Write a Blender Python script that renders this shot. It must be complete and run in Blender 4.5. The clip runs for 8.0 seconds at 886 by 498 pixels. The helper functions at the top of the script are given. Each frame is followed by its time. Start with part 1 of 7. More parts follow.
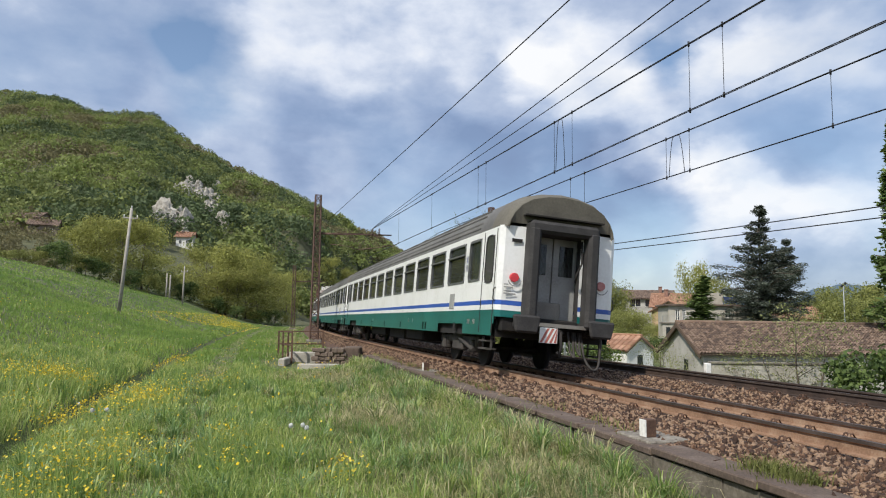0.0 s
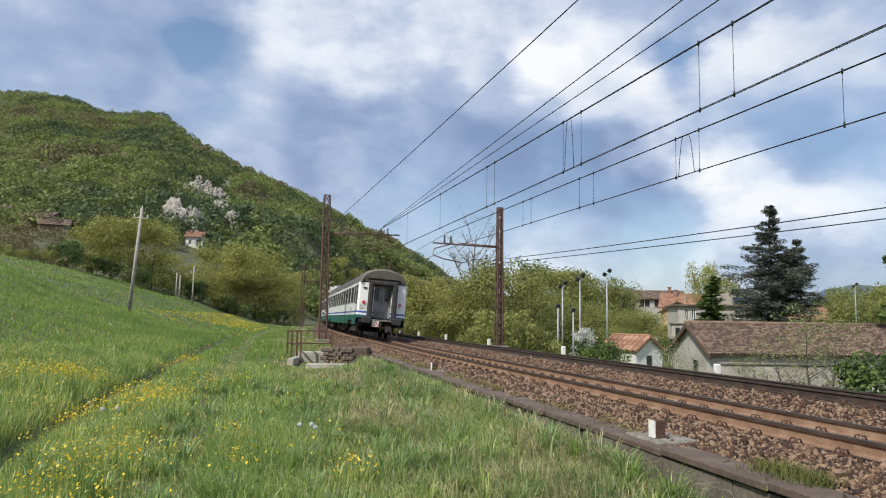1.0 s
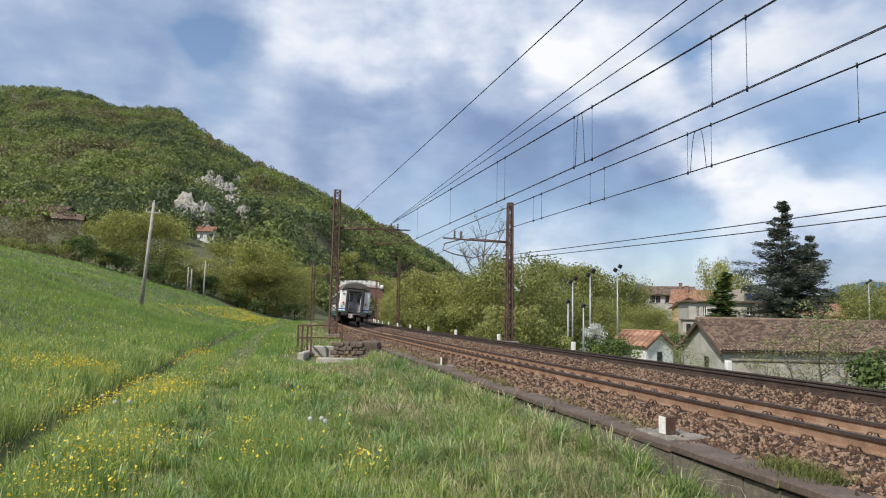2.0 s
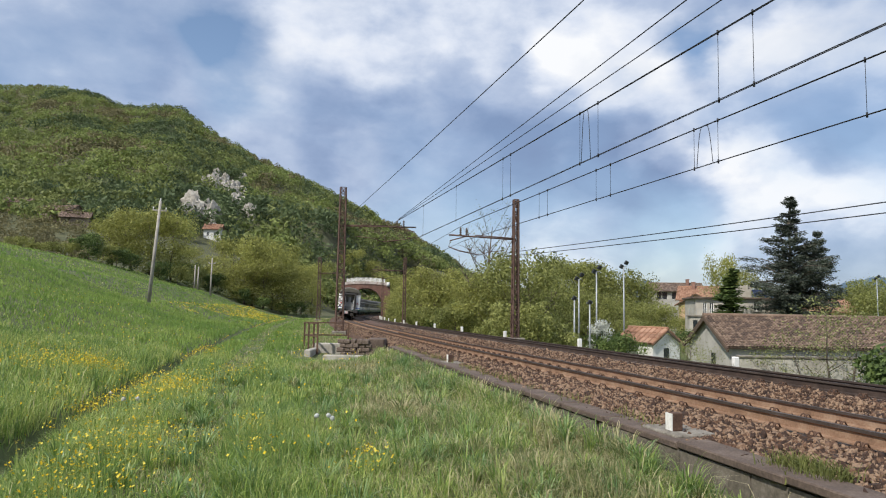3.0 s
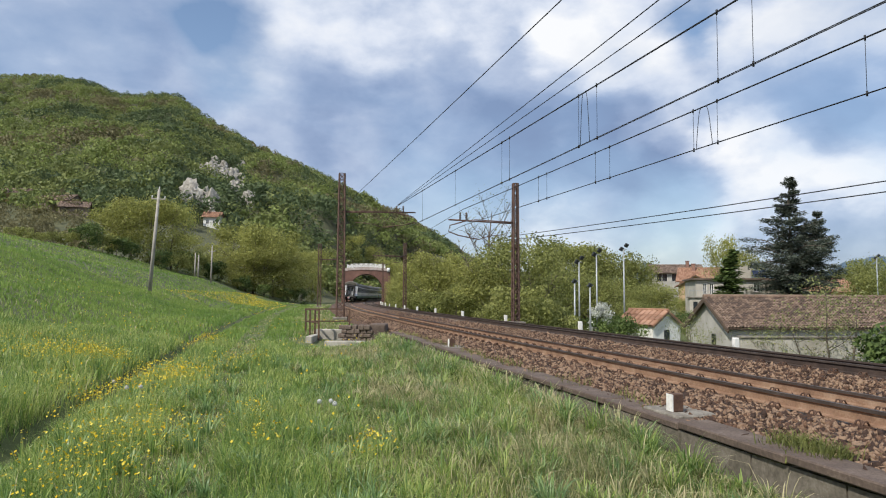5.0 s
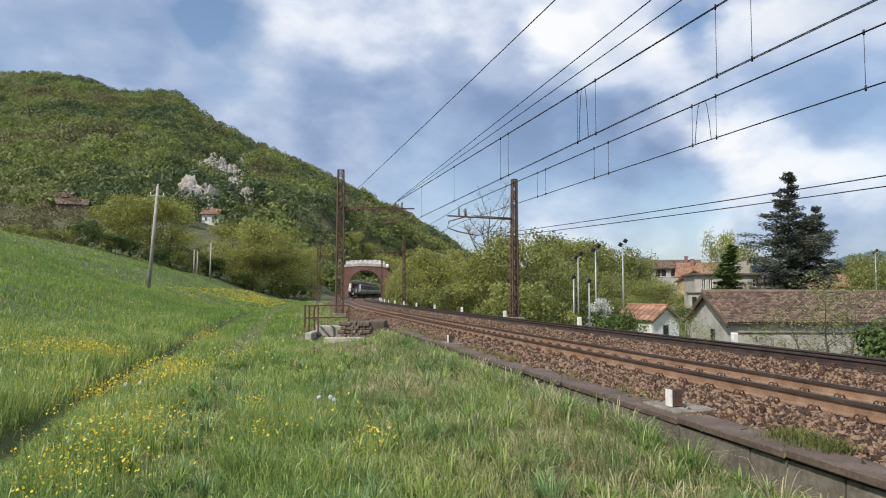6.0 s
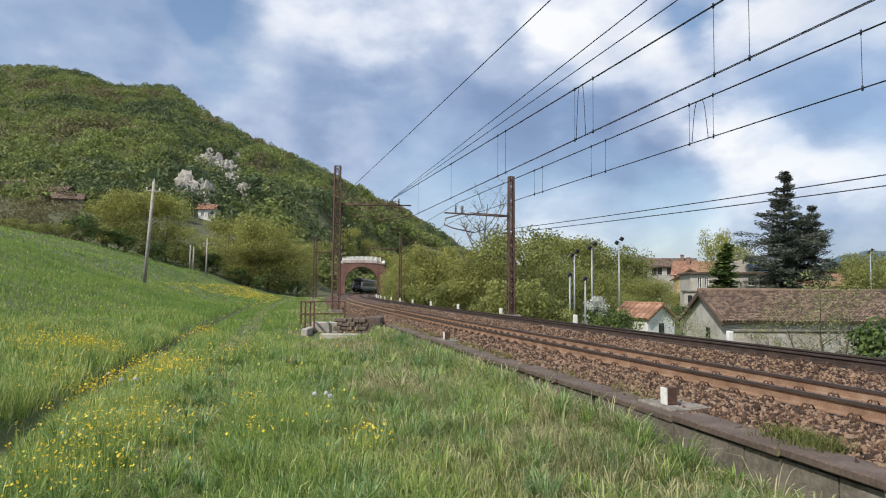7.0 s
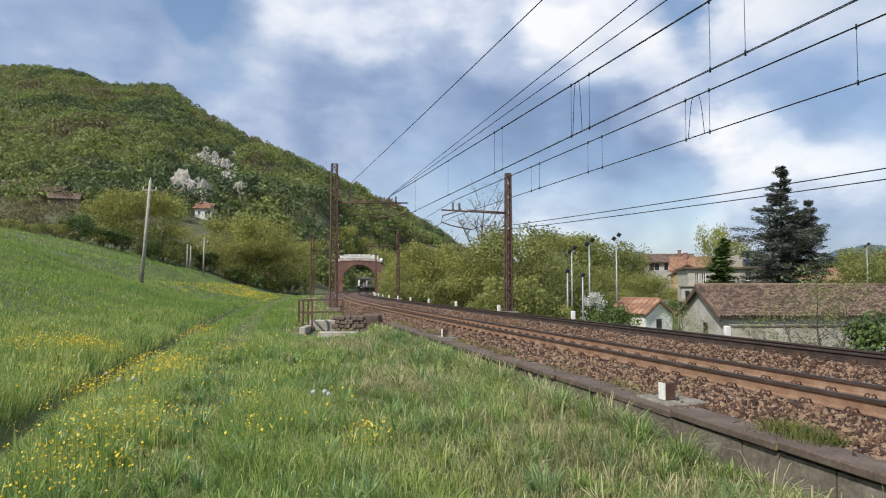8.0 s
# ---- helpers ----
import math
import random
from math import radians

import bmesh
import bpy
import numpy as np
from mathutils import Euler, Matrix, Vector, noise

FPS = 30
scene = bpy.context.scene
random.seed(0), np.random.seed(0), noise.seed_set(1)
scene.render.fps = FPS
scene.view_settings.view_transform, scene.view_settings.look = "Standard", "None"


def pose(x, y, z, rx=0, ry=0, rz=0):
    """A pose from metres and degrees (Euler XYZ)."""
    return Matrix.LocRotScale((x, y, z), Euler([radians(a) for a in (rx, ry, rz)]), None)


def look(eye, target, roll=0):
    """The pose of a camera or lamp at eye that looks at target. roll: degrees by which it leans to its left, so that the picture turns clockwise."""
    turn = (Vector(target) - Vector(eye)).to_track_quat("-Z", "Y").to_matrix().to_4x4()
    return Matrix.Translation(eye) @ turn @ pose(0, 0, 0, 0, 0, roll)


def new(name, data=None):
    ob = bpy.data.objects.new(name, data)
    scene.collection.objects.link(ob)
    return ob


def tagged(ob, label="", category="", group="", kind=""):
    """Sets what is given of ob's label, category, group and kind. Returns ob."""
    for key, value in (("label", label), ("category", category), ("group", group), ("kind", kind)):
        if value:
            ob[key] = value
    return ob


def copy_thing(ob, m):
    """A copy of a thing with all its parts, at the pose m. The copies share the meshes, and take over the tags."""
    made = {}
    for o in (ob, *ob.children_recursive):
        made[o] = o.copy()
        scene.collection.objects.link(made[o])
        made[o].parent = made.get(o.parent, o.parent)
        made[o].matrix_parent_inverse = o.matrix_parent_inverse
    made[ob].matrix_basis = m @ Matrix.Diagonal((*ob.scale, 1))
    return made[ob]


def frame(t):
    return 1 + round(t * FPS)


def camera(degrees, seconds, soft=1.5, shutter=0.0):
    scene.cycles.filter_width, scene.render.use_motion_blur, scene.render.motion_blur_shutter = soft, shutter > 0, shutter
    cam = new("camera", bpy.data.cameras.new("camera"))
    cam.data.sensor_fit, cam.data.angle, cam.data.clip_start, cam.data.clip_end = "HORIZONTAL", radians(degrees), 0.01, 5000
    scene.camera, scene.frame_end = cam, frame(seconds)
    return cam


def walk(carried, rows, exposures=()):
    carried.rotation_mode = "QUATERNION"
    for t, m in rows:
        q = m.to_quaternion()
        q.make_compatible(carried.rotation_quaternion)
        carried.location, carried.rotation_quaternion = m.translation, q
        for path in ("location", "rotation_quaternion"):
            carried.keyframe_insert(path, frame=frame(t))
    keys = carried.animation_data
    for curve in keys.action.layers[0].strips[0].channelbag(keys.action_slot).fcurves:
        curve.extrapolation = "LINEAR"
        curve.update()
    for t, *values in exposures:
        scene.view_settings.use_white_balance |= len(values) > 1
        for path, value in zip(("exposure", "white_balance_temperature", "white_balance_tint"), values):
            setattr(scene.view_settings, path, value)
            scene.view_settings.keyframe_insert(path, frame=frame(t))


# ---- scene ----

EYE = 1.161

cam = camera(66.23, 8.0, soft=1.1)
walk(cam, [
    (0, pose(0, 0, EYE, 95.829, -0.788, -1.520)),
    (0.5, pose(0, 0, EYE, 95.897, -0.821, -1.236)),
    (1, pose(0, 0, EYE, 95.815, -0.922, -0.812)),
    (1.5, pose(0, 0, EYE, 95.595, -1.100, -0.391)),
    (3, pose(0, 0, EYE, 95.127, -1.016, 0.529)),
    (3.5, pose(0, 0, EYE, 94.967, -0.975, 0.544)),
    (4, pose(0, 0, EYE, 94.520, -0.814, 0.574)),
    (4.5, pose(0, 0, EYE, 94.113, -0.510, 0.601)),
    (6, pose(0, 0, EYE, 93.524, -0.080, 0.507)),
    (6.5, pose(0, 0, EYE, 93.359, -0.321, 0.389)),
    (7, pose(0, 0, EYE, 93.267, -0.423, 0.196)),
    (7.5, pose(0, 0, EYE, 93.150, -0.268, 0.069)),
    (8, pose(0, 0, EYE, 93.036, 0.014, 0.001)),
])

# ---------------------------------------------------------------- world and sun
SUN_ELEV, SUN_AZ = radians(48), radians(222)      # azimuth clockwise from +Y


def node(nt, kind, **values):
    n = nt.nodes.new(kind)
    for key, value in values.items():
        if key in n.inputs:
            n.inputs[key].default_value = value
    return n


def math_node(nt, op, a, b=None, clamp=False):
    n = nt.nodes.new("ShaderNodeMath")
    n.operation, n.use_clamp = op, clamp
    for i, v in enumerate((a, b)):
        if v is None:
            continue
        if isinstance(v, (int, float)):
            n.inputs[i].default_value = v
        else:
            nt.links.new(v, n.inputs[i])
    return n.outputs[0]


def ramp_node(nt, fac, stops, interp="LINEAR"):
    n = nt.nodes.new("ShaderNodeValToRGB")
    n.color_ramp.interpolation = interp
    els = n.color_ramp.elements
    while len(els) < len(stops):
        els.new(0.5)
    for e, (p, c) in zip(els, stops):
        e.position = p
        e.color = (*c, 1) if len(c) == 3 else c
    nt.links.new(fac, n.inputs[0])
    return n.outputs[0]


def mix_node(nt, fac, a, b, blend="MIX"):
    n = nt.nodes.new("ShaderNodeMix")
    n.data_type, n.blend_type = "RGBA", blend
    for sock, v in ((n.inputs[0], fac), (n.inputs[6], a), (n.inputs[7], b)):
        if isinstance(v, (int, float)):
            sock.default_value = v
        elif isinstance(v, (tuple, list)):
            sock.default_value = (*v, 1)[:4]
        else:
            nt.links.new(v, sock)
    return n.outputs[2]


def build_world():
    world = bpy.data.worlds.new("sky")
    scene.world = world
    world.use_nodes = True
    nt = world.node_tree
    nt.nodes.clear()
    out = nt.nodes.new("ShaderNodeOutputWorld")
    bg = nt.nodes.new("ShaderNodeBackground")
    sky = nt.nodes.new("ShaderNodeTexSky")
    sky.sky_type, sky.sun_disc = "NISHITA", False
    sky.sun_elevation, sky.sun_rotation = SUN_ELEV, SUN_AZ
    sky.air_density, sky.dust_density, sky.ozone_density = 1.0, 1.2, 1.5
    bg.inputs["Strength"].default_value = 0.15
    co = nt.nodes.new("ShaderNodeTexCoord")
    way = co.outputs["Generated"]
    sep = nt.nodes.new("ShaderNodeSeparateXYZ")
    nt.links.new(way, sep.inputs[0])
    flat = nt.nodes.new("ShaderNodeMapping")
    flat.inputs["Scale"].default_value = (1.0, 1.0, 1.7)
    nt.links.new(way, flat.inputs[0])
    puffs = node(nt, "ShaderNodeTexNoise", Scale=5.5, Detail=8.0, Roughness=0.5, Distortion=0.1)
    veil = node(nt, "ShaderNodeTexNoise", Scale=2.6, Detail=7.0, Roughness=0.5, Distortion=0.2)
    for n in (puffs, veil):
        nt.links.new(flat.outputs[0], n.inputs["Vector"])
    bent = nt.nodes.new("ShaderNodeVectorMath")
    bent.operation = "MULTIPLY_ADD"
    nt.links.new(puffs.outputs["Color"], bent.inputs[0])
    bent.inputs[1].default_value = (0.16, 0.16, 0.16)
    nt.links.new(way, bent.inputs[2])

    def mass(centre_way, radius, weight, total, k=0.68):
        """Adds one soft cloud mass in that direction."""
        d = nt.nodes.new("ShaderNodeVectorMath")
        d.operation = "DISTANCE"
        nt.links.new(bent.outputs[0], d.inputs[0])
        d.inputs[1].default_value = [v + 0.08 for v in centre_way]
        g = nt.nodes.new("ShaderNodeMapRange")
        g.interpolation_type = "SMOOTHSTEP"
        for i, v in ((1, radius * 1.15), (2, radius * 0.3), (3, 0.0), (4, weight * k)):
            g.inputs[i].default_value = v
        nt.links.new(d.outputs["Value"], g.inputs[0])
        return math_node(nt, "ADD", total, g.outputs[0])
    bright = math_node(nt, "ADD", math_node(nt, "MULTIPLY", math_node(nt, "SUBTRACT", puffs.outputs[0], 0.5), 0.85), 0.5)
    edge = node(nt, "ShaderNodeTexNoise", Scale=15.0, Detail=6.0, Roughness=0.55, Distortion=0.15)
    nt.links.new(flat.outputs[0], edge.inputs["Vector"])
    bright = math_node(nt, "ADD", bright, math_node(nt, "MULTIPLY", math_node(nt, "SUBTRACT", edge.outputs[0], 0.5), 0.55))
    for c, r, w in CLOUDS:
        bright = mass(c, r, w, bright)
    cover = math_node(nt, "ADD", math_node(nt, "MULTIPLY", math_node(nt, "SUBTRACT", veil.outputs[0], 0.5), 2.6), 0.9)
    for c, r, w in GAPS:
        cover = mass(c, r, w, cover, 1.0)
    low = ramp_node(nt, sep.outputs[2], ((0.0, (0.62,) * 3), (0.09, (0.82,) * 3), (0.2, (1, 1, 1))))
    cover = math_node(nt, "MULTIPLY", math_node(nt, "MINIMUM", math_node(nt, "MAXIMUM", cover, 0.0), 1.0), low)
    cloud = ramp_node(nt, bright, ((0.08, (1.5, 2.1, 3.4)), (0.3, (2.2, 2.85, 4.2)), (0.5, (3.2, 3.8, 5.0)), (0.68, (4.9, 5.3, 6.1)), (0.88, (6.4, 6.5, 6.7))))
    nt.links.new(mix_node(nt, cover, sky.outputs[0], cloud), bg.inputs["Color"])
    nt.links.new(bg.outputs[0], out.inputs["Surface"])
    lamp = bpy.data.lights.new("sun", "SUN")
    lamp.energy, lamp.angle, lamp.color = 4.3, radians(0.6), (1.0, 0.95, 0.86)
    sun = new("sun", lamp)
    way = Vector((math.sin(SUN_AZ) * math.cos(SUN_ELEV), math.cos(SUN_AZ) * math.cos(SUN_ELEV), math.sin(SUN_ELEV)))
    sun.matrix_world = look(way * 50, (0, 0, 0))


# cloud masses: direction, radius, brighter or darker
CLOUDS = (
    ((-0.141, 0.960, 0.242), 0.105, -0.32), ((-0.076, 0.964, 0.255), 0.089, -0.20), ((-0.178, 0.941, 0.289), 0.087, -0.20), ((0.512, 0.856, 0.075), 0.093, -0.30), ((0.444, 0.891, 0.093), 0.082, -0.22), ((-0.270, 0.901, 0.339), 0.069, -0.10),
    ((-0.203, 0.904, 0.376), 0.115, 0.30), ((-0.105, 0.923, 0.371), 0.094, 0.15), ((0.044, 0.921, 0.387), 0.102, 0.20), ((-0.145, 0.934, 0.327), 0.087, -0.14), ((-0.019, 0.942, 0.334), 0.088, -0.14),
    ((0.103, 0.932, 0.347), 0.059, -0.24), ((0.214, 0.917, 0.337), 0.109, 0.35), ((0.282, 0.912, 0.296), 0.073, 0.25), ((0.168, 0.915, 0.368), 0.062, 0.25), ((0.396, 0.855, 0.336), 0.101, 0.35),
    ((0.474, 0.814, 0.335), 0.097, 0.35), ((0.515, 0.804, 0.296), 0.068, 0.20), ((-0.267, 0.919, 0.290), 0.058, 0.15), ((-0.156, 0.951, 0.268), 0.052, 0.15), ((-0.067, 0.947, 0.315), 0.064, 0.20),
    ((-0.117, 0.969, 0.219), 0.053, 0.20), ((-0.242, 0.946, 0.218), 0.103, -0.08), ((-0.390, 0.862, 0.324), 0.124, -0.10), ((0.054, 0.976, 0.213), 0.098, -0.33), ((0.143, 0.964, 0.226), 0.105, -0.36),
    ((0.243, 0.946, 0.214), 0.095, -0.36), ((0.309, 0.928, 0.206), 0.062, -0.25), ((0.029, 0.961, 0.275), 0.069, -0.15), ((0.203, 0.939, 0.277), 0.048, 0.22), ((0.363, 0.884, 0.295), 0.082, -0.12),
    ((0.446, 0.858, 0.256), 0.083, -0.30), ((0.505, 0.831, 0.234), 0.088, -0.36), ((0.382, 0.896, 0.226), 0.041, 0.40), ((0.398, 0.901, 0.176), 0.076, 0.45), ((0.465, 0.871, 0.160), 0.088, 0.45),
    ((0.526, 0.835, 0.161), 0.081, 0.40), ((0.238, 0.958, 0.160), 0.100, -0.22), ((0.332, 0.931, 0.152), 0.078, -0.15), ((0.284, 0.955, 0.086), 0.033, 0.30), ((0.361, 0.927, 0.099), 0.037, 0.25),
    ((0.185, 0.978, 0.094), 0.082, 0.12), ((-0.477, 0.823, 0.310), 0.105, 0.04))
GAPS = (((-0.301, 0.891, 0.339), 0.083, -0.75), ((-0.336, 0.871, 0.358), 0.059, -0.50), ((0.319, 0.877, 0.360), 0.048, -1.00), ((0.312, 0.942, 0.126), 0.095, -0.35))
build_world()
scene.view_settings.exposure = 0.0


# ---------------------------------------------------------------- materials
def surface(name, base, dark=None, light=None, rough=0.8, metal=0.0, scale=6.0, fine=60.0, bump=0.3, bump_dist=0.01, island=0.0, coat=0.0, spec=0.5):
    """A procedural surface: two scales of colour variation and a fine relief, in metres of object space."""
    m = bpy.data.materials.new(name)
    m.use_nodes = True
    nt = m.node_tree
    b = nt.nodes["Principled BSDF"]
    b.inputs["Roughness"].default_value, b.inputs["Metallic"].default_value = rough, metal
    b.inputs["Coat Weight"].default_value = coat
    b.inputs["Specular IOR Level"].default_value = spec
    dark = dark or tuple(c * 0.7 for c in base)
    light = light or tuple(min(1, c * 1.25) for c in base)
    co = nt.nodes.new("ShaderNodeTexCoord")
    n1 = node(nt, "ShaderNodeTexNoise", Scale=scale, Detail=5.0, Roughness=0.6)
    n2 = node(nt, "ShaderNodeTexNoise", Scale=fine, Detail=4.0, Roughness=0.65)
    for n in (n1, n2):
        nt.links.new(co.outputs["Object"], n.inputs["Vector"])
    v = math_node(nt, "ADD", math_node(nt, "MULTIPLY", n1.outputs[0], 0.6), math_node(nt, "MULTIPLY", n2.outputs[0], 0.4))
    if island:
        geo = nt.nodes.new("ShaderNodeNewGeometry")
        v = math_node(nt, "ADD", v, math_node(nt, "MULTIPLY", math_node(nt, "SUBTRACT", geo.outputs["Random Per Island"], 0.5), island))
    col = ramp_node(nt, v, ((0.32, dark), (0.5, base), (0.68, light)))
    nt.links.new(col, b.inputs["Base Color"])
    if bump:
        bn = node(nt, "ShaderNodeBump", Strength=bump, Distance=bump_dist)
        nt.links.new(n2.outputs[0], bn.inputs["Height"])
        nt.links.new(bn.outputs[0], b.inputs["Normal"])
    return m


def leafy(name, base, dark, light, trans=0.35, island=0.5, scale=0.05, rough=0.6, spec=0.25):
    """Leaves and blades: colour by piece and by stretch, a little light let through."""
    m = bpy.data.materials.new(name)
    m.use_nodes = True
    nt = m.node_tree
    b = nt.nodes["Principled BSDF"]
    b.inputs["Roughness"].default_value = rough
    b.inputs["Specular IOR Level"].default_value = spec
    geo = nt.nodes.new("ShaderNodeNewGeometry")
    info = nt.nodes.new("ShaderNodeObjectInfo")
    n1 = node(nt, "ShaderNodeTexNoise", Scale=scale, Detail=4.0, Roughness=0.6)
    nt.links.new(geo.outputs["Position"], n1.inputs["Vector"])
    v = math_node(nt, "ADD", n1.outputs[0], math_node(nt, "MULTIPLY", math_node(nt, "SUBTRACT", geo.outputs["Random Per Island"], 0.5), island))
    v = math_node(nt, "ADD", v, math_node(nt, "MULTIPLY", math_node(nt, "SUBTRACT", info.outputs["Random"], 0.5), 0.2))
    col = ramp_node(nt, v, ((0.31, dark), (0.5, base), (0.69, light)))
    nt.links.new(col, b.inputs["Base Color"])
    tr = nt.nodes.new("ShaderNodeBsdfTranslucent")
    nt.links.new(col, tr.inputs[0])
    mix = nt.nodes.new("ShaderNodeMixShader")
    mix.inputs[0].default_value = trans
    nt.links.new(b.outputs[0], mix.inputs[1])
    nt.links.new(tr.outputs[0], mix.inputs[2])
    nt.links.new(mix.outputs[0], nt.nodes["Material Output"].inputs[0])
    return m


M = dict(
    soil=surface("meadow_soil", (0.085, 0.105, 0.033), (0.05, 0.062, 0.022), (0.15, 0.17, 0.055), rough=0.95, scale=0.35, fine=9.0, bump=0.6, bump_dist=0.04),
    town=surface("rough_ground", (0.10, 0.13, 0.04), (0.06, 0.08, 0.03), (0.17, 0.17, 0.08), rough=0.95, scale=0.2, fine=4.0, bump=0.5, bump_dist=0.05),
    forest=surface("forest_floor", (0.08, 0.085, 0.038), (0.05, 0.055, 0.025), (0.13, 0.125, 0.06), rough=0.95, scale=0.03, fine=0.5, bump=0.5, bump_dist=0.5),
    rock=surface("cliff_rock", (0.36, 0.335, 0.29), (0.14, 0.125, 0.1), (0.6, 0.57, 0.52), rough=0.9, scale=0.12, fine=0.6, bump=0.8, bump_dist=1.0),
    ballast=surface("ballast_bed", (0.095, 0.053, 0.036), (0.04, 0.023, 0.017), (0.2, 0.125, 0.088), rough=0.95, scale=3.0, fine=24.0, bump=1.0, bump_dist=0.04),
    stone=surface("ballast_stone", (0.122, 0.064, 0.037), (0.042, 0.022, 0.014), (0.27, 0.178, 0.115), rough=0.9, scale=9.0, fine=70.0, bump=0.4, bump_dist=0.005, island=0.75),
    rust=surface("rusty_rail", (0.29, 0.175, 0.11), (0.14, 0.08, 0.05), (0.42, 0.3, 0.21), rough=0.75, metal=0.2, scale=4.0, fine=50.0, bump=0.3, bump_dist=0.004),
    dark_rust=surface("dark_rail", (0.06, 0.04, 0.032), (0.03, 0.021, 0.018), (0.11, 0.075, 0.058), rough=0.8, metal=0.2, scale=4.0, fine=50.0, bump=0.3, bump_dist=0.004),
    railtop=surface("worn_rail_head", (0.075, 0.055, 0.046), (0.04, 0.03, 0.026), (0.12, 0.092, 0.08), rough=0.55, metal=0.3, scale=3.0, fine=40.0, bump=0.1, bump_dist=0.001),
    sleeper=surface("sleeper_concrete", (0.27, 0.22, 0.18), (0.15, 0.11, 0.085), (0.4, 0.35, 0.3), rough=0.9, scale=4.0, fine=60.0, bump=0.4, bump_dist=0.004),
    iron=surface("rusty_iron", (0.11, 0.062, 0.042), (0.05, 0.03, 0.023), (0.2, 0.12, 0.08), rough=0.8, metal=0.3, scale=5.0, fine=60.0, bump=0.3, bump_dist=0.003),
    mast=surface("mast_steel", (0.12, 0.07, 0.055), (0.06, 0.036, 0.03), (0.21, 0.14, 0.11), rough=0.8, metal=0.25, scale=3.0, fine=40.0, bump=0.2, bump_dist=0.003),
    wire=surface("wire_copper", (0.035, 0.037, 0.042), rough=0.6, metal=0.5, scale=2.0, fine=30.0, bump=0.0),
    concrete=surface("old_concrete", (0.2, 0.178, 0.146), (0.075, 0.064, 0.05), (0.34, 0.315, 0.27), rough=0.92, scale=3.5, fine=30.0, bump=0.5, bump_dist=0.008),
    wallface=surface("stained_wall_concrete", (0.15, 0.128, 0.1), (0.055, 0.05, 0.034), (0.27, 0.24, 0.2), rough=0.93, scale=2.6, fine=24.0, bump=0.6, bump_dist=0.01),
    kerb=surface("pale_kerb_concrete", (0.38, 0.35, 0.3), (0.2, 0.18, 0.15), (0.5, 0.47, 0.42), rough=0.92, scale=2.5, fine=30.0, bump=0.4, bump_dist=0.006),
    cap=surface("weathered_cap", (0.112, 0.08, 0.062), (0.05, 0.037, 0.03), (0.21, 0.165, 0.132), rough=0.92, scale=2.0, fine=30.0, bump=0.6, bump_dist=0.008),
    white=surface("white_paint", (0.78, 0.77, 0.73), (0.55, 0.53, 0.48), (0.84, 0.84, 0.81), rough=0.7, scale=3.0, fine=30.0, bump=0.15, bump_dist=0.003),
    brick=surface("bridge_brick", (0.2, 0.105, 0.08), (0.11, 0.06, 0.048), (0.3, 0.18, 0.14), rough=0.9, scale=0.6, fine=6.0, bump=0.5, bump_dist=0.02, island=0.25),
    faded=surface("faded_render", (0.46, 0.38, 0.34), (0.28, 0.18, 0.15), (0.7, 0.67, 0.63), rough=0.9, scale=1.2, fine=6.0, bump=0.2, bump_dist=0.01),
    bark=surface("bark", (0.12, 0.095, 0.07), (0.06, 0.048, 0.036), (0.2, 0.17, 0.135), rough=0.95, scale=5.0, fine=40.0, bump=0.7, bump_dist=0.02),
    polewood=surface("weathered_pole", (0.36, 0.33, 0.29), (0.22, 0.2, 0.17), (0.47, 0.45, 0.41), rough=0.9, scale=2.0, fine=40.0, bump=0.3, bump_dist=0.004),
    galv=surface("galvanised_steel", (0.36, 0.38, 0.39), (0.26, 0.28, 0.29), (0.46, 0.48, 0.49), rough=0.55, metal=0.5, scale=3.0, fine=40.0, bump=0.1, bump_dist=0.002),
)


# ---------------------------------------------------------------- helpers of this place
def part(name, bm, material, parent=None, label=""):
    """Links a bmesh as one mesh object under a thing or a part."""
    me = bpy.data.meshes.new(name)
    bm.to_mesh(me)
    bm.free()
    return mesh_part(name, me, material, parent, label)


def mesh_part(name, me, material, parent=None, label=""):
    for m in material if isinstance(material, (list, tuple)) else (material,):
        me.materials.append(m)
    ob = new(name, me)
    ob.parent = parent
    return tagged(ob, label)


def thing(name, label, category, group="", at=None, kind=""):
    ob = tagged(new(name), label, category, group, kind)
    if at is not None:
        ob.matrix_basis = at
    return ob


def box(bm, lo, hi, m=None, bevel=0.0):
    """A box between two corners, bevelled, moved by m."""
    r = bmesh.ops.create_cube(bm, size=1.0)["verts"]
    lo, hi = Vector(lo), Vector(hi)
    for v in r:
        v.co = Vector(((lo[i] + hi[i]) / 2 + v.co[i] * (hi[i] - lo[i])) for i in range(3))
    if bevel:
        es = list({e for v in r for e in v.link_edges})
        g = bmesh.ops.bevel(bm, geom=es, offset=bevel, segments=1, affect="EDGES", profile=0.5)
        r = list({v for f in g["faces"] for v in f.verts} | {v for v in r if v.is_valid})
    if m is not None:
        bmesh.ops.transform(bm, matrix=m, verts=r)
    return r


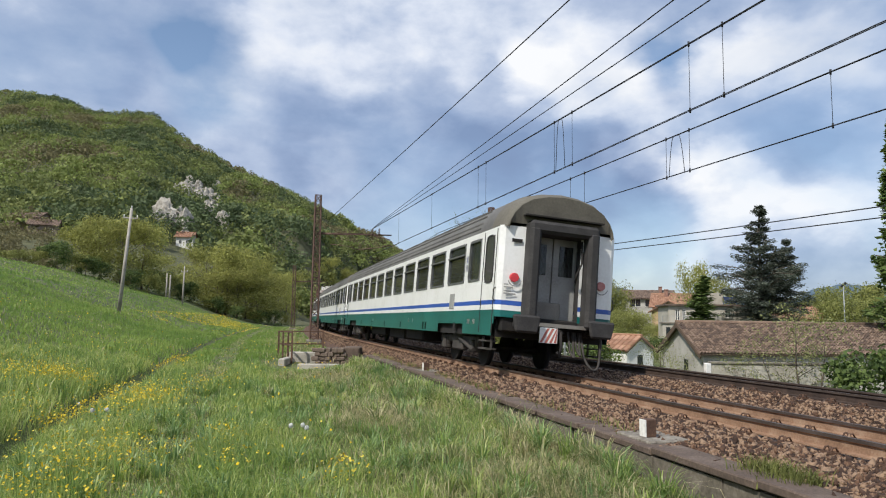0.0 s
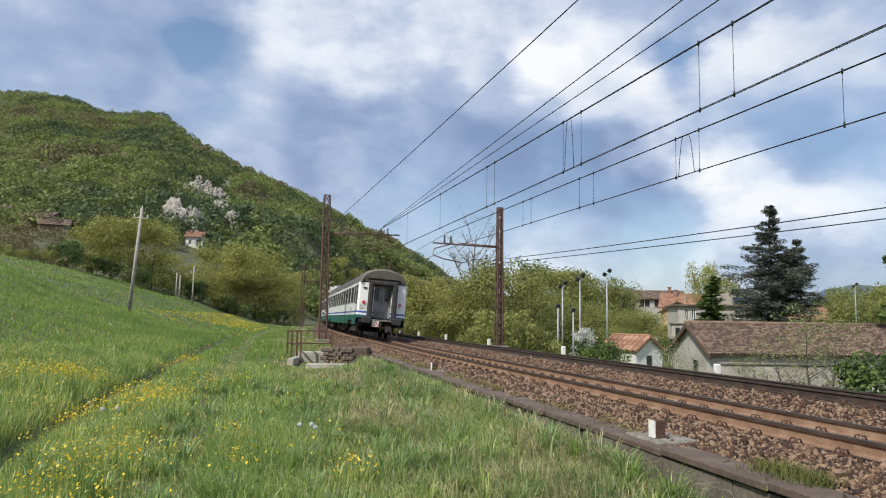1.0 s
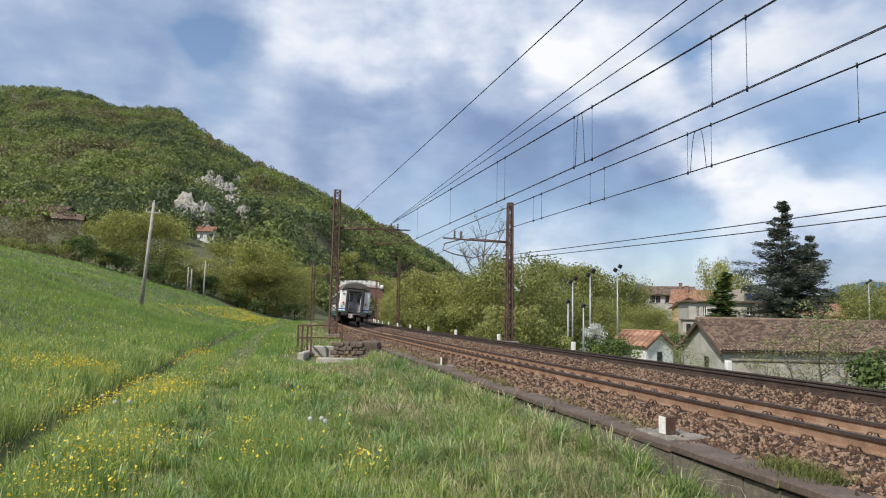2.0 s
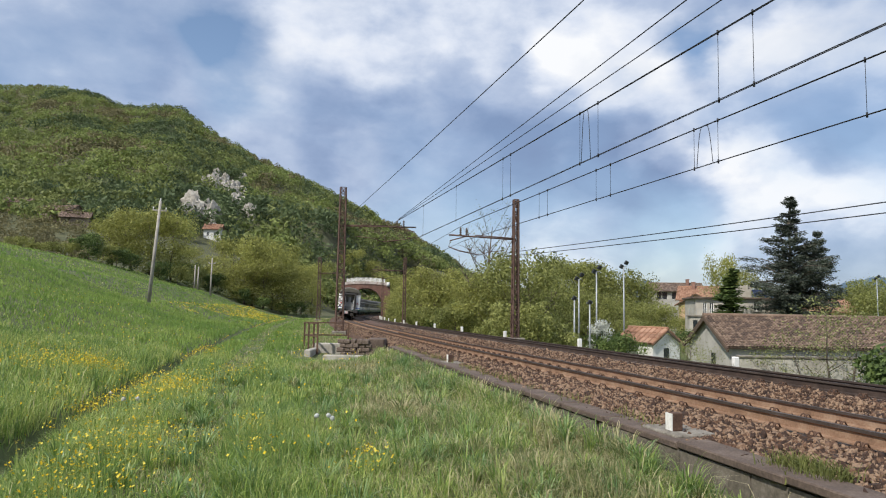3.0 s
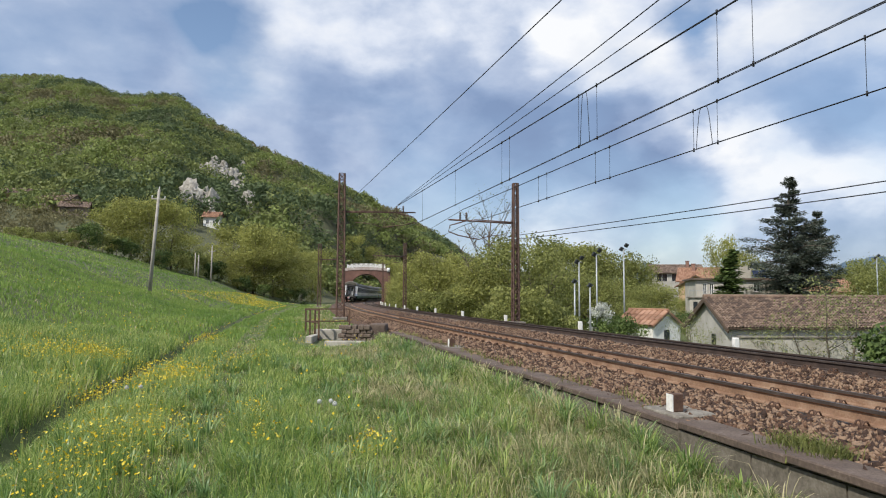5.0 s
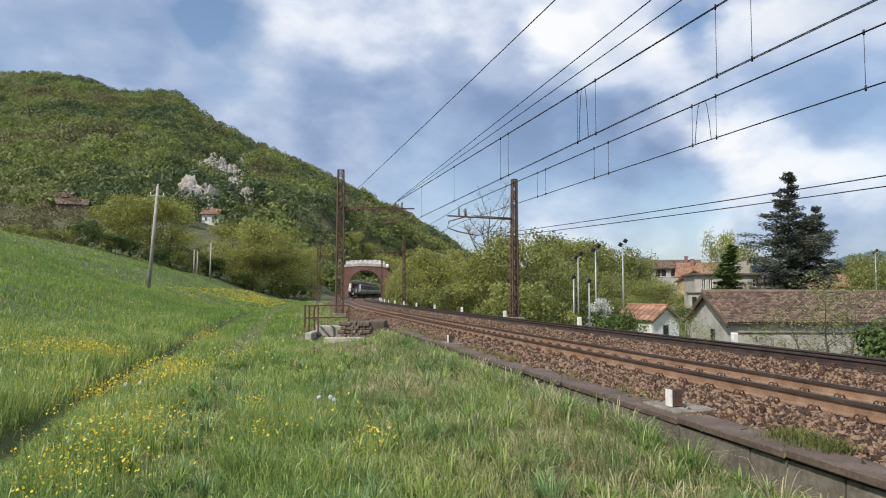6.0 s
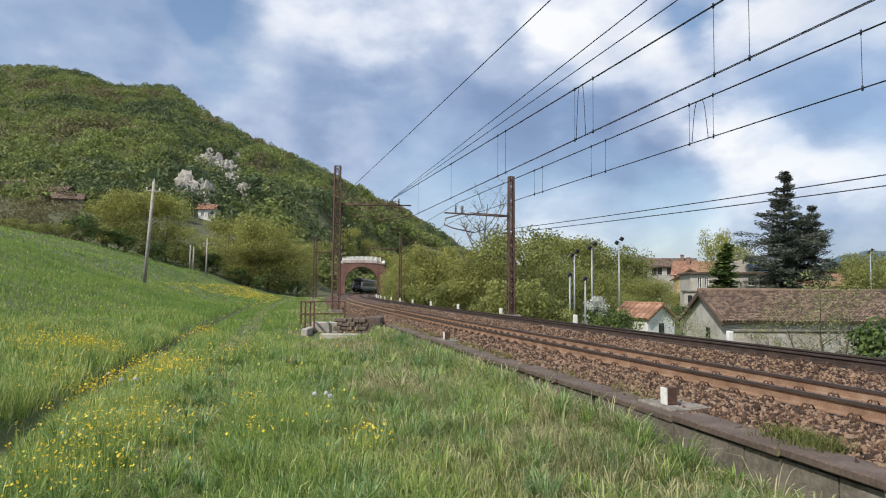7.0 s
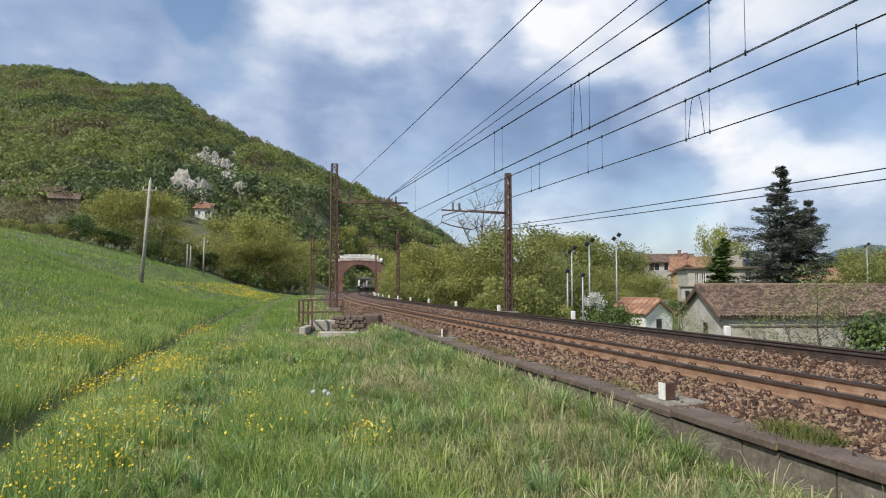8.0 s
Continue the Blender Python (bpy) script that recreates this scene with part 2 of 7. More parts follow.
def tube(bm, a, b, ra, rb=None, n=8, cap=True):
    """A tapered round bar from a to b."""
    a, b = Vector(a), Vector(b)
    rb = ra if rb is None else rb
    q = (b - a).to_track_quat("Z", "Y").to_matrix()
    rings = []
    for c, r in ((a, ra), (b, rb)):
        rings.append([bm.verts.new(c + q @ Vector((math.cos(2 * math.pi * i / n) * r, math.sin(2 * math.pi * i / n) * r, 0))) for i in range(n)])
    for i in range(n):
        f = bm.faces.new((rings[0][i], rings[0][(i + 1) % n], rings[1][(i + 1) % n], rings[1][i]))
        f.smooth = n > 5
    if cap:
        bm.faces.new(rings[0][::-1])
        bm.faces.new(rings[1])


def bar(bm, a, b, w, h=None):
    """A square bar from a to b."""
    a, b = Vector(a), Vector(b)
    h = w if h is None else h
    q = (b - a).to_track_quat("Z", "Y").to_matrix()
    rings = [[bm.verts.new(c + q @ Vector((x * w / 2, y * h / 2, 0))) for x, y in ((-1, -1), (1, -1), (1, 1), (-1, 1))] for c in (a, b)]
    for i in range(4):
        bm.faces.new((rings[0][i], rings[0][(i + 1) % 4], rings[1][(i + 1) % 4], rings[1][i]))
    bm.faces.new(rings[0][::-1])
    bm.faces.new(rings[1])


def polytube(bm, pts, r, n=6, taper=None):
    """A round bar along a line of points."""
    pts = [Vector(p) for p in pts]
    rings = []
    for i, p in enumerate(pts):
        d = pts[min(i + 1, len(pts) - 1)] - pts[max(i - 1, 0)]
        q = d.to_track_quat("Z", "Y").to_matrix()
        rr = r if taper is None else r + (taper - r) * i / (len(pts) - 1)
        rings.append([bm.verts.new(p + q @ Vector((math.cos(2 * math.pi * k / n) * rr, math.sin(2 * math.pi * k / n) * rr, 0))) for k in range(n)])
    for a, b in zip(rings, rings[1:]):
        for k in range(n):
            f = bm.faces.new((a[k], a[(k + 1) % n], b[(k + 1) % n], b[k]))
            f.smooth = True
    bm.faces.new(rings[0][::-1])
    bm.faces.new(rings[-1])


# ---------------------------------------------------------------- the line of the railway
TURN, CURVE, EASE, TIGHT = 0.26168, 0.000767, 5e-6, 0.00137   # heading, curvature, its growth, its limit
LEAN, FALL, ASIDE, APART = 0.072, -0.002452, 6.583, 3.704     # cant, gradient, distance, track spacing


def _line():
    step, table = 0.25, {}
    for way in (1, -1):
        x, y, th = ASIDE * math.cos(TURN), ASIDE * math.sin(TURN), TURN
        for i in range(int((420 if way > 0 else 80) / step) + 1):
            table[i * way] = (x, y, th)
            s = i * step * way
            k = min(CURVE + EASE * max(s, 0), TIGHT)
            th2 = th - k * step * way
            mid = (th + th2) / 2
            x, y, th = x - math.sin(mid) * step * way, y + math.cos(mid) * step * way, th2
    return step, table


STEP, LINE = _line()


def centre(s):
    """Place and heading of the near track's centre, s metres along it."""
    i = math.floor(s / STEP)
    f = s / STEP - i
    a, b = LINE[i], LINE[i + 1]
    return tuple(p + (q - p) * f for p, q in zip(a, b))


def along(s, lat, z):
    """A point beside the near track: s along, lat to its right, z over the rails (level, with the gradient)."""
    x, y, th = centre(s)
    return Vector((x + lat * math.cos(th), y + lat * math.sin(th), z + FALL * s))


def frame_at(s, lat=0.0, z=0.0, lean=0.0):
    """The pose at s: x to the right, y along the line, z up, leaning with the cant."""
    x, y, th = centre(s)
    return Matrix.Translation(along(s, lat, z)) @ Matrix.Rotation(th, 4, "Z") @ Matrix.Rotation(lean, 4, "Y")


def near_line(x, y):
    """s and lat of a place in the plan."""
    d = Vector((x - 6.36, y - 1.7))
    s = max(-75.0, min(400.0, d.y * 0.97 - d.x * 0.26))
    for _ in range(5):
        cx, cy, th = centre(s)
        ex, ey = x - cx, y - cy
        s = max(-75.0, min(400.0, s + (-math.sin(th) * ex + math.cos(th) * ey) * 0.8))
    cx, cy, th = centre(s)
    return s, math.cos(th) * (x - cx) + math.sin(th) * (y - cy)


def sweep(bm, profile, s0, s1, step, lean=0.0, track=0.0, closed=True):
    """Sweeps a profile of (lat, z) along the line."""
    rings, s = [], s0
    n = max(2, int((s1 - s0) / step) + 1)
    for i in range(n):
        m = frame_at(s0 + (s1 - s0) * i / (n - 1), track, 0, lean)
        rings.append([bm.verts.new(m @ Vector((u, 0, w))) for u, w in profile])
    k = len(profile)
    for a, b in zip(rings, rings[1:]):
        for j in range(k if closed else k - 1):
            bm.faces.new((a[j], b[j], b[(j + 1) % k], a[(j + 1) % k]))
    if closed:
        bm.faces.new(rings[0])
        bm.faces.new(rings[-1][::-1])
    return rings


# ---------------------------------------------------------------- ground
def curve1(x, pts):
    for (a, u), (b, v) in zip(pts, pts[1:]):
        if x <= b:
            t = max(0.0, min(1.0, (x - a) / (b - a)))
            t = t * t * (3 - 2 * t) * 0.5 + t * 0.5
            return u + (v - u) * t
    return pts[-1][1]


MEADOW = ((-90, 10.5), (-60, 9.6), (-37.5, 7.6), (-25.5, 4.3), (-17.5, 1.55), (-12.5, 0.1), (-8.5, -0.44), (-3.2, -0.5), (-2.7, -0.46), (-2.3, -0.5), (-1.9, -0.75), (-1.6, -0.75))
VALLEY = ((5.6, -0.75), (6.6, -0.5), (7.5, -0.75), (11.5, -3.0), (30, -3.4), (200, -4.5), (900, -6))
# skyline of the hill: bearing (tangent, to the right), rise (tangent), distance of the crest
CREST = ((-2.4, 0.10, 500), (-1.6, 0.22, 640), (-1.1, 0.32, 760), (-0.66, 0.320, 780), (-0.62, 0.323, 780), (-0.545, 0.312, 760), (-0.50, 0.293, 740), (-0.45, 0.294, 720),
         (-0.41, 0.29, 700), (-0.375, 0.262, 690), (-0.30, 0.222, 680), (-0.235, 0.189, 670), (-0.19, 0.17, 660), (-0.14, 0.140, 650), (-0.118, 0.129, 645), (-0.108, 0.119, 640), (-0.08, 0.113, 630), (-0.05, 0.095, 620),
         (-0.01, 0.071, 600), (0.03, 0.045, 580), (0.08, 0.026, 560), (0.2, 0.012, 560), (3.0, 0.0, 600))


def crest(tan_b):
    for (a, h0, d0), (b, h1, d1) in zip(CREST, CREST[1:]):
        if tan_b <= b:
            t = max(0.0, (tan_b - a) / (b - a))
            rise = h0 + (h1 - h0) * t
            return rise + 0.005 * min(1.0, rise * 12), d0 + (d1 - d0) * t
    return CREST[-1][1:]


def height(x, y):
    """Height of the ground."""
    s, lat = near_line(x, y)
    if lat <= -1.6:
        z = curve1(lat, MEADOW)
        z -= max(0.0, s - 105) * 0.012 * min(1, max(0, (-lat - 6) / 12))
        if lat < -3:
            z += 0.07 * noise.noise((x * 0.35, y * 0.35, 0)) + 0.03 * noise.noise((x * 1.3, y * 1.3, 4)) if lat < -3.2 else 0
        # hollow round the culvert
        z -= 0.24 * math.exp(-((x + 4.2) / 1.25) ** 2 - ((y - 24.4) / 2.4) ** 2)
        if -10.5 < lat < -6:
            # wheel ruts of the field track
            z -= 0.3 * math.exp(-((lat + 9.2) / 0.26) ** 2) + 0.04 * math.exp(-((lat + 7.4) / 0.3) ** 2)
    elif lat < 5.6:
        z = -0.75
    else:
        z = curve1(lat, VALLEY)
    z += FALL * max(-60.0, min(s, 250.0))
    r = math.hypot(x, y)
    if y > 0 and r > 150:
        h, d = crest(x / y)
        t = (y - 150) / (d - 150)
        cut = max(0.0, min(1.0, (abs(lat - 1.85) - 7) / 28)) if s < 395 else 1.0
        cut = cut * cut * (3 - 2 * cut)
        if t > 0 and cut > 0:
            top = max(0.0, h * d) * cut
            h *= cut
            rise = t ** 1.15 if t < 1 else 1 - (t - 1) * 0.9
            z = z * max(0, 1 - t) + top * rise + (noise.fractal((x * 0.012, y * 0.012, 2), 1.0, 2.0, 4) * 10 + noise.noise((x * 0.05, y * 0.05, 7)) * 2.5) * min(1, t * 3) * min(1, h * 8) * (1 if t < 0.8 else max(0.1, 1 - (t - 0.8) * 4.5))
    return z


def build_ground():
    radii = [0.0] + [0.6 * 1.033 ** i for i in range(232)]
    radii = [r for r in radii if r < 1000] + [1150, 1500, 2200, 3500]
    turns = []
    a = -180.0
    while a < 180:
        turns.append(a)
        a += 0.42 if -44 < a < 44 else 3.0
    verts, faces, mats = [(0, 0, height(0, 0))], [], []
    for r in radii[1:]:
        for a in turns:
            x, y = r * math.sin(radians(a)), r * math.cos(radians(a))
            verts.append((x, y, height(x, y) if r < 1100 else -8.0 - (r > 2000) * 2))
    n = len(turns)
    for j in range(n):
        faces.append((0, 1 + (j + 1) % n, 1 + j))
        mats.append(0)
    for i in range(len(radii) - 2):
        for j in range(n):
            p, q = 1 + i * n + j, 1 + i * n + (j + 1) % n
            faces.append((p, q, q + n, p + n))
            x, y, _ = verts[p]
            s, lat = near_line(x, y)
            mats.append(2 if radii[i + 1] > 160 else (0 if lat < 0 else 1))
    me = bpy.data.meshes.new("ground")
    me.from_pydata(verts, [], faces)
    me.polygons.foreach_set("material_index", mats)
    me.polygons.foreach_set("use_smooth", [True] * len(faces))
    tagged(mesh_part("ground", me, (M["soil"], M["town"], M["forest"])), "green meadow ground rising to a wooded hill", "ground", kind="structure")


build_ground()


# ---------------------------------------------------------------- permanent way
BED = ((-2.42, -0.75), (-2.3, -0.17), (-1.9, -0.13), (-1.25, -0.115), (0, -0.2), (1.25, -0.28), (1.85, -0.23), (2.45, -0.13), (3.7, -0.2), (4.95, -0.29), (5.5, -0.34), (6.6, -0.75))


def bed_height(lat):
    for (a, u), (b, v) in zip(BED, BED[1:]):
        if lat <= b:
            return u + (v - u) * (lat - a) / (b - a)
    return BED[-1][1]


def build_bed():
    bm = bmesh.new()
    lats = [-2.42 + i * 0.16 for i in range(58)]
    rings = []
    s = -12.0
    while s < 405:
        row = []
        for u in lats:
            p = along(s, u, bed_height(u))
            p.z += 0.025 * noise.noise((p.x * 5, p.y * 5, 0))
            row.append(bm.verts.new(p))
        rings.append(row)
        s += 0.3 if s < 40 else 1.2
    for a, b in zip(rings, rings[1:]):
        for j in range(len(lats) - 1):
            bm.faces.new((a[j], b[j], b[j + 1], a[j + 1])).smooth = True
    bmesh.ops.reverse_faces(bm, faces=bm.faces)
    tagged(part("ballast_bed", bm, M["ballast"]), "brown crushed stone ballast bed under two tracks", "ballast", kind="structure")


def build_stones():
    """Loose angular ballast, one joined mesh."""
    rng = np.random.default_rng(5)
    cube = np.array(((1, 0, 0), (-1, 0, 0), (0, 1, 0), (0, -1, 0), (0, 0, 1), (0, 0, -1)), float)
    quads = np.array([(0, 2, 4), (2, 1, 4), (1, 3, 4), (3, 0, 4), (2, 0, 5), (1, 2, 5), (3, 1, 5), (0, 3, 5)])
    places = []
    for lo, hi, s0, s1, per in ((-2.3, -0.85, 2, 14, 760), (-2.3, -0.85, 14, 32, 330), (-2.3, -0.85, 32, 60, 90), (0.85, 2.95, 2, 16, 560), (0.85, 2.95, 16, 34, 250),
                                (0.85, 2.95, 34, 60, 60), (-0.6, 0.6, 2, 20, 60), (4.6, 5.9, 4, 24, 60)):
        for _ in range(int((hi - lo) * (s1 - s0) * per * 1.5)):
            lat = rng.uniform(lo, hi)
            p = along(rng.uniform(s0, s1), lat, bed_height(lat))
            places.append((p.x, p.y, p.z + rng.uniform(-0.012, 0.02)))
    P = np.array(places)
    n = len(P)
    size = rng.gamma(5, 0.0034, n) + 0.011
    v = (cube[None] + rng.uniform(-0.35, 0.35, (n, 6, 3))) * (1 + rng.uniform(-0.4, 0.4, (n, 6, 3)) + rng.uniform(-0.3, 0.3, (n, 6, 3))) * size[:, None, None] * rng.uniform(0.65, 1.25, (n, 1, 3))
    q = rng.normal(size=(n, 4))
    q /= np.linalg.norm(q, axis=1)[:, None]
    w, x, y, z = q.T
    R = np.stack([1 - 2 * (y * y + z * z), 2 * (x * y - z * w), 2 * (x * z + y * w), 2 * (x * y + z * w), 1 - 2 * (x * x + z * z), 2 * (y * z - x * w),
                  2 * (x * z - y * w), 2 * (y * z + x * w), 1 - 2 * (x * x + y * y)], 1).reshape(n, 3, 3)
    v = np.einsum("nij,nkj->nki", R, v) + P[:, None]
    numpy_mesh("ballast_stones", v.reshape(-1, 3), (quads[None] + 6 * np.arange(n)[:, None, None]).reshape(-1, 3), M["stone"], "loose angular brown and grey ballast stones", "ballast")


def numpy_mesh(name, verts, faces, mat, label="", category="", parent=None, smooth=False, kind="stuff"):
    me = bpy.data.meshes.new(name)
    verts, faces = np.asarray(verts, np.float32), np.asarray(faces, np.int32)
    k = faces.shape[1]
    me.vertices.add(len(verts))
    me.vertices.foreach_set("co", verts.ravel())
    me.loops.add(faces.size)
    me.loops.foreach_set("vertex_index", faces.ravel())
    me.polygons.add(len(faces))
    me.polygons.foreach_set("loop_start", np.arange(0, faces.size, k, dtype=np.int32))
    me.polygons.foreach_set("loop_total", np.full(len(faces), k, np.int32))
    if smooth:
        me.polygons.foreach_set("use_smooth", np.ones(len(faces), bool))
    me.update(calc_edges=True)
    return tagged(mesh_part(name, me, mat, parent), label, category, kind=kind)


RAIL = ((-0.036, 0.0), (-0.036, -0.035), (-0.009, -0.05), (-0.009, -0.135), (-0.07, -0.15), (-0.07, -0.165), (0.07, -0.165), (0.07, -0.15), (0.009, -0.135), (0.009, -0.05), (0.036, -0.035), (0.036, 0.0))
TRACKS = []


def clip_mesh():
    bm = bmesh.new()
    box(bm, (-0.06, -0.07, -0.01), (0.06, 0.07, 0.012))
    for y in (-0.045, 0.045):
        polytube(bm, [(-0.05, y, 0.0), (-0.02, y, 0.05), (0.02, y, 0.055), (0.05, y, 0.01)], 0.011, 5)
    tube(bm, (0, 0, 0), (0, 0, 0.06), 0.016, n=6)
    me = bpy.data.meshes.new("rail_clip")
    bm.to_mesh(me)
    bm.free()
    me.materials.append(M["iron"])
    return me


def sleeper_mesh():
    bm = bmesh.new()
    box(bm, (-1.15, -0.14, -0.36), (1.15, 0.14, -0.172), bevel=0.015)
    for v in bm.verts:
        if v.co.z > -0.2 and abs(v.co.x) > 1.1:
            v.co.z -= 0.03
    me = bpy.data.meshes.new("sleeper")
    bm.to_mesh(me)
    bm.free()
    me.materials.append(M["sleeper"])
    return me


def build_tracks():
    sl, cl = sleeper_mesh(), clip_mesh()
    for k, lat in enumerate((0.0, APART)):
        t = thing("railway_track", "rusty steel rails clipped to concrete sleepers in ballast", "railway track", "tracks of the line")
        TRACKS.append(t)
        for u in (-0.755, 0.755):
            bm = bmesh.new()
            sweep(bm, [(a + u, b) for a, b in RAIL], -12, 400, 1.0, LEAN, lat)
            bm.normal_update()
            bm.faces.index_update()
            bmesh.ops.recalc_face_normals(bm, faces=bm.faces)
            for f in bm.faces:
                f.material_index = int(f.index % 12 in (0, 10, 11))
            part("rail", bm, (M["dark_rust" if k else "rust"], M["railtop"]), t)
        s, i = 1.35, 0
        while s < 62:
            m = frame_at(s, lat, 0, LEAN)
            ob = new("sleeper", sl)
            ob.parent, ob.matrix_basis = t, m
            if s < 42 and k == 0 or s < 12:
                for u in (-0.89, -0.62, 0.62, 0.89):
                    c = new("rail_clip", cl)
                    c.parent, c.matrix_basis = ob, pose(u, 0, -0.168)
            s += 0.6
        bm = bmesh.new()
        s = 62.2
        while s < 260:
            box(bm, (-1.15, -0.14, -0.3), (1.15, 0.14, -0.172), frame_at(s, lat, 0, LEAN))
            s += 0.6
        tagged(part("far_sleepers", bm, M["cap"], t), kind="stuff")


build_bed()
build_tracks()
build_stones()


# ---------------------------------------------------------------- low retaining wall along the line
def build_wall():
    w = thing("retaining_wall", "low mossy concrete retaining wall with dark flat capstones", "wall", kind="structure")
    rng = random.Random(13)
    s = -10.0
    while s < 24.3:
        ln = rng.uniform(0.75, 1.3)
        e = -2.47 + rng.uniform(-0.012, 0.012)
        bm = bmesh.new()
        sweep(bm, ((e, -1.0), (e, -0.205), (-2.2, -0.205), (-2.2, -1.0)), s, s + ln - (0.16 if 6.6 < s < 7.6 else 0.015), 1.0)
        bmesh.ops.recalc_face_normals(bm, faces=bm.faces)
        part("wall_slab", bm, M["wallface"], w)
        s += ln
    rng = random.Random(3)
    s = -9.5
    while s < 23.5:
        ln = rng.uniform(1.1, 1.7)
        bm = bmesh.new()
        box(bm, (-0.125, 0, -0.075), (0.24, ln - 0.02, 0), bevel=0.012)
        cap = part("capstone", bm, M["cap"], w)
        cap.matrix_basis = frame_at(s, -2.38 + rng.uniform(-0.015, 0.015), -0.12 + rng.uniform(-0.012, 0.012)) @ pose(0, 0, 0, rng.uniform(-0.4, 0.4), rng.uniform(-1.5, 1.5), rng.uniform(-0.6, 0.6))
        s += ln


build_wall()


# ---------------------------------------------------------------- the train
def coach_materials():
    c = dict(
        white=surface("coach_white", (0.82, 0.82, 0.80), (0.7, 0.7, 0.67), (0.86, 0.86, 0.85), rough=0.35, scale=1.2, fine=14.0, bump=0.03, bump_dist=0.003, coat=0.2),
        teal=surface("coach_teal", (0.008, 0.125, 0.115), (0.006, 0.09, 0.082), (0.014, 0.16, 0.145), rough=0.35, scale=1.2, fine=14.0, bump=0.03, bump_dist=0.003, coat=0.2),
        blue=surface("coach_blue", (0.03, 0.10, 0.42), (0.022, 0.075, 0.32), (0.045, 0.13, 0.48), rough=0.35, scale=1.2, fine=14.0, bump=0.02, bump_dist=0.003, coat=0.2),
        roof=surface("coach_roof", (0.125, 0.12, 0.112), (0.08, 0.077, 0.07), (0.17, 0.165, 0.152), rough=0.7, scale=1.0, fine=20.0, bump=0.1, bump_dist=0.004),
        hood=surface("coach_end_roof", (0.115, 0.105, 0.083), (0.075, 0.068, 0.055), (0.155, 0.142, 0.115), rough=0.75, scale=1.5, fine=20.0, bump=0.1, bump_dist=0.004),
        rubber=surface("gangway_rubber", (0.033, 0.031, 0.031), (0.02, 0.019, 0.018), (0.06, 0.056, 0.054), rough=0.8, scale=3.0, fine=30.0, bump=0.2, bump_dist=0.004),
        under=surface("underframe_grime", (0.014, 0.0125, 0.012), (0.008, 0.007, 0.007), (0.03, 0.026, 0.023), rough=0.9, scale=3.0, fine=30.0, bump=0.2, bump_dist=0.004),
        bogie=surface("bogie_steel", (0.05, 0.044, 0.04), (0.026, 0.023, 0.021), (0.09, 0.08, 0.07), rough=0.85, scale=3.0, fine=30.0, bump=0.2, bump_dist=0.004),
        door=surface("gangway_door_grey", (0.30, 0.30, 0.29), (0.2, 0.195, 0.185), (0.36, 0.36, 0.35), rough=0.5, scale=2.0, fine=20.0, bump=0.05, bump_dist=0.003),
        plate=surface("worn_kick_plate", (0.2, 0.185, 0.165), (0.14, 0.125, 0.11), (0.26, 0.245, 0.22), rough=0.6, scale=2.0, fine=30.0, bump=0.08, bump_dist=0.003),
        frame=surface("window_alloy", (0.16, 0.165, 0.165), (0.1, 0.1, 0.1), (0.24, 0.245, 0.245), rough=0.4, metal=0.4, scale=3.0, fine=30.0, bump=0.03, bump_dist=0.002),
        red=surface("tail_lamp_red", (0.62, 0.05, 0.06), (0.5, 0.03, 0.04), (0.7, 0.09, 0.09), rough=0.3, scale=6.0, fine=40.0, bump=0.02, bump_dist=0.002),
        dim=surface("tail_lamp_faded", (0.5, 0.2, 0.19), (0.4, 0.14, 0.13), (0.56, 0.26, 0.25), rough=0.4, scale=6.0, fine=40.0, bump=0.02, bump_dist=0.002),
        stripe=surface("plate_red", (0.42, 0.13, 0.1), (0.3, 0.08, 0.06), (0.5, 0.19, 0.15), rough=0.6, scale=8.0, fine=40.0, bump=0.02, bump_dist=0.002),
        inside=surface("dim_interior", (0.10, 0.095, 0.085), rough=0.9, scale=1.0, fine=8.0, bump=0.0),
        blind=surface("pale_green_blind", (0.16, 0.27, 0.22), rough=0.7, scale=2.0, fine=10.0, bump=0.0),
    )
    g = bpy.data.materials.new("tinted_glass")
    g.use_nodes = True
    nt = g.node_tree
    b = nt.nodes["Principled BSDF"]
    b.inputs["Base Color"].default_value = (0.035, 0.04, 0.038, 1)
    b.inputs["Roughness"].default_value = 0.04
    b.inputs["Alpha"].default_value = 0.82
    c["glass"] = g
    return c


HALF, LONG = 1.41, 13.05
BANDS = ((0.739, 1.308, 1), (1.308, 1.423, 0), (1.423, 1.526, 2), (1.526, 2.0, 0), (2.0, 3.02, 0), (3.02, 3.166, 0))
WINDOWS = [(1.2, 2.14, 0)] + [(2.46 + 1.955 * i, 2.46 + 1.955 * i + 1.56, 1 + i % 2) for i in range(11)] + [(24.1, 25.0, 0)]
DOORS = ((0.12, 0.98), (25.12, 25.98))


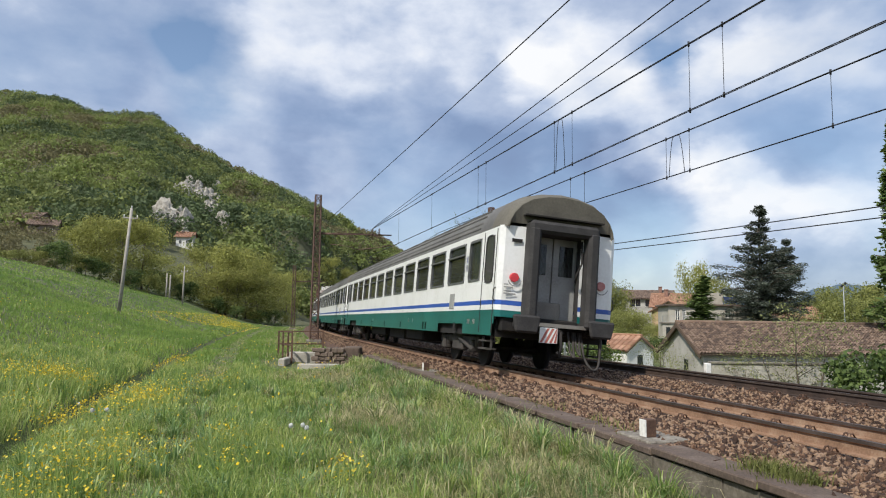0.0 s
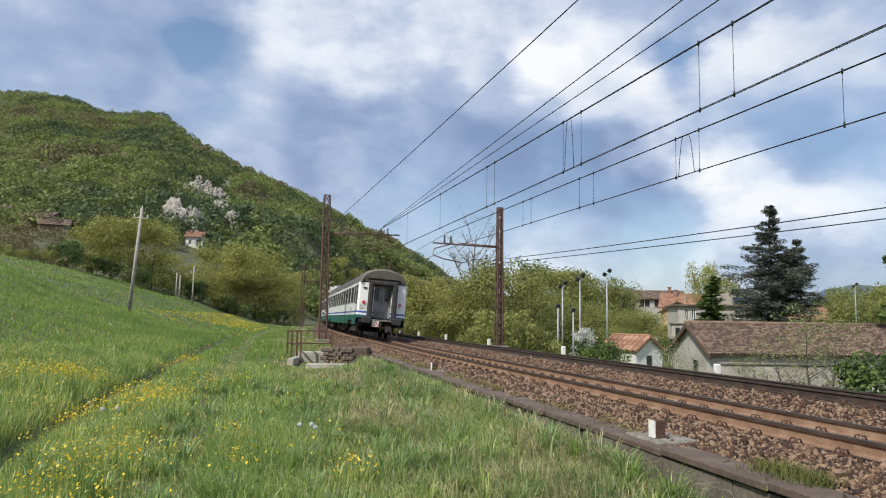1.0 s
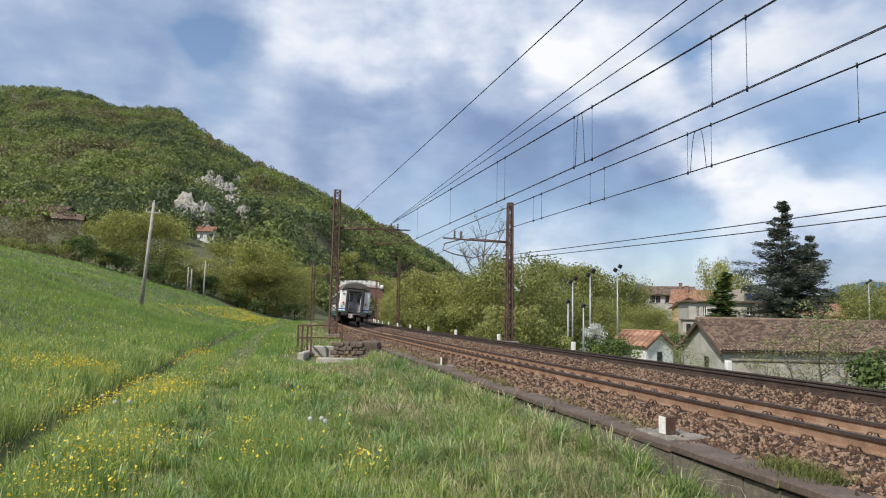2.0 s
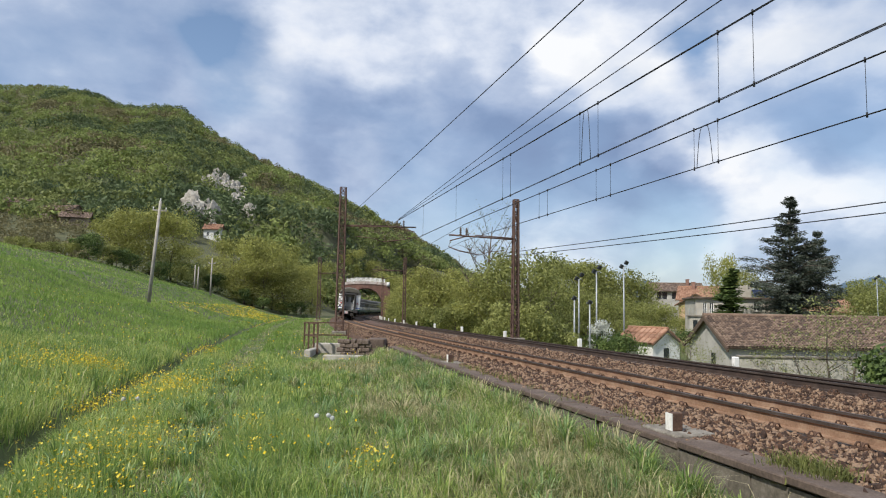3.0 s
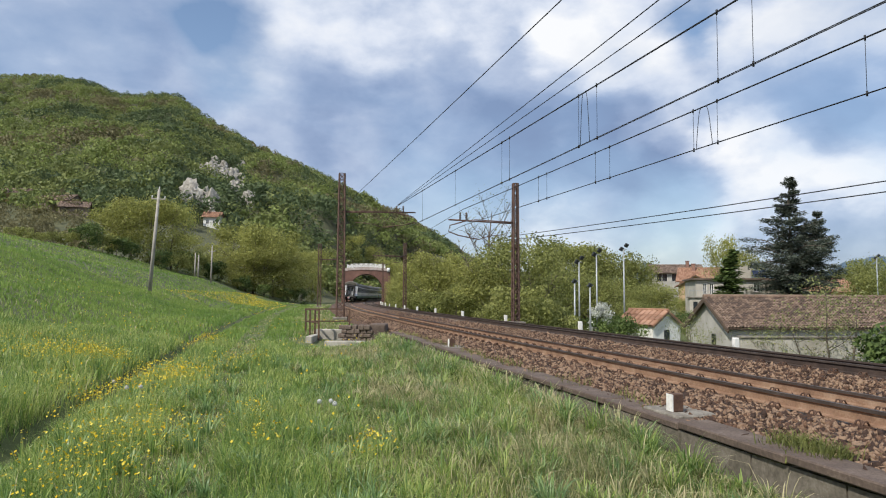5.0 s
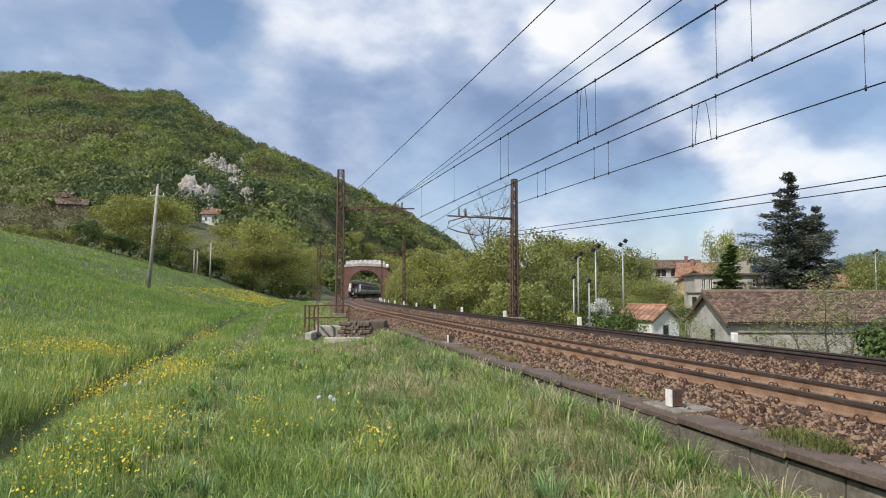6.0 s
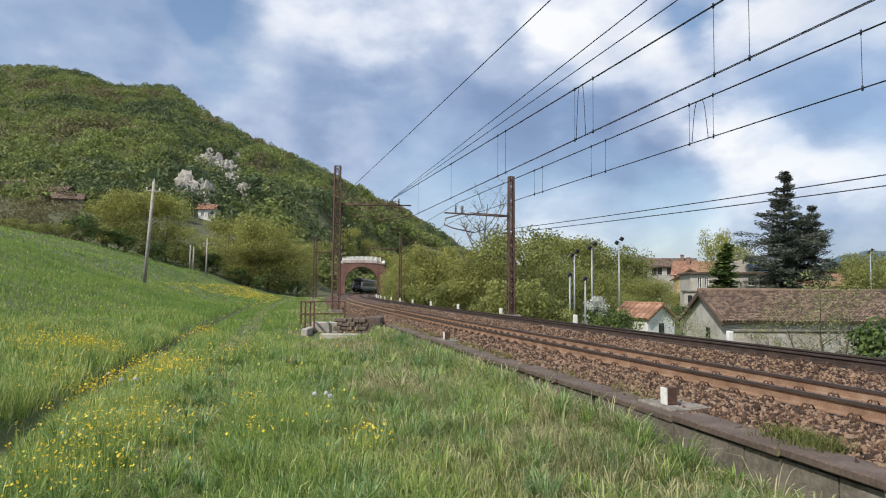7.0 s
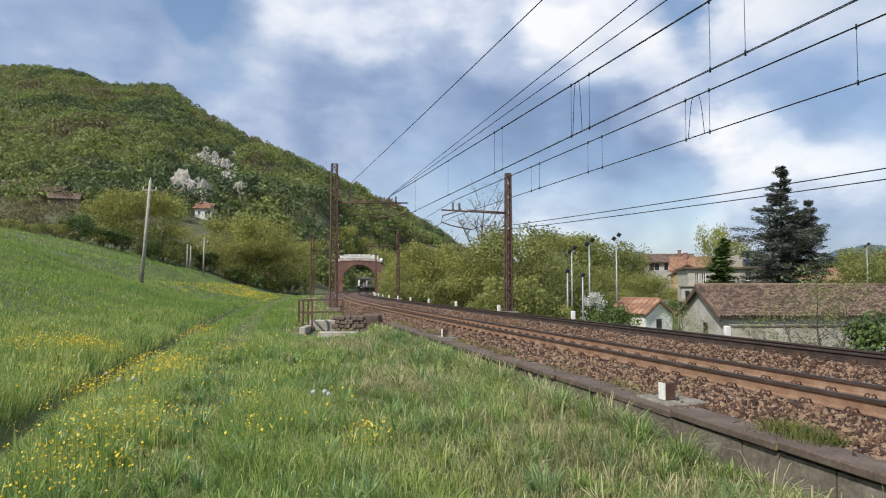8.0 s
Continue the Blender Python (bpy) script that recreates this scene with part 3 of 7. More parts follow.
def loop_frame(bm, y0, y1, z0, z1, w, d0, d1, r=0.09, n=4):
    """A rounded rectangular frame in the y-z plane, between x = d0 and d1."""
    def ring(grow, x):
        pts = []
        a0, a1, b0, b1, rr = y0 - grow, y1 + grow, z0 - grow, z1 + grow, r + grow
        for cy, cz, st in ((a1 - rr, b1 - rr, 0), (a0 + rr, b1 - rr, 90), (a0 + rr, b0 + rr, 180), (a1 - rr, b0 + rr, 270)):
            for k in range(n + 1):
                a = radians(st + 90 * k / n)
                pts.append(bm.verts.new((x, cy + rr * math.cos(a), cz + rr * math.sin(a))))
        return pts
    rings = [ring(0, d0), ring(0, d1), ring(w, d1), ring(w, d0)]
    for a, b in zip(rings, rings[1:]):
        for k in range(len(a)):
            bm.faces.new((a[k], a[(k + 1) % len(a)], b[(k + 1) % len(a)], b[k]))
    bmesh.ops.recalc_face_normals(bm, faces=bm.faces)


def plane_x(bm, x, y0, y1, z0, z1, mat=0):
    f = bm.faces.new([bm.verts.new((x, y, z)) for y, z in ((y0, z0), (y1, z0), (y1, z1), (y0, z1))])
    f.material_index = mat
    return f


def build_coach(C):
    coach = thing("passenger_coach", "white passenger coach with teal skirt, blue stripe and grey roof", "train coach", "coaches of the train")
    # sides with window openings
    for sx in (-1, 1):
        bm = bmesh.new()
        cuts = [0.0] + sorted({v - 0.0 for a, b, _ in WINDOWS for v in (a, b)} | {v for d in DOORS for v in d} | {2.3, 4.7, 21.4, 23.8}) + [26.1]
        for z0, z1, mat in BANDS:
            for a, b in zip(cuts, cuts[1:]):
                mid = (a + b) / 2
                if z0 == 2.0 and any(w[0] < mid < w[1] for w in WINDOWS):
                    continue
                if mat == 1 and (mid < 0.3 or mid > 25.8):
                    lo = z0 + 0.26
                elif mat == 1 and (2.3 < mid < 4.7 or 21.4 < mid < 23.8):
                    lo = z0 + 0.24
                else:
                    lo = z0
                vs = [bm.verts.new((sx * HALF, y - LONG, z)) for y, z in ((a, lo), (b, lo), (b, z1), (a, z1))]
                f = bm.faces.new(vs if sx > 0 else vs[::-1])
                f.material_index = mat
        bmesh.ops.remove_doubles(bm, verts=bm.verts, dist=0.001)
        part("body_side", bm, (C["white"], C["teal"], C["blue"]), coach)
        for a, b, kind in WINDOWS:
            y0, y1 = a - LONG, b - LONG
            bm = bmesh.new()
            loop_frame(bm, y0 + 0.05, y1 - 0.05, 2.05, 2.97, 0.055, sx * (HALF - 0.06), sx * (HALF + 0.012))
            if kind != 0:
                box(bm, (sx * HALF - 0.05, y0 + 0.05, 2.70), (sx * HALF + 0.008, y1 - 0.05, 2.74))
            win = part("window", bm, C["frame"], coach)
            bm = bmesh.new()
            plane_x(bm, sx * (HALF - 0.03), y0 + 0.03, y1 - 0.03, 2.02, 3.0)
            part("pane", bm, C["glass"], win)
            bm = bmesh.new()
            plane_x(bm, sx * (HALF - 0.14), y0, y1, 2.0 if kind == 0 else 2.55 + 0.3 * ((a * 7) % 1), 3.02)
            part("blind", bm, C["blind" if kind == 0 else "inside"], win)
        for a, b in DOORS:
            y0, y1 = a - LONG, b - LONG
            bm = bmesh.new()
            for y in (y0, y1):
                box(bm, (sx * HALF - 0.01, y - 0.014, 0.8), (sx * HALF + 0.006, y + 0.014, 3.12))
            door = part("door", bm, C["rubber"], coach, "coach door with dark seals")
            bm = bmesh.new()
            loop_frame(bm, y0 + 0.17, y1 - 0.17, 1.95, 2.98, 0.04, sx * (HALF - 0.02), sx * (HALF + 0.014), r=0.15)
            fr = part("door_window", bm, C["rubber"], door)
            bm = bmesh.new()
            plane_x(bm, sx * (HALF + 0.004), y0 + 0.15, y1 - 0.15, 1.93, 3.0)
            part("pane", bm, C["glass"], fr)
            bm = bmesh.new()
            polytube(bm, [(sx * HALF, y0 - 0.1, 1.5), (sx * (HALF + 0.05), y0 - 0.1, 1.55), (sx * (HALF + 0.05), y0 - 0.1, 1.75), (sx * HALF, y0 - 0.1, 1.8)], 0.015, 6)
            part("grab_handle", bm, C["rubber"], door)
        # grey service box and stickers
        bm = bmesh.new()
        box(bm, (sx * HALF - 0.02, 3.2 - LONG, 1.36), (sx * HALF + 0.015, 3.62 - LONG, 1.76), bevel=0.008)
        hatch = part("display_panel", bm, C["door"], coach)
        bm = bmesh.new()
        box(bm, (sx * HALF, 3.28 - LONG, 1.47), (sx * HALF + 0.02, 3.54 - LONG, 1.7))
        part("screen", bm, C["under"], hatch)
        bm = bmesh.new()
        for z in (2.28, 2.5):
            box(bm, (sx * HALF, 2.2 - LONG, z), (sx * HALF + 0.004, 2.38 - LONG, z + 0.17))
        part("pictogram", bm, C["blue"], coach)
        bm = bmesh.new()
        for y, w in ((1.35, 0.16), (1.75, 0.22), (8.0, 0.1), (8.6, 0.14), (16.0, 0.12)):
            box(bm, (sx * HALF, y - LONG, 0.98), (sx * HALF + 0.003, y + w - LONG, 1.1))
        part("side_marking", bm, C["white"], coach)
        # thin near-black plates paint the shade inside the step recesses
        bm = bmesh.new()
        for y in (3.0, 6.1, 6.45, 9.9, 13.1, 16.2, 19.5, 22.6):
            box(bm, (sx * HALF, y - LONG, 0.78), (sx * HALF + 0.006, y + 0.18 - LONG, 1.0))
        part("recess_shade", bm, C["under"], coach)
    # roof
    arc = [(-HALF, 3.166), (-1.375, 3.33), (-1.28, 3.55), (-1.1, 3.77), (-0.82, 3.95), (-0.42, 4.06), (0, 4.1), (0.42, 4.06), (0.82, 3.95), (1.1, 3.77), (1.28, 3.55), (1.375, 3.33), (HALF, 3.166)]
    bm = bmesh.new()
    rings = []
    for y in (-12.5, -6, 0, 6, 12.5):
        rings.append([bm.verts.new((x, y, z)) for x, z in arc])
    for a, b in zip(rings, rings[1:]):
        for j in range(len(arc) - 1):
            bm.faces.new((a[j], b[j], b[j + 1], a[j + 1])).smooth = True
    ribs = []
    for u, z in ((1.385, 3.29), (1.335, 3.42), (1.255, 3.6), (1.13, 3.75)):
        for sx in (-1, 1):
            ribs.append((sx * u, z))
    bmesh.ops.recalc_face_normals(bm, faces=bm.faces)
    roof = part("roof", bm, C["roof"], coach)
    for x, z in ribs:
        bm = bmesh.new()
        bar(bm, (x, -11.6, z), (x, 12.4, z), 0.035, 0.03)
        part("roof_rib", bm, C["roof"], roof)
    for y in (-7.5, 0.5, 8.0):
        bm = bmesh.new()
        box(bm, (-0.22, y - 0.3, 4.06), (0.22, y + 0.3, 4.19), bevel=0.03)
        part("roof_vent", bm, C["roof"], roof)
    # ends
    for sy in (-1, 1):
        bm = bmesh.new()
        rings = []
        for y, k, dz in ((12.5, 1.0, 0.0), (12.85, 0.985, -0.015), (13.1, 0.95, -0.06), (13.27, 0.905, -0.14)):
            rings.append([bm.verts.new((x * k, sy * y, z + dz * (z - 3.1) / 0.9)) for x, z in arc])
        for a, b in zip(rings, rings[1:]):
            for j in range(len(arc) - 1):
                bm.faces.new((a[j], b[j], b[j + 1], a[j + 1])).smooth = True
        top = rings[-1]
        low = [bm.verts.new((v.co.x * 0.98, sy * 13.2, min(v.co.z, 3.3) - 0.05)) for v in top]
        for j in range(len(arc) - 1):
            bm.faces.new((top[j], low[j], low[j + 1], top[j + 1]))
        bmesh.ops.recalc_face_normals(bm, faces=bm.faces)
        part("end_roof", bm, C["hood"], coach)
        # corner panels in white, blue, white, teal
        ends = []
        for sx in (-1, 1):
            bm = bmesh.new()
            for z0, z1, mat in ((1.16, 1.308, 1), (1.308, 1.423, 0), (1.423, 1.526, 2), (1.526, 3.19, 0)):
                xs = ((1.41, 13.05), (1.3, 13.14), (0.5, 13.2))
                for (xa, ya), (xb, yb) in zip(xs, xs[1:]):
                    f = bm.faces.new([bm.verts.new((sx * x, sy * y, z)) for x, y, z in ((xa, ya, z0), (xb, yb, z0), (xb, yb, z1), (xa, ya, z1))])
                    f.material_index = mat
            bmesh.ops.remove_doubles(bm, verts=bm.verts, dist=0.001)
            bmesh.ops.recalc_face_normals(bm, faces=bm.faces)
            for f in bm.faces:
                if f.normal.y * sy < 0:
                    f.normal_flip()
            ends.append(part("end_wall", bm, (C["white"], C["teal"], C["blue"]), coach))
        end = ends[0]
        bm = bmesh.new()
        box(bm, (-1.16, sy * 13.2 - 0.004, 2.82), (-0.92, sy * 13.2 + 0.006, 2.9))
        part("number_bar", bm, C["under"], end)
        bm = bmesh.new()
        for k, (z, w) in enumerate(((1.86, 0.1), (1.8, 0.2), (1.72, 0.16), (1.66, 0.28))):
            box(bm, (-1.28, sy * 13.2 - 0.004, z), (-1.28 + w, sy * 13.2 + 0.005, z + 0.028))
        part("lettering_bar", bm, C["door"], end)
        for sx, mat in ((-1, "red"), (1, "dim")):
            bm = bmesh.new()
            tube(bm, (sx * 1.05, sy * 13.15, 2.04), (sx * 1.05, sy * 13.225, 2.04), 0.105, 0.095, 20)
            lamp = part("tail_lamp", bm, C[mat], ends[(sx + 1) // 2], "round red tail lamp")
            bm = bmesh.new()
            pts = [(sx * 1.05 + 0.16 * math.cos(a), sy * 13.235, 2.02 + 0.17 * math.sin(a)) for a in [radians(200 + 14 * i) for i in range(11)]]
            polytube(bm, pts, 0.011, 5)
            part("lamp_bracket", bm, C["door"], lamp)
        # gangway
        bm = bmesh.new()
        vs = box(bm, (-0.84, 12.8, 3.05), (0.84, 13.48, 3.33), bevel=0.07)
        bmesh.ops.transform(bm, matrix=Matrix.Diagonal((1, sy, 1, 1)), verts=vs)
        bmesh.ops.recalc_face_normals(bm, faces=bm.faces)
        gang = part("gangway", bm, C["rubber"], coach, "dark rubber gangway surround")
        for sx in (-1, 1):
            bm = bmesh.new()
            vs = box(bm, (0.57, 12.8, 1.02), (0.84, 13.5, 3.2), bevel=0.07)
            bmesh.ops.transform(bm, matrix=Matrix.Diagonal((sx, sy, 1, 1)), verts=vs)
            bmesh.ops.recalc_face_normals(bm, faces=bm.faces)
            part("rubber_column", bm, C["rubber"], gang)
        bm = bmesh.new()
        vs = box(bm, (-0.95, 13.12, 3.42), (0.95, 13.42, 3.45))
        bmesh.ops.transform(bm, matrix=Matrix.Diagonal((1, sy, 1, 1)), verts=vs)
        bmesh.ops.recalc_face_normals(bm, faces=bm.faces)
        part("rain_strip", bm, C["under"], gang)
        bm = bmesh.new()
        for x0, x1 in ((-0.6, -0.01), (0.01, 0.6)):
            vs = box(bm, (x0, 12.72, 1.1), (x1, 12.8, 3.1), bevel=0.01)
            bmesh.ops.transform(bm, matrix=Matrix.Diagonal((1, sy, 1, 1)), verts=vs)
        bmesh.ops.recalc_face_normals(bm, faces=bm.faces)
        leaf = part("gangway_door", bm, C["door"], gang, "grey double gangway door")
        for x0, x1 in ((-0.5, -0.16), (0.16, 0.5)):
            bm = bmesh.new()
            vs = box(bm, (x0, 12.8, 2.2), (x1, 12.815, 2.9), bevel=0.007)
            bmesh.ops.transform(bm, matrix=Matrix.Diagonal((1, sy, 1, 1)), verts=vs)
            bmesh.ops.recalc_face_normals(bm, faces=bm.faces)
            part("pane", bm, C["glass"], leaf)
        bm = bmesh.new()
        vs = box(bm, (-0.62, 13.12, 1.02), (0.62, 13.42, 1.1))
        vs += box(bm, (-0.5, 12.84, 1.1), (0.22, 12.9, 1.58), bevel=0.02)
        bmesh.ops.transform(bm, matrix=Matrix.Diagonal((1, sy, 1, 1)), verts=vs)
        bmesh.ops.recalc_face_normals(bm, faces=bm.faces)
        part("fall_plate", bm, C["plate"], gang)
        bm = bmesh.new()
        polytube(bm, [(0.52, sy * 13.2, 3.0), (0.5, sy * 13.3, 2.5), (0.34, sy * 13.36, 2.2), (0.36, sy * 13.3, 2.05)], 0.025, 6)
        part("cable", bm, C["under"], gang)
        # headstock, buffers, coupler, hoses
        bm = bmesh.new()
        vs = box(bm, (-1.25, 12.7, 0.85), (1.25, 13.1, 1.2), bevel=0.03)
        bmesh.ops.transform(bm, matrix=Matrix.Diagonal((1, sy, 1, 1)), verts=vs)
        bmesh.ops.recalc_face_normals(bm, faces=bm.faces)
        part("headstock", bm, C["under"], coach)
        for sx in (-1, 1):
            bm = bmesh.new()
            tube(bm, (sx * 0.875, sy * 13.05, 1.02), (sx * 0.875, sy * 13.6, 1.02), 0.12, 0.1, 14)
            vs = box(bm, (-0.32, -0.05, -0.19), (0.32, 0.05, 0.19), bevel=0.045)
            for v in vs:
                if v.co.z < -0.1:
                    v.co.x *= 0.8
            bmesh.ops.transform(bm, matrix=Matrix.Translation((sx * 0.875, sy * 13.64, 1.04)), verts=vs)
            part("buffer", bm, C["rubber"], coach)
        bm = bmesh.new()
        vs = box(bm, (-0.51, 13.5, 0.67), (-0.09, 13.52, 1.0), bevel=0.004)
        bmesh.ops.transform(bm, matrix=Matrix.Diagonal((1, sy, 1, 1)), verts=vs)
        bmesh.ops.recalc_face_normals(bm, faces=bm.faces)
        plate = part("tail_board", bm, C["white"], coach, "red and white striped tail board")
        for k in range(4):
            bm = bmesh.new()
            x = -0.5 + 0.11 * k
            vs = [bm.verts.new((a, sy * 13.524, b)) for a, b in ((x, 0.68), (x + 0.06, 0.68), (min(x + 0.06 + 0.16, -0.1), 0.99), (min(x + 0.16, -0.1), 0.99))]
            bm.faces.new(vs if sy < 0 else vs[::-1])
            part("stripe", bm, C["stripe"], plate)
        bm = bmesh.new()
        tube(bm, (0, sy * 13.0, 0.95), (0, sy * 13.45, 0.9), 0.09, 0.07, 10)
        polytube(bm, [(0, sy * 13.45, 0.92), (0.02, sy * 13.5, 0.6), (0, sy * 13.48, 0.42), (-0.06, sy * 13.46, 0.5)], 0.035, 6)
        part("coupler", bm, C["under"], coach)
        for x0, x1, low in ((0.3, 0.42, 0.4), (0.46, 0.56, 0.45), (0.6, 1.12, 0.16)):
            bm = bmesh.new()
            pts = [(x0 + (x1 - x0) * i / 8, sy * (13.2 + 0.25 * math.sin(math.pi * i / 8)), 0.95 - (0.95 - low) * math.sqrt(max(0.0, 1 - (i / 4 - 1) ** 2))) for i in range(9)]
            polytube(bm, pts, 0.028, 6)
            part("brake_hose", bm, C["bogie"], coach)
    # underframe and bogies
    bm = bmesh.new()
    box(bm, (-1.3, -12.9, 0.72), (1.3, 12.9, 1.1))
    for y0, y1, w, z in ((-5.5, -3.0, 1.15, 0.42), (-2.4, 0.4, 1.1, 0.38), (1.2, 3.2, 1.15, 0.42), (3.6, 5.6, 1.0, 0.4)):
        box(bm, (-w, y0, z), (w, y1, 0.8), bevel=0.03)
    part("underframe", bm, C["under"], coach)
    for x in (-1.32, 1.32):
        for y in (-12.48, 12.48):
            bm = bmesh.new()
            for e in (-0.275, 0.275):
                bar(bm, (x, y + e, 0.75), (x, y + e, 0.42), 0.04)
            box(bm, (x - 0.12, y - 0.28, 0.42), (x + 0.12, y + 0.28, 0.46))
            box(bm, (x - 0.12, y - 0.28, 0.6), (x + 0.12, y + 0.28, 0.63))
            part("footstep", bm, C["bogie"], coach)
    for yb in (-9.5, 9.5):
        bm = bmesh.new()
        for x in (-1.05, 1.05):
            box(bm, (x - 0.07, yb - 1.75, 0.5), (x + 0.07, yb + 1.75, 0.68), bevel=0.02)
            box(bm, (x - 0.1, yb - 0.45, 0.3), (x + 0.1, yb + 0.45, 0.75), bevel=0.04)
            for dy in (-1.28, 1.28):
                box(bm, (x - 0.13, yb + dy - 0.17, 0.3), (x + 0.13, yb + dy + 0.17, 0.6), bevel=0.03)
                for e in (-0.3, 0.3):
                    tube(bm, (x, yb + dy + e, 0.42), (x, yb + dy + e, 0.78), 0.09, n=8)
            tube(bm, (x + math.copysign(0.12, x), yb - 1.5, 0.35), (x + math.copysign(0.12, x), yb - 0.3, 0.62), 0.05, n=6)
        bog = part("bogie", bm, C["bogie"], coach)
        for dy in (-1.28, 1.28):
            bm = bmesh.new()
            for x in (-0.75, 0.75):
                tube(bm, (x - 0.065, yb + dy, 0.445), (x + 0.065, yb + dy, 0.445), 0.445, n=22)
            tube(bm, (-0.9, yb + dy, 0.445), (0.9, yb + dy, 0.445), 0.08, n=10)
            part("wheelset", bm, C["under"], bog)
    return coach


def tail_at(t):
    """Distance along the line of the train's tail."""
    return 13.95 + 25.2 * t - 0.14 * t * t


def coach_pose(s):
    a, b = frame_at(s - 9.5, 0, 0), frame_at(s + 9.5, 0, 0)
    p, d = (a.translation + b.translation) / 2, b.translation - a.translation
    return Matrix.Translation(p) @ Matrix.Rotation(math.atan2(-d.x, d.y), 4, "Z") @ Matrix.Rotation(math.atan2(d.z, d.xy.length), 4, "X") @ Matrix.Rotation(LEAN, 4, "Y")


COACHES = [build_coach(coach_materials())]
for _i in range(5):
    COACHES.append(copy_thing(COACHES[0], pose(0, 0, 0)))


def motions():
    for i, coach in enumerate(COACHES):
        walk(coach, [(k * 0.5, coach_pose(tail_at(k * 0.5) + 13.05 + 26.4 * i)) for k in range(17)])


# ---------------------------------------------------------------- masts and wires
def lattice(bm, w0, w1, h, step, leg=0.075, brace=0.06):
    def corner(z, i):
        w = w0 + (w1 - w0) * z / h
        return Vector(((-1, 1, 1, -1)[i] * w / 2, (-1, -1, 1, 1)[i] * w / 2, z))
    for i in range(4):
        bar(bm, corner(0, i), corner(h, i), leg)
    n = int(h / step)
    for k in range(n):
        z0, z1 = h * k / n, h * (k + 1) / n
        for i in range(4):
            j = (i + 1) % 4
            bar(bm, corner(z0, i), corner(z1, j), brace, 0.03)
            if k % 2 == 0:
                bar(bm, corner(z1, i), corner(z0, j), brace, 0.03)
            bar(bm, corner(z1, i), corner(z1, j), brace, 0.03)


def insulator(bm, p, h=0.45):
    tube(bm, p, p + Vector((0, 0, h)), 0.03, n=6)
    for k in range(4):
        z = h * (0.15 + 0.22 * k)
        tube(bm, p + Vector((0, 0, z)), p + Vector((0, 0, z + 0.05)), 0.085, 0.04, 10)


def build_mast(s, lat, h, w0, w1, arm_z, reach, label):
    mast = thing("catenary_mast", label, "catenary mast", "masts of the line", frame_at(s, lat, -0.45))
    bm = bmesh.new()
    lattice(bm, w0, w1, h + 0.45, 0.42)
    part("lattice_post", bm, M["mast"], mast)
    bm = bmesh.new()
    box(bm, (-0.45, -0.45, -0.5), (0.45, 0.45, 0.22), bevel=0.03)
    part("footing", bm, M["concrete"], mast)
    z = arm_z + 0.45
    sg = 1 if reach > 0 else -1
    bm = bmesh.new()
    tube(bm, (0, 0, z), (reach, 0, z + 0.12), 0.045, n=8)
    tube(bm, (0, 0, z + 0.07), (reach * 0.62, 0, z + 0.16), 0.03, n=6)
    part("cantilever_arm", bm, M["mast"], mast)
    bm = bmesh.new()
    polytube(bm, [(reach * 0.72, 0, z + 0.1), (reach * 0.98, 0, z - 0.2), (reach * 1.0, 0, z - 0.55), (reach * 0.85, 0, z - 0.75), (reach * 0.55, 0, z - 0.95)], 0.035, 6)
    polytube(bm, [(reach * 0.55, 0, z - 0.95), (reach * 0.4, 0, z - 0.75), (reach * 0.18, 0, z - 0.65)], 0.025, 6)
    part("steady_arm", bm, M["mast"], mast)
    for x in (reach * 0.74, reach * 0.83):
        bm = bmesh.new()
        insulator(bm, Vector((x, 0, z + 0.1)))
        part("insulator", bm, M["cap"], mast)
    bm = bmesh.new()
    for zz in (2.2, 4.3):
        for y in (-0.2, 0.2):
            bar(bm, (-0.3, y * w0, zz), (0.3, y * w0, zz), 0.05)
    part("bracket", bm, M["mast"], mast)
    return mast


build_mast(45.3, -2.8, 9.35, 0.5, 0.36, 6.75, 5.0, "tall rusty lattice catenary mast beside the near track")
build_mast(36.4, APART + 2.7, 7.6, 0.34, 0.24, 5.3, -3.9, "rust brown slender catenary mast beside the far track")
build_mast(81.1, APART + 2.7, 7.6, 0.34, 0.24, 5.9, -3.9, "rust brown slender catenary mast beside the far track")
build_mast(98.0, -4.0, 8.6, 0.45, 0.34, 6.3, 4.4, "tall rusty lattice catenary mast beside the near track")
build_mast(131.0, APART + 2.7, 7.6, 0.34, 0.24, 5.9, -3.9, "rust brown slender catenary mast beside the far track")


def wire_between(name, label, ends, r, twin=0.0, sag=0.0, group="overhead wires"):
    a, b = Vector(ends[0]), Vector(ends[1])
    side = (b - a).cross(Vector((0, 0, 1))).normalized() * twin / 2
    ob = thing(name, label, "overhead wire", group)
    for k in ((-1, 1) if twin else (0,)):
        bm = bmesh.new()
        polytube(bm, [a.lerp(b, i / 12) + side * k - Vector((0, 0, sag * 4 * (i / 12) * (1 - i / 12))) for i in range(13)], r, 6)
        part("strand", bm, M["wire"], ob)
    return ob


def ray_line(p, degrees, back, ahead=0.0):
    """A level line through p that runs at that angle left of +Y."""
    d = Vector((-math.sin(radians(degrees)), math.cos(radians(degrees)), 0))
    return Vector(p) - d * back, Vector(p) + d * ahead


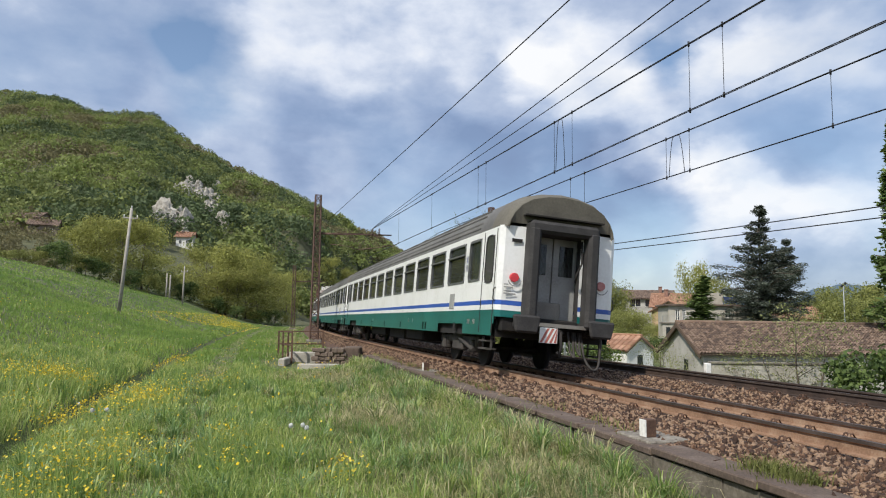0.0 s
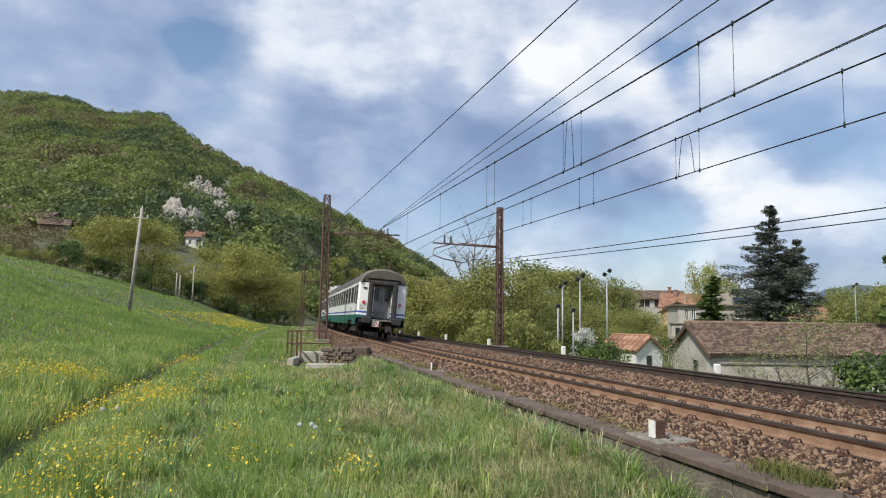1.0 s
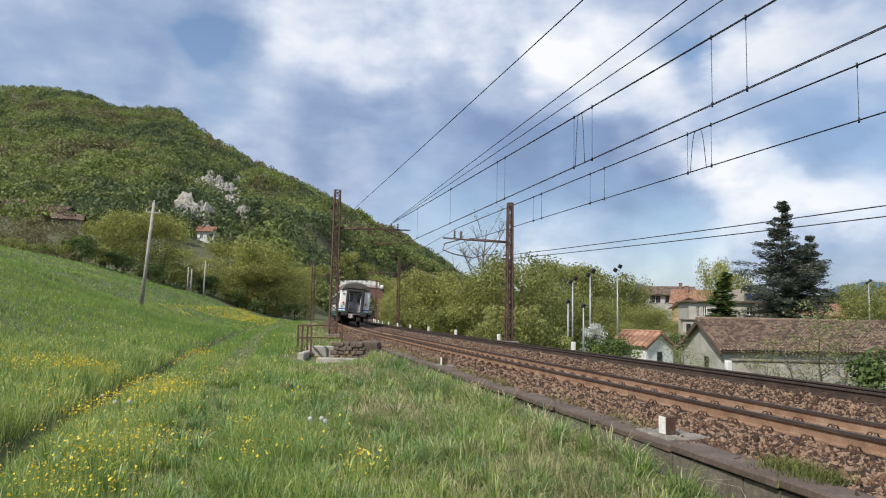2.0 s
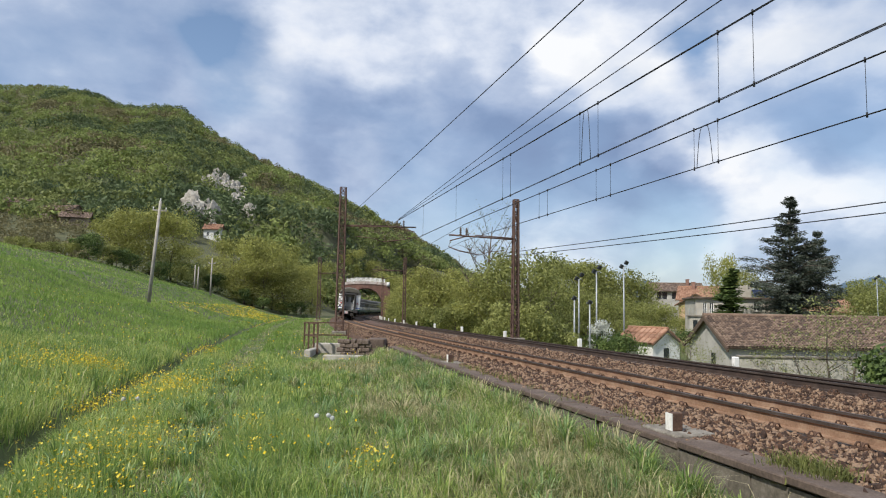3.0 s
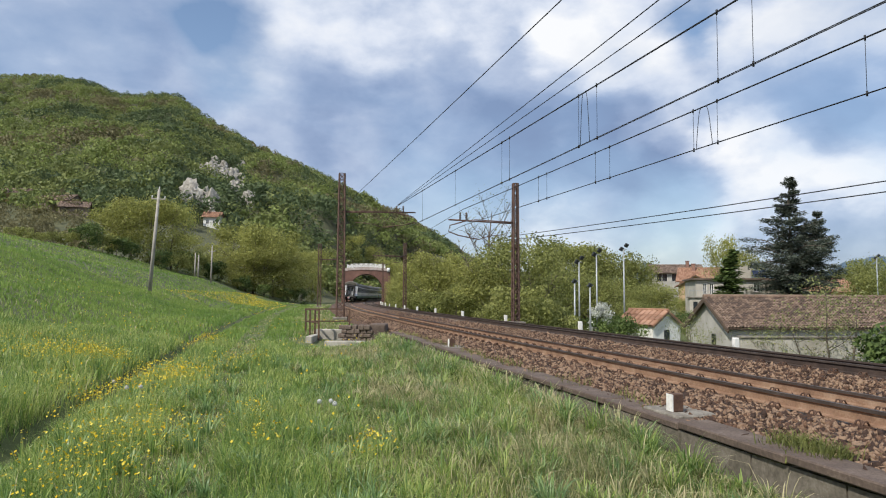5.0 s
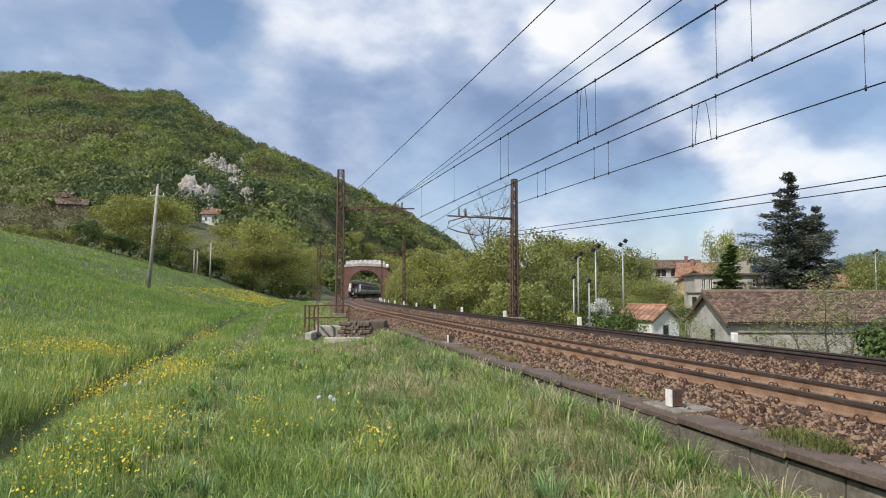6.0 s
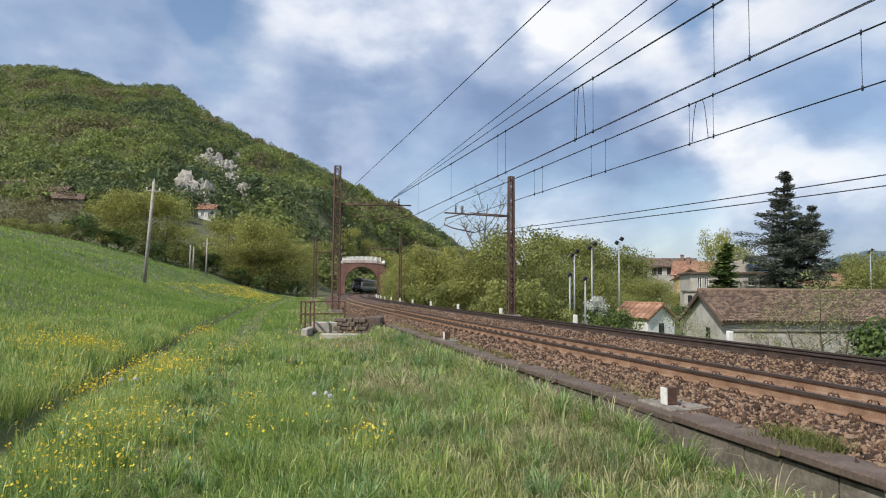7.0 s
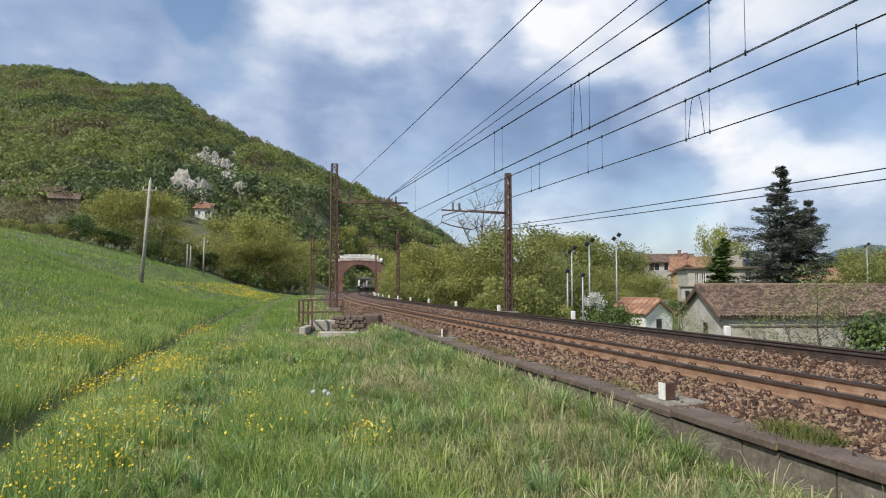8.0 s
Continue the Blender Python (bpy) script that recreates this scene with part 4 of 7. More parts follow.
HUNG = {}
for _name, _label, _p, _deg, _r, _twin in (
        ("feeder_wire", "dark bare feeder wire on the lattice masts", (-6.45, 45.4, 7.77), 16.08, 0.014, 0),
        ("messenger_wire", "dark bare messenger wire over the near track", (-3.55, 45.6, 7.22), 13.73, 0.013, 0),
        ("messenger_wire", "dark bare messenger wire over the near track", (-3.50, 45.6, 7.22), 14.73, 0.013, 0),
        ("messenger_wire", "twin dark messenger wire carrying droppers over the near track", (-3.50, 45.6, 7.177), 15.05, 0.010, 0.035),
        ("contact_wire", "twin dark contact wire over the near track", (-3.50, 45.6, 5.37), 15.05, 0.009, 0.045),
        ("messenger_wire", "dark messenger wire carrying droppers over the far track", (0.68, 37.2, 5.848), 16.08, 0.013, 0.02),
        ("contact_wire", "dark contact wire over the far track", (0.68, 37.2, 4.95), 16.08, 0.011, 0.02)):
    _k = len(HUNG)
    HUNG[_k] = (Vector(_p), _deg, (0, 0, 0, -0.01283, 0, 0.00657, 0)[_k])
    _ends = ray_line(_p, _deg, 75)
    _ends[0].z += HUNG[_k][2] * 75
    wire_between(_name, _label, _ends, _r, _twin, 0.12 if _k == 0 else 0)

# the same wires onwards to the next masts
for _a, _b, _r in (((-6.45, 45.4, 7.77), (-18.2, 97, 7.3), 0.014), ((-3.5, 45.6, 7.22), (-13.0, 97.5, 6.6), 0.014), ((-3.5, 45.6, 5.37), (-13.0, 97.5, 4.9), 0.013),
                   ((0.68, 37.2, 5.84), (-7.6, 81.3, 5.9), 0.013), ((0.68, 37.2, 4.95), (-7.6, 81.3, 4.8), 0.012), ((-7.6, 81.3, 5.9), (-15.0, 131, 5.7), 0.014), ((-7.6, 81.3, 4.8), (-15.0, 131, 4.6), 0.013)):
    wire_between("catenary_wire", "dark bare catenary wire along the curve", (_a, _b), _r)
# two service lines over the valley
wire_between("service_cable", "dark overhead service cable across the valley", ray_line((7.1, 60.0, 6.65), 23.73, 60, 4), 0.03, sag=0.22, group="service cables")
wire_between("service_cable", "dark overhead service cable across the valley", ray_line((7.1, 60.0, 6.28), 25.19, 60, 4), 0.03, sag=0.22, group="service cables")
wire_between("service_cable", "pale overhead cable sloping down to the trees", ((-5.6, 84.0, 6.8), (3.2, 100.0, 5.6)), 0.03, sag=0.5, group="service cables")


def on_wire(k, back):
    p, deg, tilt = HUNG[k]
    return ray_line(p, deg, back)[0] + Vector((0, 0, tilt * back))


def dropper(ka, kb, back, loop=0.0):
    """A dropper from messenger ka down to contact wire kb; with a slack loop where one is asked for."""
    b = on_wire(kb, back)
    a, deg = on_wire(ka, back), HUNG[ka][1]
    d = Vector((-math.sin(radians(deg)), math.cos(radians(deg)), 0))
    ob = thing("dropper", "thin wire dropper with clamps between the overhead wires", "dropper wire", "droppers")
    bm = bmesh.new()
    polytube(bm, [a, a.lerp(b, 0.5), b], 0.006, 5)
    part("strand", bm, M["wire"], ob)
    for q in (a, b):
        bm = bmesh.new()
        tube(bm, q + Vector((0, 0, -0.05)), q + Vector((0, 0, 0.05)), 0.022, n=6)
        part("clamp", bm, M["wire"], ob)
    if loop:
        bm = bmesh.new()
        c = on_wire(kb, back + loop)
        top = a - d * loop * 0.5
        pts = []
        for i in range(17):
            u = i / 16
            base = b.lerp(c, 0.12 + 0.76 * u)
            lift = max(0.0, 1 - abs(2 * u - 1) ** 5)
            pts.append(base.lerp(top + (base - b.lerp(c, 0.5)) * 0.8, lift))
        polytube(bm, pts, 0.009, 5)
        part("jumper_loop", bm, M["wire"], ob)


for _b in (33.65, 34.65, 20.95, 21.8, 14.4, 7.4):
    dropper(3, 4, _b)
dropper(3, 4, 27.5, 0.75)
dropper(3, 4, 28.6)
for _b in (25.65, 21.4, 15.15, 16.1, 10.4, 11.2):
    dropper(5, 6, _b)
dropper(5, 6, 20.45, 0.85)


# ---------------------------------------------------------------- road bridge over the line
def build_bridge():
    at = frame_at(178.0, APART / 2 - 0.35, -0.2) @ pose(0, 0, 0, 0, 0, 4)
    br = thing("road_bridge", "dark red brick arch bridge with white parapet over the railway", "bridge", at=at, kind="structure")
    half, spring, crown, deck, thick = 4.2, 3.0, 7.1, 8.6, 5.0
    out = 6.3
    n = 18
    arc = [(-half * math.cos(math.pi * i / n), spring + (crown - spring) * math.sin(math.pi * i / n)) for i in range(n + 1)]
    line = [(-half, -1.0)] + arc + [(half, -1.0)]
    bm = bmesh.new()
    for y0 in (0.0, thick):
        vs_in = [bm.verts.new((x, y0, z)) for x, z in line]
        vs_top = [bm.verts.new((x, y0, deck)) for x, z in line]
        for i in range(len(line) - 1):
            if abs(line[i][0] - line[i + 1][0]) > 1e-4:
                bm.faces.new((vs_in[i], vs_in[i + 1], vs_top[i + 1], vs_top[i]))
        for sg in (-1, 1):
            q = [bm.verts.new(p) for p in ((sg * half, y0, -1), (sg * out, y0, -1), (sg * out, y0, deck), (sg * half, y0, deck))]
            bm.faces.new(q)
    a = [bm.verts.new((x, 0, z)) for x, z in line]
    b = [bm.verts.new((x, thick, z)) for x, z in line]
    for i in range(len(line) - 1):
        bm.faces.new((a[i], a[i + 1], b[i + 1], b[i]))
    for sg in (-1, 1):
        bm.faces.new([bm.verts.new(p) for p in ((sg * out, 0, -1), (sg * out, thick, -1), (sg * out, thick, deck), (sg * out, 0, deck))])
    bm.faces.new([bm.verts.new(p) for p in ((-out, 0, deck), (out, 0, deck), (out, thick, deck), (-out, thick, deck))])
    bmesh.ops.remove_doubles(bm, verts=bm.verts, dist=0.001)
    bmesh.ops.recalc_face_normals(bm, faces=bm.faces)
    part("masonry", bm, M["brick"], br)
    # ring of voussoirs
    for i in range(n):
        a0, a1 = math.pi * i / n + 0.008, math.pi * (i + 1) / n - 0.008
        bm = bmesh.new()
        def p(a, k, y):
            return bm.verts.new((-(half + k) * math.cos(a), y, spring + (crown - spring + k) * math.sin(a)))
        f = [p(a0, 0, -0.06), p(a1, 0, -0.06), p(a1, 0.6, -0.06), p(a0, 0.6, -0.06)]
        g = [p(a0, 0, 0.02), p(a1, 0, 0.02), p(a1, 0.6, 0.02), p(a0, 0.6, 0.02)]
        bm.faces.new(f)
        for k in range(4):
            bm.faces.new((f[k], g[k], g[(k + 1) % 4], f[(k + 1) % 4]))
        bmesh.ops.recalc_face_normals(bm, faces=bm.faces)
        part("voussoir", bm, M["brick"], br)
    for y in (-0.12, thick - 0.1):
        # slightly humped white string course and parapet
        bm = bmesh.new()
        for i in range(12):
            x0, x1 = -5.6 + i * 11.2 / 12, -5.6 + (i + 1) * 11.2 / 12
            z = deck - 0.95 + 0.35 * (1 - ((x0 + x1) / 11.2) ** 2)
            box(bm, (x0, y, z + 0.2), (x1, y + 0.25, z + 0.85))
        part("string_course", bm, M["faded"], br, "faded pink and white string course")
        for i in range(9):
            x = -4.9 + i * 1.22
            z = deck - 0.1 + 0.35 * (1 - (x / 5.6) ** 2)
            bm = bmesh.new()
            box(bm, (x - 0.12, y + 0.02, z), (x + 0.12, y + 0.23, z + 1.0), bevel=0.02)
            part("parapet_post", bm, M["white"], br)
            if i < 8:
                z2 = deck - 0.1 + 0.35 * (1 - ((x + 1.22) / 5.6) ** 2)
                bm = bmesh.new()
                for k in (0.93, 0.5, 0.14):
                    bar(bm, (x + 0.1, y + 0.12, z + k), (x + 1.12, y + 0.12, z2 + k), 0.11)
                bar(bm, (x + 0.1, y + 0.12, z + 0.1), (x + 1.12, y + 0.12, z2 + 0.9), 0.08)
                bar(bm, (x + 0.1, y + 0.12, z + 0.9), (x + 1.12, y + 0.12, z2 + 0.1), 0.08)
                part("parapet_rail", bm, M["white"], br)
        bm = bmesh.new()
        tube(bm, (5.75, y + 0.1, deck - 0.9), (5.75, y + 0.1, deck + 0.15), 0.42, 0.4, 12)
        part("bollard", bm, M["white"], br)


build_bridge()


# ---------------------------------------------------------------- plants
L = dict(
    grass=leafy("grass_blade", (0.29, 0.40, 0.088), (0.15, 0.25, 0.066), (0.50, 0.54, 0.18), trans=0.45, island=0.5, scale=0.3, rough=0.42, spec=0.5),
    slope=leafy("slope_grass_blade", (0.235, 0.345, 0.078), (0.16, 0.27, 0.068), (0.35, 0.43, 0.12), trans=0.45, island=0.22, scale=0.12),
    blue=leafy("cocksfoot_blade", (0.25, 0.365, 0.125), (0.14, 0.24, 0.085), (0.38, 0.48, 0.22), trans=0.42, island=0.5, scale=0.3, rough=0.4, spec=0.5),
    straw=leafy("dry_grass_blade", (0.42, 0.39, 0.2), (0.2, 0.24, 0.09), (0.6, 0.53, 0.32), trans=0.4, island=0.7, scale=0.6),
    wood=leafy("hill_foliage", (0.18, 0.215, 0.075), (0.115, 0.14, 0.055), (0.26, 0.29, 0.10), trans=0.38, island=0.2, scale=0.06),
    hill_dark=leafy("dark_hill_foliage", (0.112, 0.152, 0.066), (0.078, 0.108, 0.05), (0.155, 0.2, 0.08), trans=0.3, island=0.2, scale=0.06),
    hill_fresh=leafy("fresh_hill_foliage", (0.205, 0.255, 0.075), (0.145, 0.185, 0.058), (0.28, 0.33, 0.1), trans=0.38, island=0.2, scale=0.06),
    hill_brown=leafy("budding_hill_foliage", (0.19, 0.175, 0.085), (0.135, 0.125, 0.065), (0.25, 0.23, 0.11), trans=0.3, island=0.2, scale=0.06),
    olive=leafy("young_olive_leaf", (0.305, 0.31, 0.085), (0.2, 0.205, 0.06), (0.4, 0.41, 0.12), trans=0.4, island=0.35, scale=0.3),
    fresh=leafy("fresh_green_leaf", (0.25, 0.265, 0.078), (0.15, 0.168, 0.052), (0.35, 0.365, 0.12), trans=0.42, island=0.45, scale=0.3),
    deep=leafy("dark_green_leaf", (0.11, 0.16, 0.045), (0.055, 0.088, 0.028), (0.18, 0.24, 0.07), trans=0.3, island=0.4, scale=0.5),
    pale=leafy("pale_bud", (0.29, 0.31, 0.12), (0.17, 0.2, 0.07), (0.4, 0.41, 0.2), trans=0.4, island=0.4, scale=0.4),
    cedar=leafy("cedar_needle", (0.1, 0.118, 0.09), (0.055, 0.068, 0.052), (0.16, 0.182, 0.142), trans=0.2, island=0.45, scale=0.6),
    bloom=leafy("white_blossom", (0.72, 0.73, 0.68), (0.5, 0.52, 0.44), (0.8, 0.8, 0.78), trans=0.3, island=0.5, scale=1.0),
    yellow=leafy("buttercup_petal", (0.80, 0.58, 0.03), (0.68, 0.46, 0.02), (0.85, 0.70, 0.12), trans=0.3, island=0.5, scale=1.0),
    puff=leafy("dandelion_down", (0.7, 0.7, 0.68), (0.6, 0.6, 0.58), (0.78, 0.78, 0.77), trans=0.4, island=0.4, scale=1.0),
)


def sprays(rng, centres, sizes, lift=0.0, long=1.0):
    """Small leaf sprays: one bent four-cornered piece at each centre, turned at random."""
    n = len(centres)
    a, b = rng.normal(size=(n, 3)), rng.normal(size=(n, 3))
    a /= np.linalg.norm(a, axis=1)[:, None]
    a[:, 2] *= 0.6
    b -= a * (np.einsum("ij,ij->i", a, b) / np.maximum(1e-6, np.einsum("ij,ij->i", a, a)))[:, None]
    b /= np.linalg.norm(b, axis=1)[:, None]
    s = np.asarray(sizes)[:, None] * 0.5
    c = np.asarray(centres)
    k = rng.uniform(0.5, 1.0, (n, 4, 1))
    v = np.stack([c - a * s * long * k[:, 0], c - b * s * 0.6 * k[:, 1], c + a * s * long * k[:, 2], c + b * s * 0.6 * k[:, 3]], 1)
    v[:, 1, 2] += lift * s[:, 0]
    v[:, 3, 2] += lift * s[:, 0]
    return v.reshape(-1, 3), np.arange(n * 4).reshape(n, 4)


def clad(rng, centres, sizes, facing, loose=0.7):
    """Leaf sprays laid like shingles on a crown: each faces outward, more or less."""
    n = len(centres)
    c, up = np.asarray(centres), np.asarray(facing) + rng.normal(size=(n, 3)) * loose
    up /= np.linalg.norm(up, axis=1)[:, None]
    a = np.cross(up, rng.normal(size=(n, 3)))
    a /= np.maximum(1e-6, np.linalg.norm(a, axis=1))[:, None]
    b = np.cross(up, a)
    s = np.asarray(sizes)[:, None] * 0.5
    k = rng.uniform(0.55, 1.1, (n, 4, 1))
    v = np.stack([c - a * s * k[:, 0], c - b * s * 0.75 * k[:, 1], c + a * s * k[:, 2], c + b * s * 0.75 * k[:, 3]], 1)
    v[:, 0] -= up * s * 0.25
    v[:, 2] -= up * s * 0.25
    return v.reshape(-1, 3), np.arange(n * 4).reshape(n, 4)


def blob_points(rng, blobs, per):
    """Points near the skins of ellipsoids (x, y, z, rx, rz)."""
    out, facing = [], []
    for x, y, z, rx, rz in blobs:
        d = rng.normal(size=(per, 3))
        d /= np.linalg.norm(d, axis=1)[:, None]
        r = rng.uniform(0.45, 1.0, (per, 1)) ** 0.5 * (1 + 0.18 * rng.normal(size=(per, 1)))
        out.append(np.array((x, y, z)) + d * r * np.array((rx, rx, rz)))
        facing.append(d)
    return np.concatenate(out), np.concatenate(facing)


def grow_limbs(bm, rng, h, spread, n, r0, start=0.25, up=0.55, twig=2):
    """A tapered trunk with forked limbs."""
    lean = Vector((rng.uniform(-0.06, 0.06), rng.uniform(-0.06, 0.06), 1))
    pts = [Vector((lean.x * h * u * u, lean.y * h * u * u, h * 0.85 * u)) + Vector((rng.normal() * 0.012 * h, rng.normal() * 0.012 * h, 0)) * (u > 0) for u in (0, 0.2, 0.4, 0.6, 0.8, 1)]
    polytube(bm, pts, r0, 8, r0 * 0.12)
    tips = []
    for k in range(n):
        u = start + (0.95 - start) * (k + rng.uniform(0, 1)) / n
        i = min(4, int(u * 5))
        p = pts[i].lerp(pts[i + 1], u * 5 - i)
        a = k * 2.4 + rng.uniform(-0.5, 0.5)
        ln = spread * (1.1 - 0.55 * u) * rng.uniform(0.75, 1.1)
        d = Vector((math.cos(a), math.sin(a), up * rng.uniform(0.6, 1.5)))
        q = [p, p + d * ln * 0.5 + Vector((0, 0, -0.02 * ln)), p + d * ln + Vector((0, 0, 0.16 * ln))]
        r = r0 * 0.42 * (1.15 - u)
        polytube(bm, q, r, 5, r * 0.25)
        tips.append(q[2])
        for _ in range(twig):
            o = q[1].lerp(q[2], rng.uniform(0, 0.8))
            e = o + Vector((rng.normal() * 0.5, rng.normal() * 0.5, rng.uniform(0.3, 0.9))).normalized() * ln * rng.uniform(0.3, 0.55)
            polytube(bm, [o, o.lerp(e, 0.5) + Vector((0, 0, 0.03 * ln)), e], r * 0.4, 4, r * 0.1)
            tips.append(e)
    return tips


def make_tree(name, label, h, spread, mat, seed, leaves=2600, size=0.4, trunk=0.16, blobs=16, low=0.2, group="trees beside the line"):
    """A broadleaf tree: trunk with limbs, and a crown of many small sprays with an uneven outline."""
    rng = np.random.default_rng(seed)
    t = thing(name, label, "tree" if h > 3.5 else "shrub", group)
    bm = bmesh.new()
    tips = grow_limbs(bm, rng, h, spread, 9, trunk)
    part("trunk", bm, M["bark"], t)
    bl = []
    for k in range(blobs):
        if k % 2 == 0:
            p = tips[k * len(tips) // blobs]
            x, y, z = p.x, p.y, p.z
        else:
            u = rng.uniform(low * 0.5, 0.98)
            w = spread * math.sqrt(max(0.08, 1 - (2 * (u - low) / (1 - low) - 0.75) ** 2 / 1.7)) * rng.uniform(0.2, 0.95)
            a = rng.uniform(0, 6.28)
            x, y, z = w * math.cos(a), w * math.sin(a), h * u
        r = spread * rng.uniform(0.26, 0.46)
        bl.append((x, y, min(z, h - r * 0.6), r, r * rng.uniform(0.7, 0.95)))
    P, D = blob_points(rng, bl, leaves // blobs)
    v, f = clad(rng, P, size * rng.uniform(0.5, 1.2, len(P)), D + np.array((0, 0, 0.25)))
    numpy_mesh("crown", v, f, L[mat], parent=t, kind="")
    return t


def make_bare(name, label, h, spread, seed, buds=500, group="bare trees", twig=6):
    """A tree still mostly bare: open forked branches with a few buds."""
    rng = np.random.default_rng(seed)
    t = thing(name, label, "tree", group)
    bm = bmesh.new()
    tips = grow_limbs(bm, rng, h, spread, 14, 0.028 * h * 0.62, 0.3, 1.1, twig)
    part("trunk", bm, M["bark"], t)
    P = np.concatenate([np.array(p)[None] + rng.normal(size=(max(1, buds // len(tips)), 3)) * 0.45 for p in tips])
    v, f = sprays(rng, P, 0.26 * rng.uniform(0.5, 1.3, len(P)))
    numpy_mesh("crown", v, f, L["pale"], parent=t, kind="")
    return t


def make_cedar(name, label, h, spread, seed, fork=True, mat="cedar", tiers=33, group="conifers"):
    """A conifer with tiers of level boughs that carry flat sprays of needles."""
    rng = np.random.default_rng(seed)
    t = thing(name, label, "conifer", group)
    bm = bmesh.new()
    stems = [([Vector((0, 0, 0)), Vector((0.1, 0, h * 0.5)), Vector((-0.05, 0, h * 0.8)), Vector((0.25, 0, h))], h, 1.0)]
    if fork:
        stems.append(([Vector((0.1, 0, h * 0.3)), Vector((spread * 0.3, 0.3, h * 0.5)), Vector((spread * 0.4, 0.3, h * 0.66)), Vector((spread * 0.45, 0.2, h * 0.8))], h * 0.8, 0.62))
    pts_all, siz = [], []
    for pts, top, k in stems:
        polytube(bm, pts, 0.028 * h * k, 8, 0.03)
        for i in range(int(tiers * (1 if k == 1 else 0.55))):
            u = (i + rng.uniform(0, 0.8)) / (tiers * (1 if k == 1 else 0.55))
            if k == 1:
                u = 0.06 + 0.94 * u
                z = h * u
                reach = min(0.62 * spread, spread * (0.05 + 1.1 * (1 - u) ** 1.1)) * rng.uniform(0.6, 1.12)
                j = 0 if z < h * 0.5 else (1 if z < h * 0.8 else 2)
                lo, hi = (0, 0.5, 0.8)[j], (0.5, 0.8, 1.0)[j]
                p = pts[j].lerp(pts[j + 1], (u - lo) / (hi - lo))
            else:
                w = u * 2.99
                p = pts[int(w)].lerp(pts[int(w) + 1], w - int(w))
                reach = spread * 0.5 * (1.05 - u)
            for m in range(8):
                a = rng.uniform(0, 6.28)
                ln = reach * rng.uniform(0.45, 1.18)
                e = p + Vector((math.cos(a) * ln, math.sin(a) * ln, ln * (rng.uniform(-0.12, 0.3) + 0.35 * u)))
                mid = p.lerp(e, 0.5) + Vector((0, 0, 0.09 * ln))
                polytube(bm, [p, mid, e], 0.05 * k + 0.008 * ln, 4, 0.012)
                n = int(26 + 62 * ln)
                s = rng.uniform(0.25, 1.05, n)
                c = np.array(p)[None] * ((1 - s) ** 2)[:, None] + 2 * np.array(mid)[None] * (s * (1 - s))[:, None] + np.array(e)[None] * (s ** 2)[:, None]
                wide = 0.16 + 0.34 * ln * (1.15 - s)
                c[:, 0] += rng.normal(size=n) * wide * 0.5
                c[:, 1] += rng.normal(size=n) * wide * 0.5
                c[:, 2] += rng.normal(size=n) * 0.13 - 0.12 - 0.16 * np.maximum(0, s - 0.7) * ln
                pts_all.append(c)
                siz.append(rng.uniform(0.2, 0.46, n))
    part("trunk", bm, M["bark"], t)
    P, S = np.concatenate(pts_all), np.concatenate(siz)
    v, f = sprays(rng, P, S, -0.15, 1.2)
    v = v.reshape(-1, 4, 3)
    v[:, :, 2] = P[:, None, 2] + (v[:, :, 2] - P[:, None, 2]) * 0.6
    numpy_mesh("foliage", v.reshape(-1, 3), f, L[mat], parent=t, kind="")
    return t


def stand(proto, x, y, scale=1.0, turn=0.0, wide=None, sink=0.05, z=None):
    """Another of the same kind, at a place on the ground."""
    wide = wide or scale
    zz = height(x, y) if z is None else z
    return copy_thing(proto, Matrix.Translation((x, y, zz - sink)) @ Matrix.Rotation(radians(turn), 4, "Z") @ Matrix.Diagonal((wide / proto.scale.x, wide / proto.scale.y, scale / proto.scale.z, 1)))


def settle(proto, x, y, scale=1.0, turn=0.0, wide=None, z=None):
    wide = wide or scale
    zz = height(x, y) if z is None else z
    proto.matrix_basis = Matrix.Translation((x, y, zz - 0.05)) @ Matrix.Rotation(radians(turn), 4, "Z") @ Matrix.Diagonal((wide, wide, scale, 1))


def see(px_x, depth):
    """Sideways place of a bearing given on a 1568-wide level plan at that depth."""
    return (px_x - 784) / 1202.0 * depth


